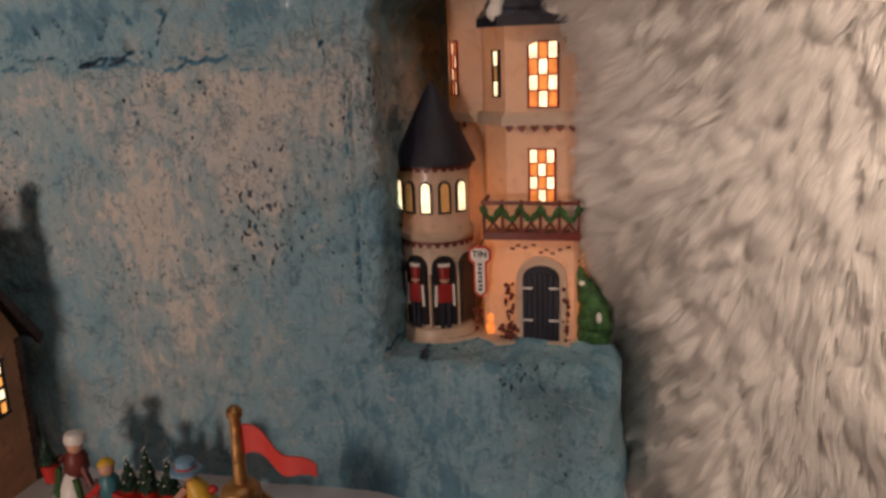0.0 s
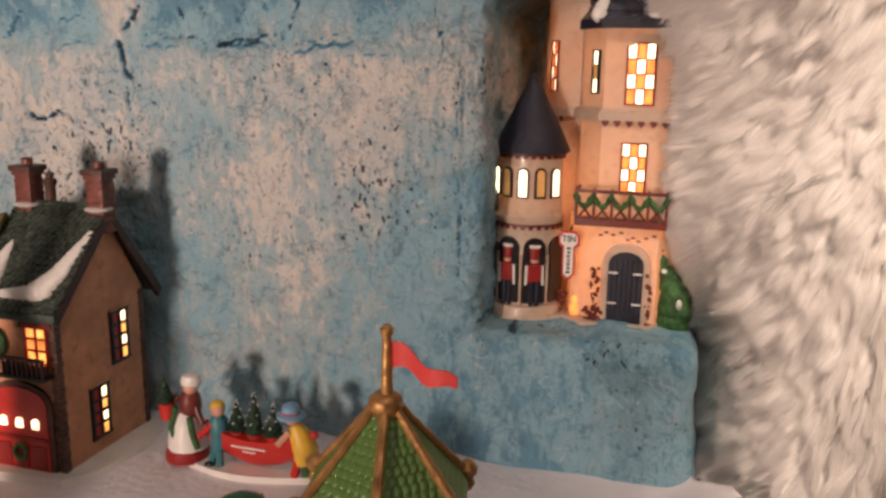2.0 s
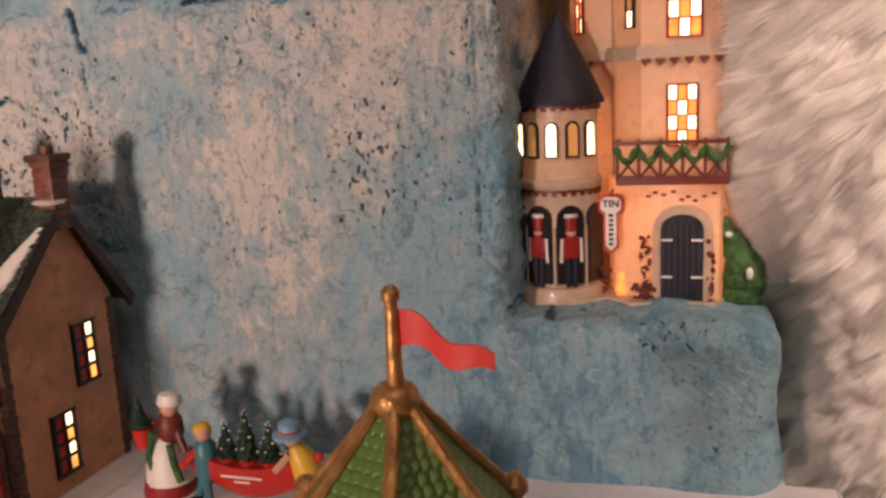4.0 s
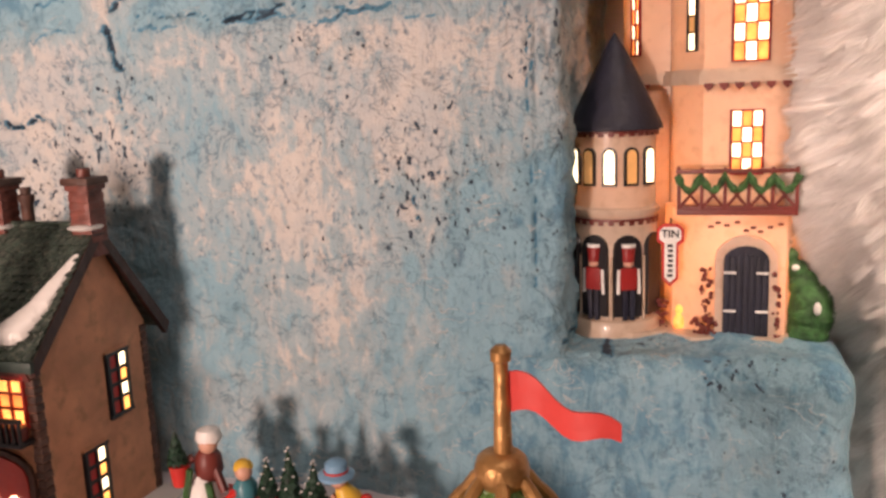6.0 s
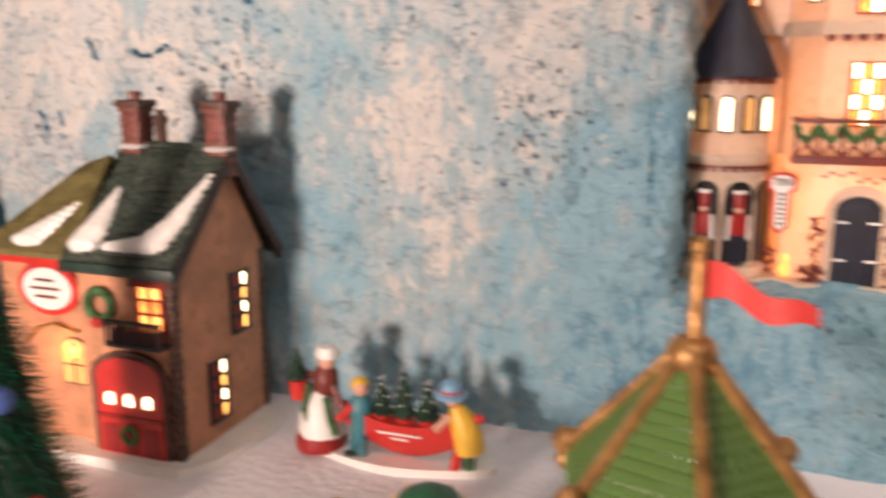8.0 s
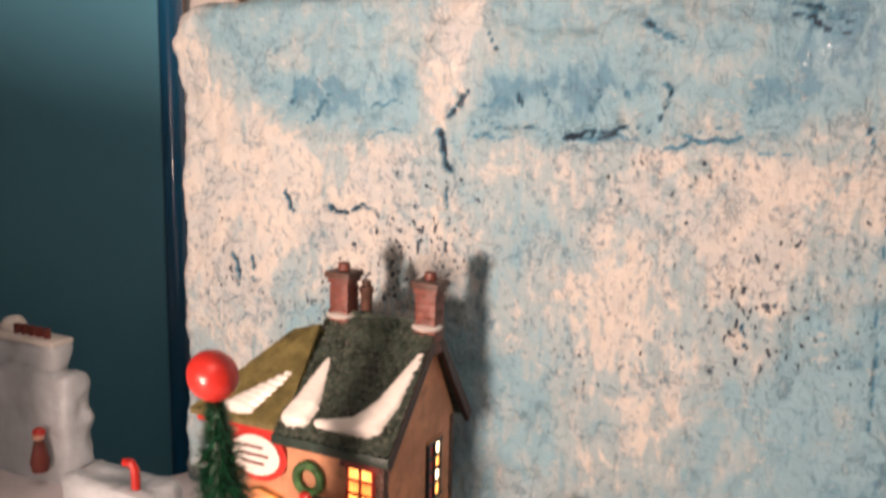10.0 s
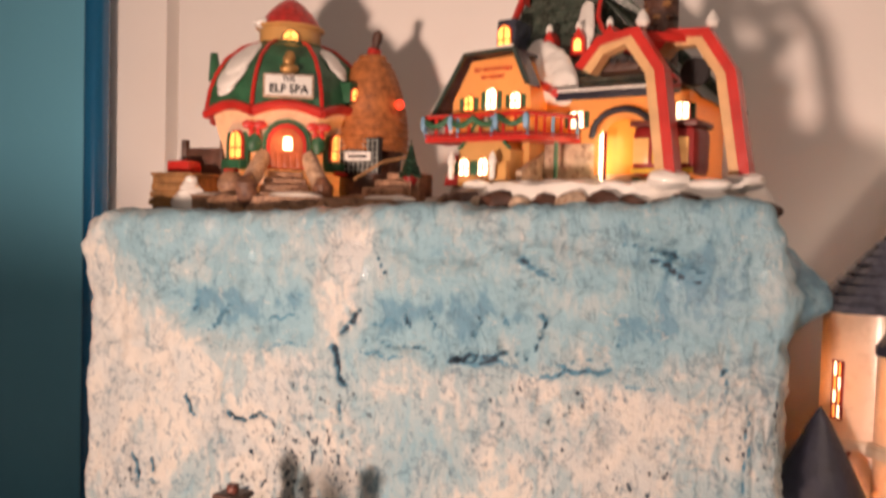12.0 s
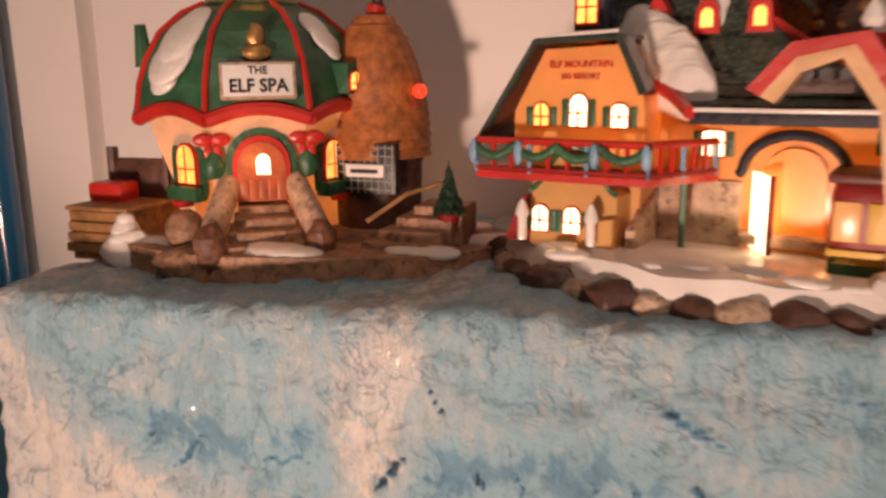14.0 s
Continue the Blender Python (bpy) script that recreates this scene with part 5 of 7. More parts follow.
# woman with an apron and a potted fir
X, Y = -0.3640, 0.4230
joined("caroler", [
    (lathe([(0.0150, F), (0.0156, F + 0.003), (0.0142, F + 0.010)], 16, (X - 0.002, Y)), dark_red),
    (lathe([(0.0146, F + 0.009), (0.0132, F + 0.020), (0.0080, F + 0.033), (0.0050, F + 0.036)], 16, (X - 0.001, Y)), white_paint),
    (lathe([(0.0056, F + 0.032), (0.0078, F + 0.038), (0.0072, F + 0.046), (0.0036, F + 0.051)], 14, (X + 0.002, Y)), maroon),
    (ball((X + 0.004, Y - 0.002, F + 0.0535), 0.0052, n=12), skin),
    (lathe([(0.0062, F + 0.0545), (0.0074, F + 0.057), (0.0060, F + 0.0615), (0.0020, F + 0.0630)], 14, (X + 0.0035, Y)), white_paint),
    (tube([(X - 0.004, Y - 0.009, F + 0.041), (X - 0.007, Y - 0.0105, F + 0.026), (X - 0.003, Y - 0.011, F + 0.014)], 0.0020, 7), leaf),
    (tube([(X + 0.006, Y - 0.008, F + 0.034), (X + 0.009, Y - 0.0095, F + 0.022), (X + 0.012, Y - 0.009, F + 0.012)], 0.0022, 7), leaf),
    (tube([(X - 0.006, Y - 0.002, F + 0.045), (X - 0.013, Y - 0.006, F + 0.040)], 0.0026, 8), maroon),
    (tube([(X + 0.007, Y - 0.002, F + 0.040), (X + 0.014, Y - 0.005, F + 0.028)], 0.0024, 8), maroon),
    (ball((X - 0.006, Y - 0.011, F + 0.002), 0.0026, (1, 1.4, 0.8), 8), black_paint),
    (lathe([(0.0046, F + 0.030), (0.0062, F + 0.042)], 12, (X - 0.0125, Y - 0.006)), red)], fig, "woman figure in a white apron")
bm = bmesh.new()
little_tree(bm, (X - 0.0125, Y - 0.008, F + 0.043), 0.020, 0.0066, 5, 9, 9)
part("potted_fir", bm, needle, fig, "tiny dark fir dusted with snow")
X = -0.3390
joined("caroler", [
    (lathe([(0.0052, F + 0.010), (0.0062, F + 0.022), (0.0066, F + 0.032), (0.0030, F + 0.037)], 14, (X, 0.421)), teal_coat),
    (ball((X + 0.001, 0.419, F + 0.0405), 0.0048, n=12), skin), (ball((X, 0.4205, F + 0.0425), 0.0054, (1, 1, 0.85), 12), yellow),
    (tube([(X + 0.002, 0.417, F + 0.012), (X + 0.004, 0.414, F + 0.002)], 0.0026, 7), teal_coat), (ball((X - 0.004, 0.414, F + 0.002), 0.0030, (1.4, 1, 0.7), 8), black_paint),
    (tube([(X - 0.003, 0.417, F + 0.030), (X - 0.011, 0.413, F + 0.022)], 0.0022, 7), red), (tube([(X - 0.002, 0.419, F + 0.012), (X - 0.004, 0.416, F + 0.002)], 0.0026, 7), teal_coat)], fig, "child figure in a teal coat")
X = -0.2790
joined("caroler", [
    (tube([(X + 0.005, 0.424, F + 0.010), (X + 0.004, 0.424, F + 0.018), (X, 0.423, F + 0.030), (X - 0.003, 0.422, F + 0.037)], [0.0086, 0.0088, 0.0072, 0.0036], 14), yellow),
    (ball((X - 0.004, 0.421, F + 0.0410), 0.0048, n=12), skin), (lathe([(0.0096, F + 0.0425), (0.0098, F + 0.0440), (0.0062, F + 0.0455), (0.0058, F + 0.0500), (0.0030, F + 0.0520)], 16, (X - 0.005, 0.421)), sky_blue),
    (lathe([(0.0066, F + 0.0446), (0.0066, F + 0.0464)], 16, (X - 0.005, 0.421)), red), (tube([(X - 0.005, 0.419, F + 0.032), (X - 0.013, 0.416, F + 0.023)], 0.0024, 7), skin),
    (tube([(X, 0.421, F + 0.014), (X - 0.002, 0.417, F + 0.001)], 0.0030, 7), red), (tube([(X + 0.004, 0.422, F + 0.014), (X + 0.006, 0.420, F + 0.001)], 0.0030, 7), leaf),
    (ball((X + 0.010, 0.424, F + 0.030), 0.0028, (1.3, 1, 1), 8), red)], fig, "child figure in a yellow coat")


# ---- green tent-roofed pavilion with gilt ribs ----
GX, GY, GZ, CZ = -0.1535, 0.2500, 0.9025, 0.8930
pav = holder("carousel_pavilion", (GX, GY, GROUND))
tagged(pav, "pavilion with green tiled tent roof, gilt ribs and red pennant", "pavilion")
pav_green = plain("pavilion_green", (0.13, 0.25, 0.055), 0.38, vary=0.35, scale=120, bump=0.6, bump_scale=200, dirt=(0.05, 0.12, 0.03))
corner = lambda k, r: (GX + r * math.sin(math.radians(60 * k + 13)), GY - r * math.cos(math.radians(60 * k + 13)))
R = 0.0335


def tent(f):
    """Radius and height of the curved tent roof, f from eave to top."""
    return R * (1 - f) ** 1.05 + 0.0045, GZ + 0.0385 * f


tile_mesh = bpy.data.meshes.new("roof_tile")
bm = ball((0, 0, 0), 0.0029, (0.95, 0.34, 1.15), 8)
bm.to_mesh(tile_mesh)
bm.free()
tile_mesh.shade_smooth()
tile_mesh.materials.append(pav_green)
for k in range(6):
    bm = bmesh.new()
    rows = []
    for i in range(9):
        r, z = tent(i / 8)
        (ax, ay), (bx, by) = corner(k, r), corner(k + 1, r)
        rows.append([bm.verts.new((ax + (bx - ax) * j / 8, ay + (by - ay) * j / 8, z)) for j in range(9)])
    for a, b in zip(rows, rows[1:]):
        for j in range(8):
            bm.faces.new((a[j], a[j + 1], b[j + 1], b[j]))
    panel = part("roof_panel", bm, pav_green, pav, "scalloped green roof tiles")
    for i in range(13):
        count = max(1, 9 - i * 8 // 13)
        f = (i + 0.4) / 13.2
        (r, z), (r1, z1) = tent(f), tent(f + 0.03)
        (ax, ay), (bx, by) = corner(k, r), corner(k + 1, r)
        lean = math.degrees(math.atan2((r - r1) * 0.866, z1 - z))
        for j in range(count):
            u = (j + (0.72 if i % 2 else 0.38)) / (count + 0.1)
            if u < 0.97:
                tile = new("roof_tile", tile_mesh)
                tile.parent = panel
                tile.matrix_basis = pose(ax + (bx - ax) * u, ay + (by - ay) * u, z, -lean + 9, 0, 60 * k + 43)
    pts, radii = [], []
    for i in range(13):
        r, z = tent(i / 12)
        x, y = corner(k, r + 0.0012)
        pts.append((x, y, z + 0.0008))
        radii.append(0.0022 + 0.0003 * (i % 2) - 0.0005 * i / 12)
    rib = part("rib", tube(pts, radii, 8), gold, pav, "gilt roof rib")
    x, y = corner(k, R + 0.0050)
    part("finial", lathe([(0.0016, GZ - 0.006), (0.0034, GZ - 0.003), (0.0024, GZ - 0.0005), (0.0042, GZ + 0.002), (0.0044, GZ + 0.0045), (0.0022, GZ + 0.0075), (0.0004, GZ + 0.0080)], 12, (x, y)), gold, rib)
    x, y = corner(k, R * 0.86)
    part("post", tube([(x, y, GROUND), (x, y, GZ)], 0.0026, 10), gold, pav)
part("cornice", lathe([(R + 0.0015, GZ - 0.008), (R + 0.0035, GZ - 0.004), (R + 0.0035, GZ), (R * 0.8, GZ + 0.001)], 6, (GX, GY), math.radians(-80)), cream, pav)
part("floor_base", lathe([(R + 0.008, GROUND - 0.003), (R + 0.008, GROUND + 0.005), (R + 0.003, GROUND + 0.006)], 6, (GX, GY), math.radians(-80)), pale_stone, pav)
part("crown", lathe([(0.0050, CZ + 0.0440), (0.0066, CZ + 0.0465), (0.0074, CZ + 0.0500), (0.0066, CZ + 0.0530), (0.0050, CZ + 0.0545), (0.0030, CZ + 0.0550)], 18, (GX, GY)), gold, pav)
pole = part("flag_pole", lathe([(0.0026, CZ + 0.0545), (0.0021, CZ + 0.070), (0.0019, CZ + 0.0790), (0.0026, CZ + 0.0795), (0.0028, CZ + 0.0820), (0.0014, CZ + 0.0835)], 12, (GX + 0.0005, GY)), gold, pav)
bm = bmesh.new()
tops = []
for k in range(13):
    u = k / 12
    x, y = GX + 0.0020 + 0.0290 * u, GY - 0.006 * u + 0.0016 * math.sin(u * 7)
    top = CZ + 0.0765 - 0.0105 * u + 0.0016 * math.sin(u * 9)
    low = CZ + 0.0660 - 0.0050 * u + 0.0016 * math.sin(u * 9 - 0.3)
    tops.append([bm.verts.new((x, y, top)), bm.verts.new((x, y, min(low, top - 0.0006))), bm.verts.new((x, y + 0.0008, top)), bm.verts.new((x, y + 0.0008, min(low, top - 0.0006)))])
for a, b in zip(tops, tops[1:]):
    for i, j in ((0, 1), (1, 3), (3, 2), (2, 0)):
        bm.faces.new((a[i], a[j], b[j], b[i]))
bm.faces.new((tops[-1][0], tops[-1][1], tops[-1][3], tops[-1][2]))
part("pennant", bm, plain("pennant_red", (0.72, 0.055, 0.045), 0.55, vary=0.08, scale=90, bump=0.2), pole, "wavy bright red pennant")


# ---- decorated fir, small tops and the snow castle at the edge ----
before_fir = set(scene.objects)
fir = holder("decorated_fir", (-0.4630, 0.2800, GROUND))
tagged(fir, "tall narrow green tinsel fir with coloured baubles", "toy tree")
bm = bmesh.new()
rng = random.Random(3)
for k in range(5200):
    h = rng.random() ** 1.25
    r = 0.032 * (1 - h) ** 0.8 + 0.006
    a = rng.uniform(0, 6.2832)
    z = GROUND + 0.012 + 0.160 * h
    s = Vector((-0.4630, 0.2800, z)) + Vector((math.cos(a), math.sin(a), 0)) * r * 0.35
    e = Vector((-0.4630, 0.2800, z)) + Vector((math.cos(a), math.sin(a), 0)) * r * rng.uniform(0.8, 1.05) + Vector((0, 0, -0.002 + rng.uniform(-0.003, 0.004)))
    w = Vector((-math.sin(a), math.cos(a), rng.uniform(-0.5, 0.5))) * 0.0006
    bm.faces.new([bm.verts.new(p) for p in (s - w, s + w, e)])
part("needles", bm, plain("tinsel_green", (0.010, 0.085, 0.040), 0.35, vary=0.5, scale=400, bump=0), fir)
part("trunk", lathe([(0.005, GROUND - 0.002), (0.003, GROUND + 0.10), (0.001, GROUND + 0.172)], 8, (-0.4630, 0.2800)), brown, fir)
part("core", lathe([(0.024, GROUND + 0.014), (0.013, GROUND + 0.08), (0.003, GROUND + 0.168)], 12, (-0.4630, 0.2800)), needle, fir)
part("tree_top", ball((-0.4630, 0.2800, 0.9830), 0.0115, n=20), red, fir, "glossy red ball topper")
for a, z, mat in ((-0.75, 0.893, yellow), (0.95, 0.884, blue_paint), (0.15, 0.846, blue_paint), (-0.3, 0.826, yellow), (1.1, 0.836, dark_red)):
    r = 0.032 * (1 - (z - 0.812) / 0.16) ** 0.8 + 0.006
    part("bauble", ball((-0.4630 + r * math.sin(a), 0.2800 - r * math.cos(a), z), 0.0062, n=14), mat, fir)
# sheared about its top to fit the camera's view
for ob in scene.objects:
    if ob not in before_fir and ob.type == "MESH":
        ob.data.transform(Matrix(((1, 0, -0.100, 0.0983), (0, 1, 0, 0), (0, 0, 1, 0), (0, 0, 0, 1))))

top = holder("striped_gift_tent", (-0.2515, 0.3000, GROUND))
tagged(top, "green and yellow patterned domed booth on the snow", "toy booth")
part("booth", lathe([(0.0145, GROUND - 0.003), (0.0145, 0.835), (0.0175, 0.836)], 14, (-0.2515, 0.300)), yellow, top)
part("dome", lathe([(0.0180, 0.8355), (0.0170, 0.846), (0.0120, 0.855), (0.0040, 0.8595), (0.0005, 0.8600)], 18, (-0.2515, 0.300)), green, top)
for k in range(9):
    a = 2 * math.pi * k / 9
    part("leaf_trim", plate([(-0.2515 + r * math.sin(a + s), 0.300 - r * math.cos(a + s), z) for r, s, z in ((0.0186, -0.26, 0.8385), (0.0186, 0.26, 0.8385), (0.0135, 0.0, 0.8545))], (0.0006 * math.sin(a), -0.0006 * math.cos(a), 0.0006)), yellow, top, smooth=False)
bag = holder("yellow_parcel", (-0.2890, 0.3000, GROUND))
tagged(bag, "small yellow parcel with red bow on the snow", "toy parcel")
part("parcel", box(-0.2980, -0.2840, 0.292, 0.308, GROUND - 0.003, 0.8430, 0.002), yellow, bag)
part("bow", ball((-0.2815, 0.298, 0.8400), 0.0042, (1.1, 1, 0.8), 10), red, bag)
post = holder("lantern_post", (-0.1060, 0.3000, GROUND))
tagged(post, "small red brown lamp post on the snow", "toy lamp post")
part("post", tube([(-0.1060, 0.300, GROUND - 0.003), (-0.1060, 0.300, 0.862)], 0.0022, 10), brown, post)
part("post_cap", lathe([(0.0026, 0.860), (0.0044, 0.8625), (0.0044, 0.8670), (0.0012, 0.8695)], 12, (-0.1060, 0.300)), chimney_brick, post)

frost = plain("frosted_resin", (0.60, 0.66, 0.70), 0.3, vary=0.12, scale=50, bump=0.6, bump_scale=140, coat=0.3)
keep = holder("ice_castle", (-0.82, 0.46, GROUND))
tagged(keep, "frosted white ice block castle with snowy ledges", "toy castle")
part("lower_block", rounded_block(-0.88, -0.741, 0.430, 0.456, GROUND - 0.005, 0.894, 0.006, 0.005, lambda p, d: p + d * bumpy(p, (0.02, 0.004), (0.008, 0.002))), frost, keep)
part("upper_block", rounded_block(-0.87, -0.758, 0.436, 0.454, 0.886, 0.9150, 0.005, 0.005, lambda p, d: p + d * bumpy(p, (0.02, 0.004), (0.008, 0.002))), frost, keep)
part("snow_cap", box(-0.872, -0.757, 0.434, 0.456, 0.9130, 0.9185, 0.003), white_glaze, keep)
for k in range(6):
    part("railing_peg", tube([(-0.813 + 0.0085 * k, 0.441, 0.917), (-0.813 + 0.0085 * k, 0.441, 0.9265)], 0.0028, 7), maroon, keep)
part("snow_mound", ball((-0.815, 0.446, 0.922), 0.010, (1.2, 1, 0.9), 14, 0.2), white_glaze, keep)
joined("toy_figure", [(lathe([(0.006, 0.818), (0.0075, 0.826), (0.004, 0.842)], 12, (-0.760, 0.420)), maroon), (ball((-0.760, 0.420, 0.847), 0.0048, n=10), skin), (ball((-0.760, 0.4205, 0.8495), 0.0052, (1, 1, 0.8), 10), red)], keep, "figure in a red cap")
low = holder("snow_wall", (-0.70, 0.42, GROUND))
tagged(low, "low white snow wall with a candy cane", "toy wall")
part("wall_block", rounded_block(-0.735, -0.645, 0.415, 0.455, GROUND - 0.005, 0.822, 0.006, 0.005, lambda p, d: p + d * bumpy(p, (0.02, 0.003), (0.008, 0.0015))), frost, low)
part("candy_cane", tube([(-0.664, 0.424, 0.82), (-0.664, 0.424, 0.838), (-0.667, 0.423, 0.843), (-0.673, 0.423, 0.842)], 0.0034, 8), red, low)


# ---- round elf house on the cliff ----
sand = plain("sand_paint", (0.70, 0.42, 0.20), 0.4, vary=0.12, bump=0.2)
pane_elf = glow("pane_elf", (1.0, 0.38, 0.08), 1.1)
grid_grey = plain("grid_grey", (0.30, 0.33, 0.30), 0.5)
tan_stone = plain("tan_stone", (0.40, 0.22, 0.13), 0.55, vary=0.3, scale=120, bump=0.6, dirt=(0.17, 0.08, 0.05))
brown_rock = plain("russet_rock", (0.20, 0.085, 0.045), 0.55, vary=0.35, scale=150, bump=0.6, dirt=(0.09, 0.04, 0.03))


def bumped_cone(at):
    """A little heap of snow with a rounded tip."""
    bm = bmesh.new()
    for z, r, o in ((1.184, 0.0150, 0.0), (1.190, 0.0115, 0.001), (1.197, 0.0080, -0.001), (1.203, 0.0052, 0.0)):
        add_ball(bm, (at[0] + o, at[1] + 0.006, z), r, (1.1, 0.9, 0.8), 12, 0.2)
    return bm


TOP = 1.181
elf = holder("round_elf_house", (-0.586, 0.615, TOP))
tagged(elf, "round green roofed porcelain spa house with red trim on the cliff", "toy house")
EX, EY = -0.5840, 0.6300
EIGHT = math.radians(22.5)
stone_base = []
for k in range(36):
    a = 2 * math.pi * k / 36
    stone_base.append((-0.548 + 0.130 * math.cos(a) * (1 + 0.05 * math.sin(5 * a)), 0.610 + 0.070 * math.sin(a) * (1 + 0.08 * math.sin(3 * a + 1))))
part("base", prism(stone_base, TOP - 0.008, TOP + 0.010, "z"), tan_stone, elf, "tan stone base dusted with snow")
for k in range(9):
    snow_patch(elf, [((-0.548 + 0.116 * math.cos(k * 0.7) + 0.010 * j, 0.612 + 0.058 * math.sin(k * 0.7), TOP + 0.010), 0.011 + 0.003 * math.sin(k * 3 + j), (1.2, 0.9, 0.35)) for j in (-1, 0, 1)], "snow drift on the base")
before_core = set(scene.objects)
part("wall", lathe([(0.0535, TOP + 0.006), (0.0590, 1.222), (0.0745, 1.266), (0.073, 1.268)], 8, (EX, EY), EIGHT), cream, elf)
# flared roof of eight green fields between red ribs
prof = [(0.0770, 1.2640), (0.0745, 1.278), (0.0690, 1.292), (0.0600, 1.306), (0.0450, 1.3175), (0.0310, 1.3230)]


def ring_point(k, r, z, grow=0.0):
    a = EIGHT + math.pi / 4 * k
    return (EX + (r + grow) * math.cos(a), EY + (r + grow) * math.sin(a), z)


for k in range(8):
    bm = bmesh.new()
    rows = [[bm.verts.new(ring_point(k, r, z)), bm.verts.new(ring_point(k + 1, r, z))] for r, z in prof]
    for a, b in zip(rows, rows[1:]):
        bm.faces.new((a[0], a[1], b[1], b[0]))
    lo = [bm.verts.new(ring_point(k, 0.066, 1.264)), bm.verts.new(ring_point(k + 1, 0.066, 1.264))]
    bm.faces.new((rows[0][0], rows[0][1], lo[1], lo[0]))
    field = part("roof_field", bm, green, elf, "dark green roof field", smooth=False)
    part("rib", tube([ring_point(k, r, z, 0.0006) for r, z in prof], 0.0019, 8), red, field)
    # wavy red band under the eave
    p, q = Vector(ring_point(k, 0.0775, 0)), Vector(ring_point(k + 1, 0.0775, 0))
    pts = [tuple(p.lerp(q, j / 10) + Vector((0, 0, 1.2590 + 0.0062 * math.sin(math.pi * j / 10)))) for j in range(11)]
    part("red_band", tube(pts, 0.0042, 9), red, elf)
part("drum", lathe([(0.0285, 1.3205), (0.0285, 1.3365), (0.0320, 1.3375), (0.0320, 1.3392), (0.028, 1.3396)], 20, (EX, EY)), yellow_wall, elf)
part("drum_ring", lathe([(0.0305, 1.3205), (0.0318, 1.3225), (0.0300, 1.3240)], 20, (EX, EY)), green, elf)
arched_window(elf, pose(EX + 0.001, EY - 0.0285, 1.3248), 0.0070, 0.0012, 0.0065, brown, pane_yellow)
bm = bmesh.new()
add_lathe(bm, [(0.0300, 1.3390), (0.0270, 1.3430), (0.0205, 1.3520), (0.0200, 1.3524), (0.0115, 1.3600), (0.0040, 1.3645), (0.0006, 1.3655)], 20, (EX, EY))
part("red_cap", bm, plain("red_tile", (0.60, 0.035, 0.030), 0.35, vary=0.25, scale=180, bump=0.7, bump_scale=300), elf, "red tiled cap roof")
snow_patch(elf, [((EX - 0.0245, EY - 0.012, 1.3405), 0.0075, (1.2, 1, 0.6))], "snow on the cap's rim")


def elf_wall(k, z, r=0.0628):
    """A pose on the k-th wall, counted from the front one to the right."""
    a = math.radians(-90 + 45 * k)
    return pose(EX + r * math.cos(a), EY + r * math.sin(a), z, 0, 0, 45 * k)


# sign over the door, gilt head, snow on the roof
sm = pose(EX + 0.0010, EY - 0.0735, 1.2790, -12, 0, 0)
sb = part("sign", moved(box(-0.0215, 0.0215, -0.002, 0.002, -0.0095, 0.0105, 0.0015), sm), pale_stone, elf, "pale signboard with dark letters")
part("sign_face", moved(box(-0.0198, 0.0198, -0.0026, 0.0, -0.0080, 0.0090, 0.0010), sm), white_paint, sb)
lettering("sign_letters", "THE", 0.0060, sm @ pose(0, -0.0028, 0.0055, 90), black_paint, sb, 0.0001)
lettering("sign_letters", "ELF SPA", 0.0098, sm @ pose(0, -0.0028, -0.0028, 90), black_paint, sb, 0.0002)
bm = bmesh.new()
add_ball(bm, (EX + 0.001, EY - 0.0640, 1.3020), 0.0060, (0.9, 0.5, 1.2), 12, 0.2)
add_ball(bm, (EX + 0.001, EY - 0.0670, 1.2945), 0.0060, (1.5, 0.5, 0.7), 10, 0.2)
part("gilt_ornament", bm, gold, elf, "gilt relief ornament")


def roof_at(a, f, off=0.0012):
    """A place on the roof: angle in degrees from the front to the right, f along the profile."""
    i = min(int(f * 5), 4)
    (r0, z0), (r1, z1) = prof[i], prof[i + 1]
    u = f * 5 - i
    ap = math.radians(a)
    local = ((ap + math.pi / 8) % (math.pi / 4)) - math.pi / 8
    r = (r0 + (r1 - r0) * u) * math.cos(math.pi / 8) / math.cos(local) + off
    return (EX + r * math.sin(ap), EY - r * math.cos(ap), z0 + (z1 - z0) * u)


def roof_lump(a, f, r, squash=(1, 1, 1)):
    m = ball((0, 0, 0), r, (squash[0], 0.25, squash[1]), 12, 0.1)
    return moved(m, pose(*roof_at(a, f), -28 - 30 * f, 0, a))


for a, specs in ((-47, ((0.26, 0.0130, 0.95), (0.40, 0.0175, 1.1), (0.56, 0.0160, 1.2), (0.72, 0.0110, 1.0))), (46, ((0.66, 0.0110, 1.0), (0.54, 0.0110, 1.0), (0.44, 0.0070, 0.9)))):
    pieces = [(roof_lump(a + (i * 2 - 2), f, r, (1, s)), white_glaze) for i, (f, r, s) in enumerate(specs)]
    fused(joined("snow_patch", pieces, elf, "smooth white snow on the roof"), 0.0009)
part("dormer", moved(box(-0.0068, 0.0068, -0.006, 0.010, -0.004, 0.0135, 0.001), pose(*roof_at(50, 0.16), 0, 0, 50)), green, elf)
arched_window(elf, pose(*roof_at(50, 0.16), 0, 0, 50) @ pose(0, -0.0062, -0.0015), 0.0048, 0.0055, 0.0040, red, pane_yellow)
part("roof_post", tube([(EX - 0.066, EY - 0.020, 1.288), (EX - 0.067, EY - 0.021, 1.311)], [0.0058, 0.0032], 8), green, elf)

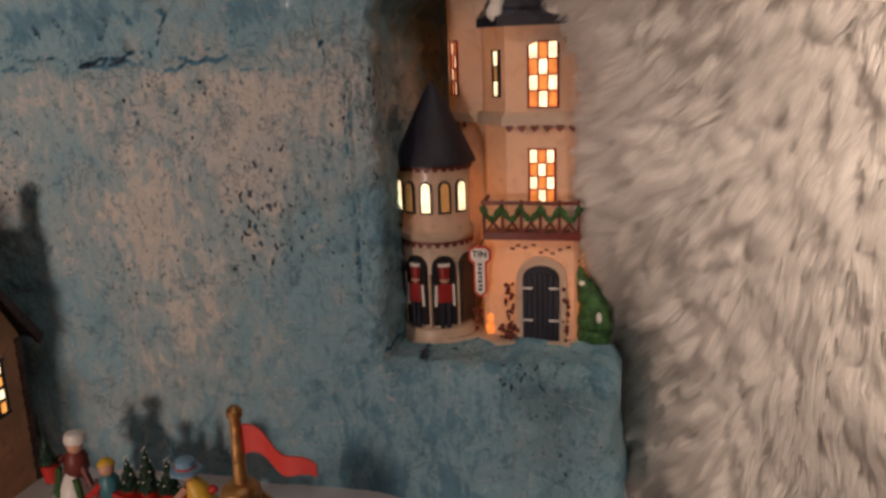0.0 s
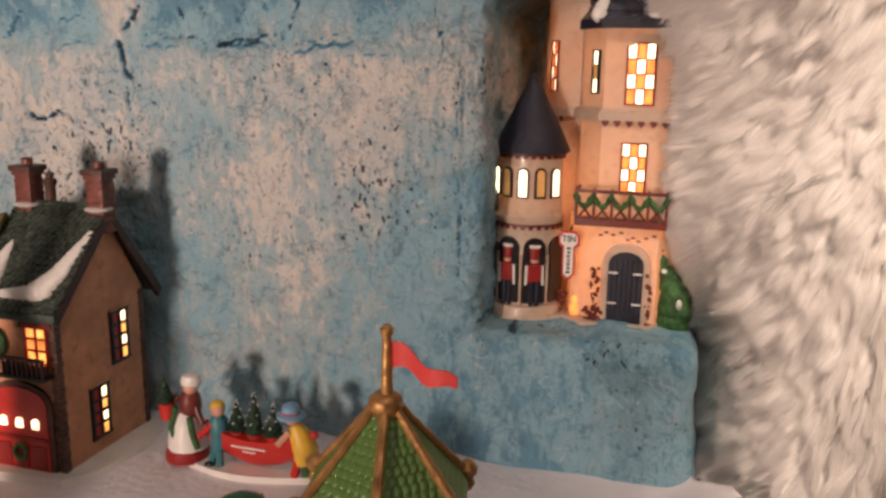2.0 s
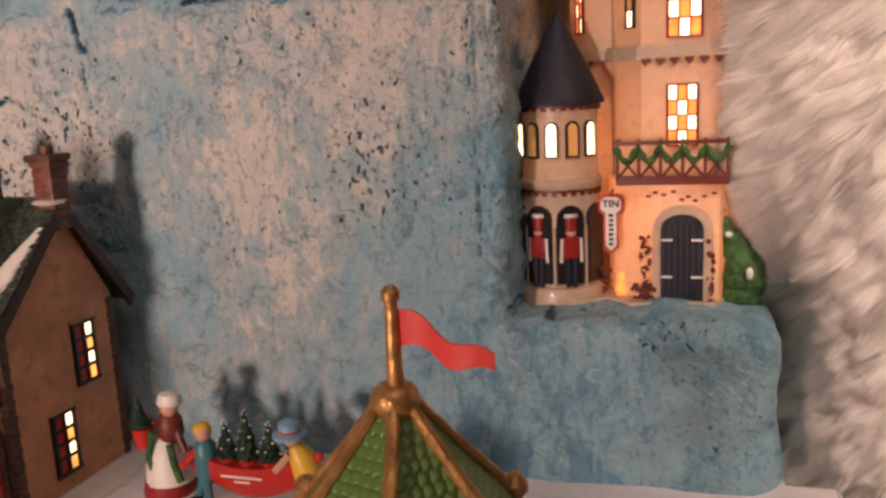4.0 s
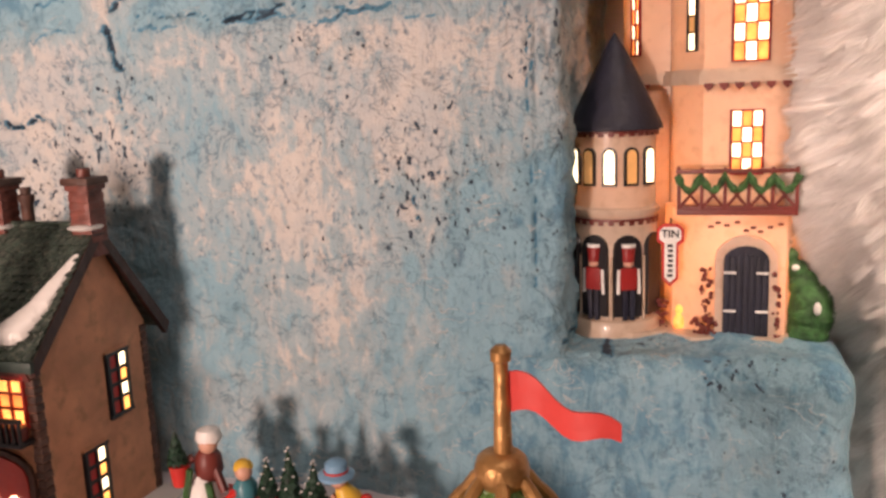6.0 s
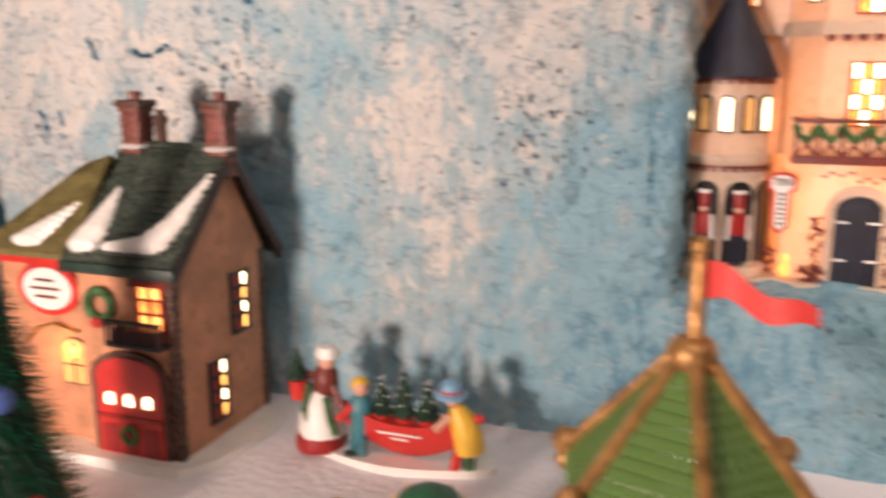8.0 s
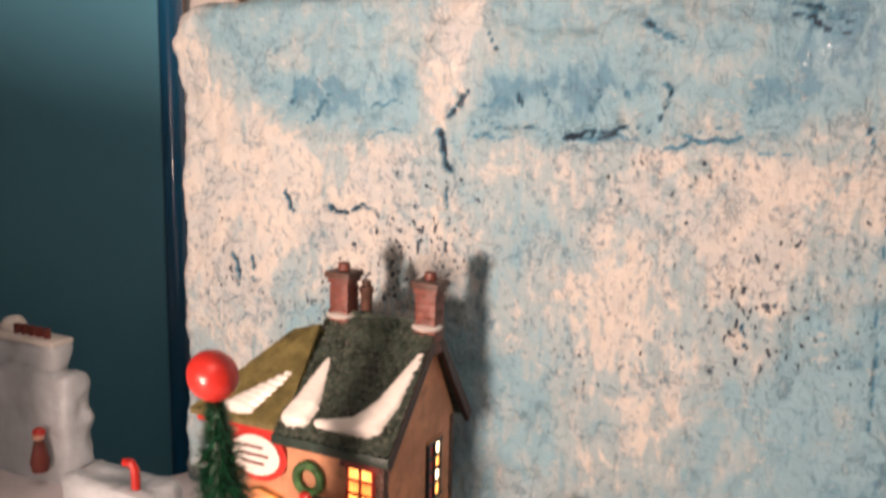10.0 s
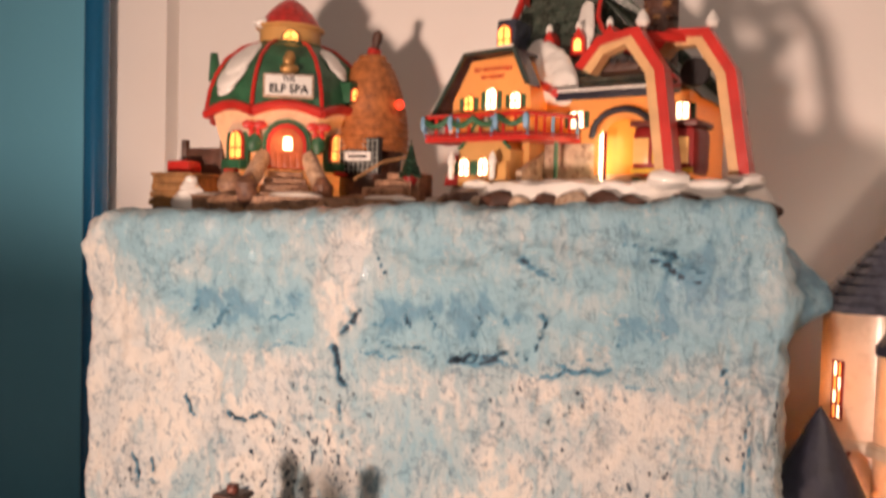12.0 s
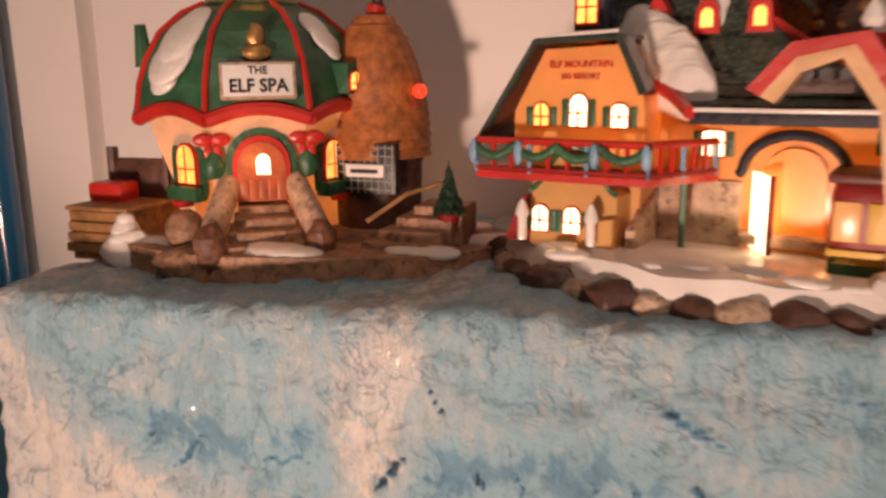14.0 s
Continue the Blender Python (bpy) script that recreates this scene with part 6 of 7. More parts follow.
# door, windows, red bows
door_orange = plain("orange_door", (0.42, 0.10, 0.035), 0.4, vary=0.2, scale=140, bump=0.3)
dm = elf_wall(0, 1.2140, 0.0595)
ds = part("door_surround", moved(prism(arch(0, 0, 0.0205, 0.022, 0.0185), -0.006, 0.006), dm), green, elf, "green arched door surround")
part("door_frame", moved(prism(arch(0, 0, 0.0168, 0.021, 0.0155), -0.0075, 0.004), dm), red, ds)
de = part("door", moved(prism(arch(0, 0, 0.0140, 0.020, 0.0130), -0.0085, 0.004), dm), door_orange, elf, "orange brown arched door with lit pane")
part("door_pane", moved(prism(arch(0.001, 0.015, 0.0040, 0.0070, 0.0042), -0.0092, 0), dm), pane_white, de)
for k in range(5):
    part("plank", moved(box(-0.0128 + 0.0054 * k, -0.0082 + 0.0054 * k, -0.0090, -0.008, 0.001, 0.012, 0.0005), dm), door_orange, de)
for k in (-1, 1):
    wm = elf_wall(k, 1.2230, 0.0606)
    arched_window(elf, wm @ pose(0, 0, -0.002), 0.0096, 0.0155, 0.0100, green, red, 0.0046, bars=False)
    arched_window(elf, wm @ pose(0, -0.0016, 0.0000), 0.0070, 0.0140, 0.0074, red, pane_elf, 0.0012)
    bx = part("flower_box", moved(box(-0.0130, 0.0130, -0.0085, 0.002, -0.0100, -0.0015, 0.002), wm), green, elf, "green window box")
    part("flower_garland", moved(tube([(-0.008, -0.007, -0.0105), (0.0, -0.0085, -0.0115), (0.008, -0.007, -0.0105)], 0.0020, 7), wm), red, bx)
for k in (-2, 2):
    pane_window(elf, elf_wall(k, 1.2160, 0.0600), 0.020, 0.040, 2, 3, brown, lambda i, j: pane_yellow)
for s in (-1, 1):
    bm = bmesh.new()
    x, y, z = EX + s * 0.0275, EY - 0.0655, 1.2475
    for q in (-1, 1):
        add_ball(bm, (x + q * 0.0048, y, z + 0.001), 0.0052, (1.2, 0.4, 0.72), 10)
        add_ball(bm, (x + q * 0.0026, y + 0.001, z - 0.006), 0.0034, (0.8, 0.5, 1.3), 8)
    bow = part("bow", bm, red, elf, "red ribbon bow")
    part("swag", ball((x, y + 0.001, z - 0.0135), 0.0072, (0.9, 0.5, 1.1), 10, 0.2), green, bow)

# steps with stone cheeks
for k in range(4):
    part("step", box(EX - 0.024 + 0.003 * k, EX + 0.024 - 0.003 * k, EY - 0.098 + 0.009 * k, EY - 0.050, TOP + 0.004, TOP + 0.0135 + 0.0058 * k, 0.0015), tan_stone, elf)
for s in (-1, 1):
    ck = part("stair_cheek", tube([(EX + s * 0.0190, EY - 0.062, 1.224), (EX + s * 0.0260, EY - 0.080, 1.209), (EX + s * 0.0305, EY - 0.094, 1.199)], [0.0070, 0.0078, 0.0072], 12), pale_stone, elf)
    part("cheek_stone", ball((EX + s * 0.0310, EY - 0.0970, 1.1960), 0.0095, (1, 1, 1.2), 12, 0.3), brown_rock, ck)
for k in range(8):
    part("front_rock", ball((EX - 0.048 + 0.024 * k, EY - 0.082 - 0.010 * math.sin(k * 0.9), TOP + 0.004), 0.0125, (1.3, 0.9, 0.7), 10, 0.3), brown_rock if k % 3 else tan_stone, elf)
part("terrace", prism([(EX - 0.035, EY - 0.098), (EX + 0.065, EY - 0.104), (EX + 0.085, EY - 0.080), (EX + 0.060, EY - 0.05), (EX - 0.035, EY - 0.05)], TOP - 0.004, TOP + 0.0085, "z"), wood, elf, "brown wooden terrace edge")
for s in (-1,):
    part("well_stone", ball((EX + s * 0.046, EY - 0.066, 1.200), 0.0120, (1, 1, 0.95), 14, 0.15), tan_stone, elf)
# the round house, its steps and terrace look towards the room
spin = pose(EX, EY, 0, 0, 0, 32) @ Matrix.Diagonal((0.93, 0.93, 1, 1)) @ pose(-EX, -EY, 0)
for ob in list(scene.objects):
    if ob not in before_core and ob.type == "MESH":
        ob.data.transform(spin)
# timber deck with a red seat
dk = part("deck", box(-0.6900, -0.6480, 0.5600, 0.6100, TOP - 0.004, 1.2075, 0.001), wood, elf, "brown timber deck")
for k in range(4):
    part("deck_board", box(-0.6920 + 0.0014 * k, -0.6460, 0.5575, 0.5612, TOP + 0.001 + 0.0064 * k, TOP + 0.0062 + 0.0064 * k, 0.0006), wood, dk)
part("deck_rim", box(-0.6890, -0.6450, 0.5560, 0.6120, 1.2070, 1.2095, 0.0006), wood, dk)
part("deck_wall", box(-0.6870, -0.6400, 0.5950, 0.6030, 1.2090, 1.2330, 0.001), brown, dk)
part("deck_post", tube([(-0.6860, 0.596, 1.209), (-0.6860, 0.596, 1.2400)], 0.0034, 8), brown, dk)
part("red_seat", box(-0.6880, -0.6640, 0.5740, 0.5920, 1.2090, 1.2210, 0.003), red, dk, "small red seat")
for ob in (dk, *dk.children):
    ob.data.transform(Matrix.Translation((0.018, 0, 0)))
part("snow_lump", bumped_cone((-0.6300, 0.5520)), white_glaze, elf)
# thatched hut
hut = part("thatched_hut", lathe([(0.026, TOP + 0.004), (0.027, 1.228), (0.029, 1.234)], 20, (-0.5130, 0.6500)), brown, elf, "round hut with a straw beehive roof")
bm = bmesh.new()
hp = []
for k in range(15):
    f = k / 14
    r = 0.0320 * math.sqrt(max(0.0, 1 - (max(0, f - 0.12) / 0.88) ** 1.7)) + 0.0006
    z = 1.2330 + 0.0840 * f
    hp += [(r + 0.0011, z), (r - 0.0004, z + 0.0046)]
add_lathe(bm, hp, 24, (-0.5130, 0.6500))
part("thatch", bm, straw, hut, "banded golden straw thatch")
lean = pose(-0.5130, 0.6500, 1.3100, 0, 11, 0) @ pose(0.5130, -0.6500, -1.3155)
part("hut_chimney", moved(lathe([(0.0034, 1.308), (0.0034, 1.318), (0.0052, 1.320), (0.0052, 1.327), (0.0030, 1.330), (0.0046, 1.336), (0.0040, 1.342), (0.0012, 1.344)], 10, (-0.5130, 0.6500)), lean), brown, hut)
part("chimney_ring", moved(lathe([(0.0058, 1.3205), (0.0062, 1.3240), (0.0058, 1.3275)], 12, (-0.5130, 0.6500)), lean), red, hut)
hm = pose(-0.5070, 0.6225, 1.2130)
part("hut_window", moved(box(-0.020, 0.018, -0.003, 0.004, 0.0, 0.030, 0.001), hm), black_paint, hut)
for k in range(9):
    part("window_slat", moved(box(-0.0190 + 0.0044 * k, -0.0183 + 0.0044 * k, -0.0040, -0.003, 0.001, 0.029), hm), grid_grey, hut, smooth=False)
for k in range(6):
    part("window_slat", moved(box(-0.0195, 0.0175, -0.0042, -0.003, 0.003 + 0.0048 * k, 0.0037 + 0.0048 * k), hm), grid_grey, hut, smooth=False)
hs = part("hut_sign", moved(box(-0.0120, 0.0120, -0.0065, -0.0045, 0.0105, 0.0180, 0.0006), hm), white_paint, hut)
part("sign_bar", moved(box(-0.0085, 0.0085, -0.0071, -0.0064, 0.0130, 0.0152), hm), black_paint, hs, smooth=False)
part("red_lantern", ball((-0.4800, 0.6380, 1.2720), 0.0042, n=10), pane_red, hut, "glowing red lantern")
for k in range(4):
    part("hut_step", box(-0.492 + 0.008 * k, -0.452 + 0.004 * k, 0.575 + 0.006 * k, 0.62, TOP + 0.004, TOP + 0.0135 + 0.006 * k, 0.0015), tan_stone, elf)
part("handrail", tube([(-0.487, 0.574, 1.206), (-0.468, 0.584, 1.220), (-0.448, 0.598, 1.226)], 0.0013, 7), wood, elf)
for x, y, h in ((-0.4470, 0.592, 0.027),):
    part("red_pot", lathe([(0.0045, TOP + 0.022), (0.0062, TOP + 0.028), (0.0050, TOP + 0.029)], 12, (x, y)), dark_red, elf)
    bm = bmesh.new()
    little_tree(bm, (x, y, TOP + 0.028), h, 0.0095, 5, 9, int(h * 1000))
    part("fir_tree", bm, needle, elf, "small dark green fir")
bulb("elf_bulb", (EX, EY, 1.240), 0.12)
bulb("elf_lantern", (EX + 0.036, EY - 0.0680, 1.236), 0.006, 0.003)


# ---- alpine lodge with the gondola station ----
lodge = holder("alpine_lodge", (-0.31, 0.57, TOP))
tagged(lodge, "yellow porcelain ski lodge with dark roof and gondola arches", "toy house")
LT = TOP + 0.021
rim = []
for k in range(44):
    a = 2 * math.pi * k / 44
    rim.append((-0.302 + 0.116 * math.cos(a) * (1 + 0.03 * math.sin(6 * a)), 0.580 + 0.078 * math.sin(a) * (1 + 0.04 * math.sin(4 * a + 1))))
bm = bmesh.new()
rings = [[bm.verts.new((-0.302 + (x + 0.302) * g, 0.580 + (y - 0.580) * g, z + 0.0015 * math.sin(k * 1.9))) for k, (x, y) in enumerate(rim)] for g, z in ((1.0, TOP - 0.010), (1.0, TOP + 0.006), (0.985, TOP + 0.014), (0.95, LT), (0.88, LT + 0.0015))]
for lo, hi in zip(rings, rings[1:]):
    for k in range(44):
        bm.faces.new((lo[k], lo[(k + 1) % 44], hi[(k + 1) % 44], hi[k]))
bm.faces.new(rings[-1])
part("base", bm, white_glaze, lodge, "snowy base rimmed with brown stones")
rng = random.Random(8)
for k in range(21):
    a = math.radians(180 + 9.0 * k)
    x, y = -0.302 + 0.117 * math.cos(a), 0.580 + 0.080 * math.sin(a)
    r = rng.choice((0.0060, 0.0072, 0.0088, 0.0112))
    part("rim_stone", ball((x, y, TOP + 0.007), r, (1.25, 0.9, 0.85), 10, 0.25), brown if rng.random() < 0.75 else pale_stone, lodge)
snow_patch(lodge, [((-0.365 + 0.020 * k, 0.519 + 0.004 * math.sin(k * 2), LT), 0.008 + 0.002 * math.sin(k * 5), (1.4, 0.9, 0.4)) for k in range(9)], "snow drifts round the lodge")

# gable block: lower room, overhanging upper storey with a clipped gable
GF = 0.5480
part("lower_room", prism([(-0.398, GF + 0.004), (-0.343, GF + 0.004), (-0.338, 0.60), (-0.338, 0.65), (-0.398, 0.65)], LT, 1.240, "z"), yellow_wall, lodge)
part("gable_storey", prism([(-0.4060, 1.238), (-0.4060, 1.2640), (-0.3900, 1.2930), (-0.3540, 1.2945), (-0.3420, 1.2740), (-0.3390, 1.238)], GF, 0.64, "y"), yellow_wall, lodge)
gable = [(-0.4230, 1.2500), (-0.3920, 1.2975), (-0.3520, 1.2990), (-0.3400, 1.2740)]
for (xa, za), (xb, zb), deep, title in zip(gable, gable[1:], (0.645, 0.645, 0.560), ("gable_roof", "gable_roof_top", "gable_roof_slope")):
    part(title, plate([(xa, GF - 0.006, za), (xb, GF - 0.006, zb), (xb, deep, zb), (xa, deep, za)], (0, 0, -0.002)), slate, lodge, "dark slate clipped gable roof")
part("barge_board", tube([(x, GF - 0.0070, z - 0.001) for x, z in gable], 0.0019, 7), barge_green, lodge)
part("snow_edge", tube([(x, GF - 0.0070, z + 0.0012) for x, z in gable[:3]], 0.0011, 6), white_glaze, lodge)
lettering("wall_letters", "ELF MOUNTAIN", 0.0044, pose(-0.3720, GF - 0.0006, 1.2860, 90), red, lodge, 0.0001)
lettering("wall_letters", "SKI RESORT", 0.0037, pose(-0.3720, GF - 0.0006, 1.2805, 90), red, lodge, 0.0001)


def lodge_window(m, half, straight, rise, glass=pane_yellow, shutters=True):
    w = arched_window(lodge, m, half, straight, rise, red, glass, 0.0009)
    if shutters:
        for s in (-1, 1):
            part("shutter", moved(box(s * (half + 0.0012), s * (half + 0.0042), -0.0016, 0.001, 0, straight + rise * 0.5, 0.0004), m), green, w)


lodge_window(facing(0, (-0.3915, GF, 1.2575)), 0.0035, 0.0070, 0.0035)
lodge_window(facing(0, (-0.3725, GF, 1.2575)), 0.0040, 0.0105, 0.0042, pane_white)
lodge_window(facing(0, (-0.3525, GF, 1.2575)), 0.0037, 0.0080, 0.0025, pane_white)
lodge_window(facing(0, (-0.3850, GF - 0.014, 1.2090)), 0.0037, 0.0085, 0.0035, pane_white)
lodge_window(facing(0, (-0.3690, GF - 0.014, 1.2090)), 0.0037, 0.0085, 0.0035, pane_white)
lodge_window(pose(-0.3405, 0.5760, 1.2120, 0, 0, 84), 0.0040, 0.0150, 0.0010, pane_white)

# balcony round the gable
bal = part("balcony", prism([(-0.4180, GF - 0.018), (-0.3330, GF - 0.018), (-0.3120, 0.565), (-0.3120, 0.578), (-0.3380, 0.578), (-0.4080, 0.56), (-0.4180, 0.56)], 1.2330, 1.2365, "z"), red, lodge, "red balcony with green swags and snow")
corners = [(-0.4180, GF - 0.0175), (-0.3330, GF - 0.0175), (-0.3125, 0.5650)]
for (xa, ya), (xb, yb), n in ((corners[0], corners[1], 9), (corners[1], corners[2], 6)):
    for k in range(n + 1):
        u = k / n
        part("baluster", tube([(xa + (xb - xa) * u, ya + (yb - ya) * u, 1.2360), (xa + (xb - xa) * u, ya + (yb - ya) * u, 1.2505)], 0.0012, 6), red if k % 3 else sky_blue, bal)
    part("rail", tube([(xa, ya, 1.2512), (xb, yb, 1.2512)], 0.0017, 7), red, bal)
    part("rail", tube([(xa, ya, 1.2380), (xb, yb, 1.2380)], 0.0014, 7), dark_red, bal)
bm = bmesh.new()
for k in range(41):
    u = k / 40
    add_ball(bm, (-0.4180 + 0.085 * u, GF - 0.0200, 1.2490 - 0.0050 * abs(math.sin(u * math.pi * 4))), 0.0024, (1, 0.8, 1), 6)
fused(part("swag", bm, green, bal), 0.0007)
for u in (0.0, 0.28, 0.72, 1.0):
    part("ribbon", ball((-0.4180 + 0.085 * u, GF - 0.0205, 1.2460), 0.0030, (0.8, 0.6, 2.0), 8), sky_blue, bal)
bell = [(-0.3690 + u * 0.0215, 1.2270 + 0.0225 * (0.5 + 0.5 * math.cos(math.pi * u)) ** 0.8) for u in [k / 8 - 1 for k in range(17)]]
porch = part("porch_gable", prism([(-0.3905, LT)] + bell + [(-0.3475, LT)], GF - 0.0140, GF + 0.006), yellow_wall, lodge, "yellow bell shaped porch front")
part("hood_trim", tube([(x, GF - 0.0148, z + 0.0010) for x, z in bell], 0.0013, 7), green, porch)
part("porch_pier", prism([(-0.3640, LT), (-0.3640, LT + 0.007), (-0.3600, LT + 0.013), (-0.3475, LT + 0.016), (-0.3475, LT)], GF - 0.0200, GF - 0.0130), yellow_wall, porch)
part("shed_wall", prism([(-0.4060, LT), (-0.3975, 1.2240), (-0.3910, 1.2240), (-0.3910, LT)], GF - 0.010, GF + 0.050), dark_red, lodge, "dark red timber side shed")
snow_patch(porch, [((-0.3690, GF - 0.010, 1.2490), 0.0060, (1.3, 0.8, 0.5))])
part("porch_wall", prism([(GF - 0.012, LT), (GF - 0.012, LT + 0.010), (0.570, 1.2280), (0.590, 1.2320), (0.590, LT)], -0.3440, -0.3395, "x"), pale_stone, lodge, "sloping stone buttress")
part("post", tube([(-0.3240, 0.5560, LT), (-0.3240, 0.5560, 1.2340)], 0.0016, 7), green, lodge)
for x in (-0.3900, -0.3560):
    part("snow_finial", lathe([(0.0022, LT + 0.004), (0.0022, LT + 0.014), (0.0034, LT + 0.016), (0.0024, LT + 0.020), (0.0006, LT + 0.023)], 10, (x, GF - 0.0240)), white_glaze, lodge)

# long wing under the great swept roof
WF = 0.5700
part("wing_wall", box(-0.3400, -0.2360, WF, 0.65, LT, 1.2660, 0.0008), yellow_wall, lodge)
part("stone_wall", box(-0.3390, -0.3010, WF - 0.003, WF + 0.002, LT, 1.2330, 0.0008), pale_stone, lodge)


def swept(f):
    """Side profile (y, z) of the great roof, f from the low eave to the ridge."""
    return 0.5470 + 0.075 * f ** 0.72, 1.2640 + 0.100 * f ** 1.55


LEFT, RIGHT = -0.3820, -0.3200
bm = bmesh.new()
rows = []
for i in range(13):
    f = i / 12
    y, z = swept(f)
    x0 = float(np.interp(f, (0, 0.15, 0.3, 0.45, 0.63, 0.8, 1), (-0.318, -0.329, -0.350, -0.374, -0.390, -0.388, LEFT)))
    x1 = -0.2400 + (RIGHT + 0.2400) * smoothstep(0.10, 0.80, f)
    rows.append((x0, x1, y, z))
for a, b in zip(rows, rows[1:]):
    slab(bm, [(a[0], a[2], a[3]), (a[1], a[2], a[3]), (b[1], b[2], b[3]), (b[0], b[2], b[3])], (0, 0.003, -0.003))
for i, (a, b) in enumerate(zip(rows, rows[1:])):
    shingled_slope(bm, (a[0], a[2], a[3]), (a[1], a[2], a[3]), (b[1], b[2], b[3]), (b[0], b[2], b[3]), 1, 22 - i // 2, 0.0012, i)
part("great_roof", bm, roof_green, lodge, "steep swept dark green slate roof", smooth=False)
part("rear_roof", plate([(LEFT, 0.622, 1.364), (RIGHT, 0.622, 1.364), (-0.2300, 0.690, 1.266), (-0.3900, 0.690, 1.266)], (0, 0, -0.003)), roof_green, lodge)
part("gable_end", plate([(-0.3280, 0.580, 1.262), (LEFT + 0.004, 0.625, 1.350), (-0.3640, 0.688, 1.262)], (0.002, 0, 0)), roof_green, lodge)
part("gable_end", plate([(-0.2300, 0.580, 1.262), (RIGHT - 0.004, 0.625, 1.350), (-0.2340, 0.688, 1.262)], (-0.002, 0, 0)), roof_green, lodge)
part("red_edge", tube([(r[0] - 0.0015, r[2] - 0.004, r[3] + 0.001) for r in rows], 0.0030, 8), red, lodge, "red painted roof edge")
part("red_edge", tube([(r[1], r[2] - 0.001, r[3] + 0.001) for r in rows], 0.0018, 8), red, lodge, "red painted roof edge")
part("ridge_bar", tube([(LEFT, 0.622, 1.3655), (RIGHT, 0.622, 1.3650)], 0.0016, 8), roof_green, lodge)
part("eave_trim", box(-0.3200, -0.2390, 0.5440, 0.5475, 1.2600, 1.2655, 0.0006), navy, lodge)
part("snow_edge", box(-0.3200, -0.2390, 0.5433, 0.5465, 1.2652, 1.2672, 0.0006), white_glaze, lodge)
for k in range(3):
    x, f = -0.3500 + 0.0240 * k, 0.60
    y, z = swept(f)
    d = part("dormer", prism([(x - 0.0062, z - 0.010), (x + 0.0062, z - 0.010), (x + 0.0050, z + 0.002), (x, z + 0.0100), (x - 0.0050, z + 0.002)], y - 0.0100, y + 0.012), red, lodge, "red dormer with a lit window")
    part("dormer_pane", prism(arch(x, z - 0.0070, 0.0028, 0.0060, 0.0030), y - 0.0108, y - 0.008), pane_yellow, d)
    part("dormer_snow", ball((x - 0.001, y - 0.0065, z + 0.0112), 0.0034, (0.8, 0.9, 1.2), 10), white_glaze, d)


def drift(points):
    return [((x0 + (x1 - x0) * u, swept(f0 + (f1 - f0) * u)[0] - 0.0035, swept(f0 + (f1 - f0) * u)[1]), r0 + (r1 - r0) * u, (1.0, 0.30, 1.0))
            for (x0, f0, r0), (x1, f1, r1) in zip(points, points[1:]) for u in (0.0, 0.25, 0.5, 0.75, 1.0)]


snow_patch(lodge, drift([(-0.3590, 0.56, 0.0100), (-0.3540, 0.47, 0.0165), (-0.3450, 0.38, 0.0190), (-0.3350, 0.29, 0.0175), (-0.3260, 0.20, 0.0130)]), "large white snow field on the roof")
snow_patch(lodge, drift([(-0.3280, 0.82, 0.0055), (-0.3270, 0.74, 0.0070), (-0.3250, 0.66, 0.0075), (-0.3240, 0.58, 0.0055)]), "white snow field on the roof")
part("side_dormer", box(-0.3900, -0.3730, 0.5800, 0.62, 1.3000, 1.3300, 0.003), slate, lodge)
arched_window(lodge, pose(-0.3820, 0.5795, 1.3060), 0.0050, 0.0130, 0.0050, red, pane_yellow)
# cupola and flag
part("cupola", lathe([(0.0130, 1.3580), (0.0100, 1.3700), (0.0072, 1.3860), (0.0060, 1.3900)], 8, (-0.3730, 0.6200)), pale_stone, lodge)
part("cupola_snow", ball((-0.3690, 0.6130, 1.3720), 0.0075, (1.2, 1, 0.9), 12, 0.3), white_glaze, lodge)
cp = part("cupola_roof", lathe([(0.0075, 1.3890), (0.0095, 1.3900), (0.0095, 1.3990), (0.0030, 1.4060), (0.0016, 1.4250)], 10, (-0.3730, 0.6200)), dark_red, lodge, "dark red cupola top")
part("pennant", prism([(-0.3830, 1.3990), (-0.3830, 1.3880), (-0.3620, 1.3960), (-0.3620, 1.4020)], 0.6090, 0.6098), red, cp)
part("bracket_lamp", prism([(-0.3880, 1.3610), (-0.3800, 1.3640), (-0.3790, 1.3450), (-0.3840, 1.3500)], 0.600, 0.612), red, lodge)
# stone chimney
sc = part("stone_chimney", lathe([(0.0125, 1.2700), (0.0118, 1.3000), (0.0110, 1.3470)], 10, (-0.2700, 0.6080)), brown, lodge, "dark brown stone chimney with snow cap")
rng = random.Random(21)
for k in range(46):
    a, z = rng.uniform(math.pi, 2 * math.pi), 1.300 + 0.046 * rng.random()
    part("stone", ball((-0.2700 + 0.0108 * math.cos(a), 0.6080 + 0.0108 * math.sin(a), z), rng.uniform(0.0018, 0.0032), (1.2, 1, 0.8), 6, 0.2), brown if rng.random() < 0.6 else wood, sc)
part("chimney_snow", lathe([(0.0105, 1.3455), (0.0150, 1.3480), (0.0145, 1.3510), (0.0090, 1.3555), (0.0055, 1.3570)], 14, (-0.2700, 0.6080)), white_glaze, sc)
part("chimney_pot", lathe([(0.0045, 1.3560), (0.0050, 1.3640), (0.0038, 1.3645)], 10, (-0.2700, 0.6080)), brown, sc)
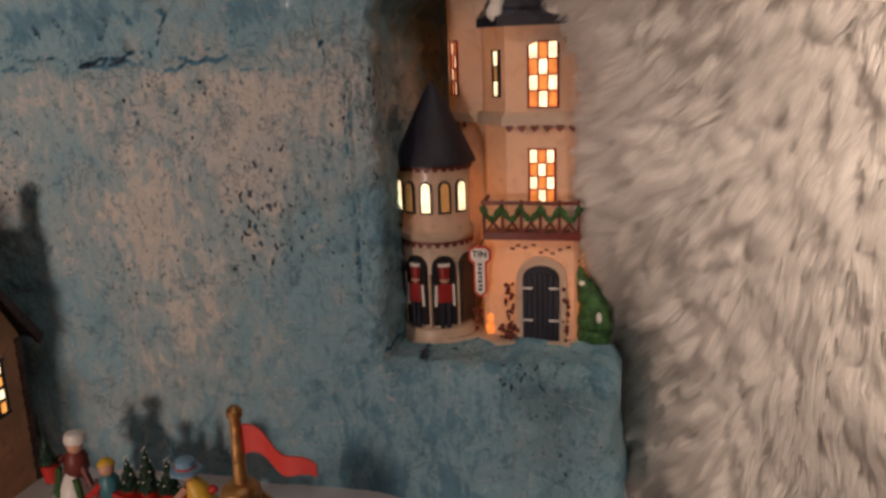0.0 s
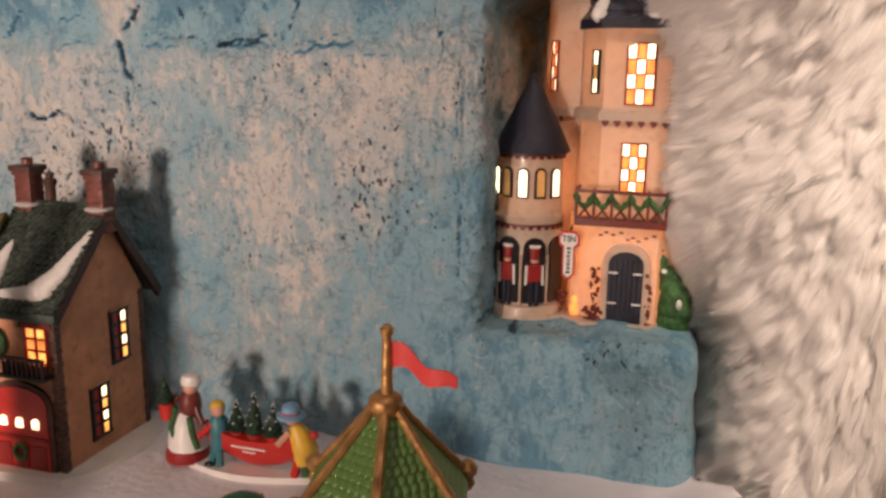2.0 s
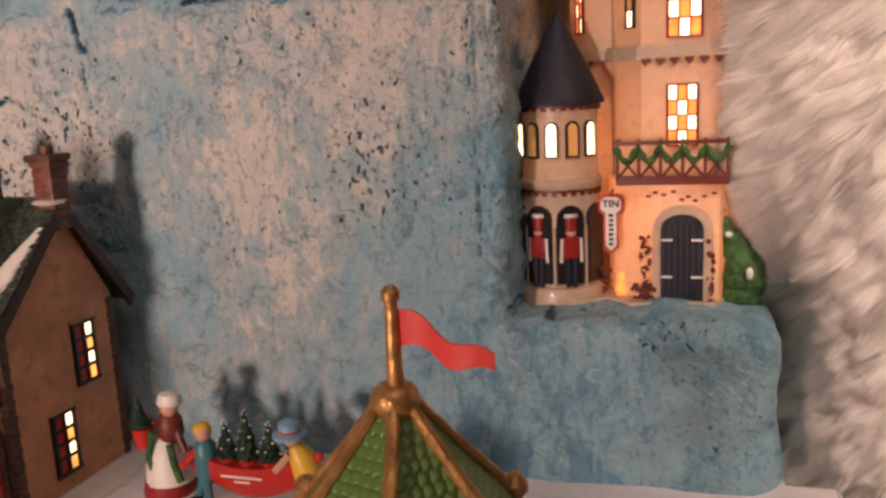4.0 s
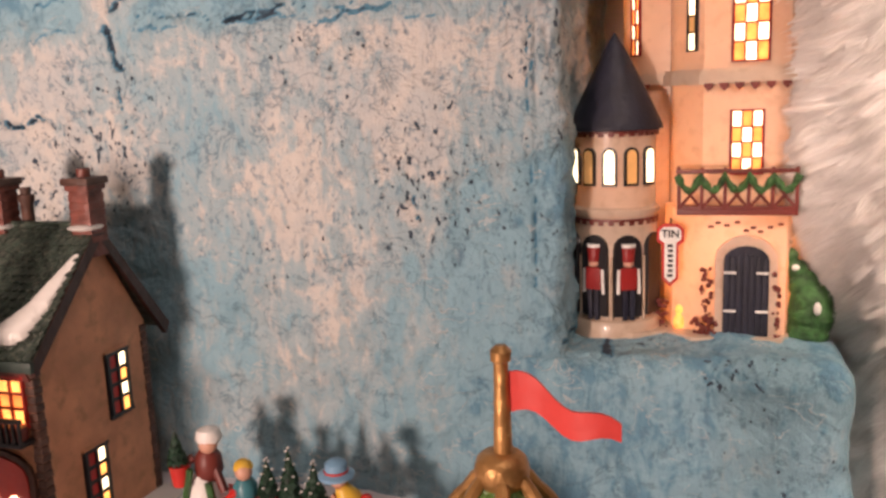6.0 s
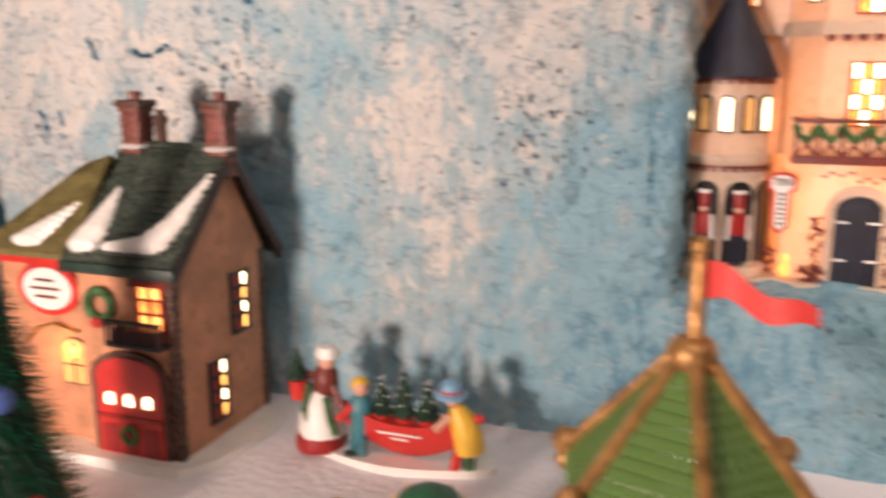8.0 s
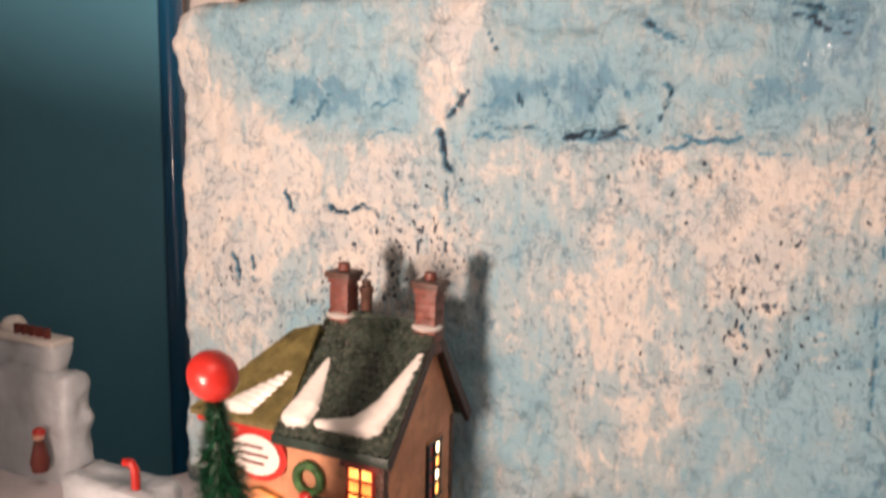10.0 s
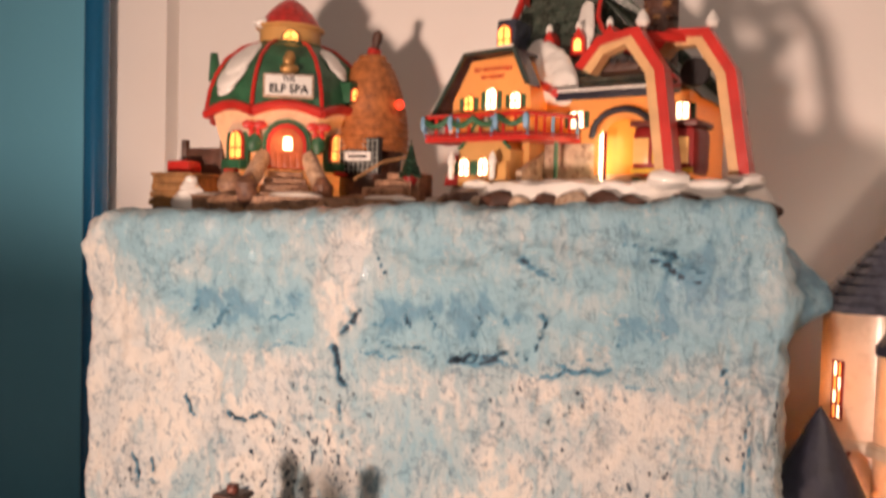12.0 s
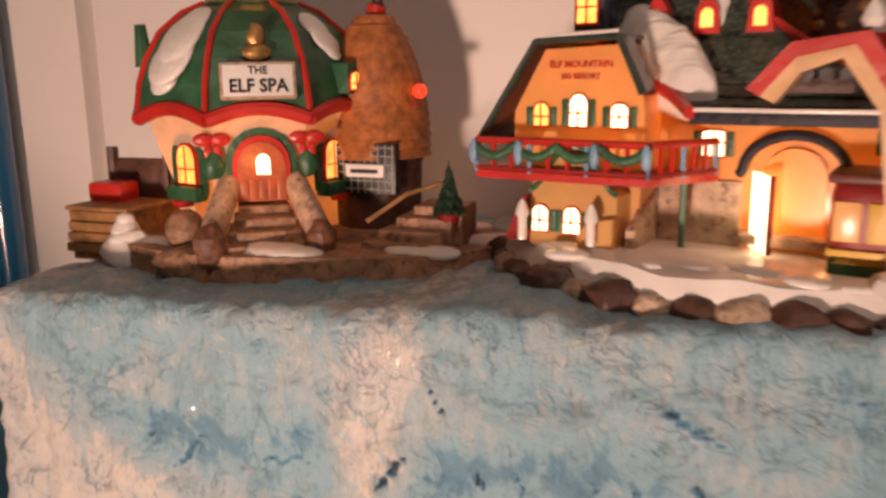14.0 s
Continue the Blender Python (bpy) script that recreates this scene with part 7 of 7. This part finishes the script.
# arched doorway with an open lit door
da = part("doorway", prism(arch(-0.2790, LT + 0.002, 0.0135, 0.032, 0.0130), WF - 0.0030, WF + 0.002), glow("doorway_glow", (0.80, 0.30, 0.05), 0.09), lodge, "glowing arched doorway")
part("doorway_arch", tube([(-0.2790 - 0.0230, WF - 0.005, 1.2370)] + [(-0.2790 - 0.0215 * math.cos(math.pi * k / 12), WF - 0.0060, 1.2385 + 0.0165 * math.sin(math.pi * k / 12)) for k in range(13)] + [(-0.2790 + 0.030, WF - 0.005, 1.2375)], 0.0024, 8), navy, da)
# the leaf glows like a pane, in place of light from the doorway
part("open_door", plate([(-0.2960, WF - 0.004, LT + 0.002), (-0.2872, WF - 0.020, LT + 0.002), (-0.2872, WF - 0.020, 1.2380), (-0.2960, WF - 0.004, 1.2380)], (0.0016, 0.0006, 0)), pane_white, da, "open white door with a glow added")
part("door_edge", plate([(-0.2862, WF - 0.0200, LT + 0.002), (-0.2842, WF - 0.0205, LT + 0.002), (-0.2842, WF - 0.0205, 1.2385), (-0.2862, WF - 0.0200, 1.2385)], (0.0004, 0.001, 0)), dark_red, da)
lodge_window(facing(0, (-0.3150, WF, 1.2440)), 0.0048, 0.0105, 0.0010, pane_white)
lodge_window(facing(0, (-0.2400, WF, 1.2470)), 0.0040, 0.0100, 0.0010, pane_white)
part("threshold", box(-0.300, -0.262, WF - 0.012, WF, LT + 0.004, LT + 0.0085, 0.001), pale_stone, lodge)
# gondola cabin
gc = part("gondola", rounded_block(-0.2610, -0.2200, 0.5350, 0.5680, LT + 0.006, 1.2400, 0.005, 0.005, lambda p, d: p), dark_red, lodge, "red gondola cabin with yellow windows")
part("gondola_foot", box(-0.2600, -0.2220, 0.5340, 0.5660, LT + 0.003, 1.2040, 0.003), green, gc)
for k in range(3):
    part("gondola_window", box(-0.2590 + 0.0125 * k, -0.2490 + 0.0125 * k, 0.5338, 0.5352, 1.2160, 1.2320, 0.0004), yellow if k == 1 else pane_dim, gc)
part("gondola_bar", box(-0.2605, -0.2205, 0.5332, 0.5345, 1.2100, 1.2130, 0.0004), yellow, gc)
part("gondola_roof", box(-0.2620, -0.2190, 0.5335, 0.5690, 1.2390, 1.2430, 0.0015), maroon, gc)


def station_arch(pts, y0):
    """A bent portal in two halves: a red outer strip, a little proud, and a cream inner strip."""
    steps = ((-0.0125, 0), (-0.0120, -0.003), (-0.0085, -0.0095), (0.004, -0.0110), (0.0105, -0.0055))
    half = [(x + ox * 0.5, z + oz * 0.5) for (x, z), (ox, oz) in zip(pts, steps)]
    inner = [(x + ox, z + oz) for (x, z), (ox, oz) in zip(pts, steps)]
    arch_part = part("station_arch", prism(half + inner[::-1], y0, y0 + 0.011), sand, lodge, "sand and red bent gondola arch", smooth=False)
    part("red_strip", prism(pts + half[::-1], y0 - 0.0012, y0 + 0.0122), red, arch_part, "red outer strip", smooth=False)
    part("snow_foot", ball((pts[0][0] - 0.006, y0 + 0.004, LT + 0.003), 0.0100, (1.3, 1, 0.6), 12, 0.35), white_glaze, arch_part)
    part("snow_knob", lathe([(0.0030, pts[2][1] + 0.001), (0.0046, pts[2][1] + 0.004), (0.0030, pts[2][1] + 0.008), (0.0006, pts[2][1] + 0.0115)], 10, (pts[2][0], y0 + 0.006)), white_glaze, arch_part)


station_arch([(-0.2240, LT + 0.006), (-0.2330, 1.2710), (-0.2500, 1.2965), (-0.2760, 1.2930), (-0.2910, 1.2760)], 0.5130)
station_arch([(-0.1890, LT + 0.006), (-0.2000, 1.2720), (-0.2170, 1.2985), (-0.2430, 1.3000), (-0.2550, 1.2880)], 0.5430)
part("tie_beam", plate([(-0.2600, 0.520, 1.2960), (-0.2540, 0.520, 1.2960), (-0.2240, 0.550, 1.2960), (-0.2300, 0.550, 1.2960)], (0, 0, -0.005)), red, lodge)
part("pulley", moved(lathe([(0.0090, -0.002), (0.0100, 0), (0.0090, 0.002)], 18), pose(-0.2300, 0.5600, 1.2750, 90)), black_paint, lodge, "black pulley wheel")
part("cable_rack", box(-0.2880, -0.2550, 0.5280, 0.5480, 1.2740, 1.2800, 0.001), brown, lodge)
for k in range(5):
    part("rack_roller", tube([(-0.2860 + 0.007 * k, 0.5275, 1.2810), (-0.2860 + 0.007 * k, 0.5480, 1.2810)], 0.0028, 7), black_paint, lodge)
# the lodge stands turned a little on the cliff
lodge.matrix_basis = pose(-0.001, 0.010, 0) @ pose(-0.300, 0.565, TOP, 0, 0, -12) @ pose(0.300, -0.565, -TOP) @ lodge.matrix_basis
bulb("lodge_bulb", (-0.352, 0.615, 1.245), 0.06)
bulb("lodge_bulb", (-0.275, 0.615, 1.230), 0.05)
# added before the doorway plate, in place of light from inside
bulb("lodge_door_light", (-0.2640, 0.5600, 1.2180), 0.005, 0.004)
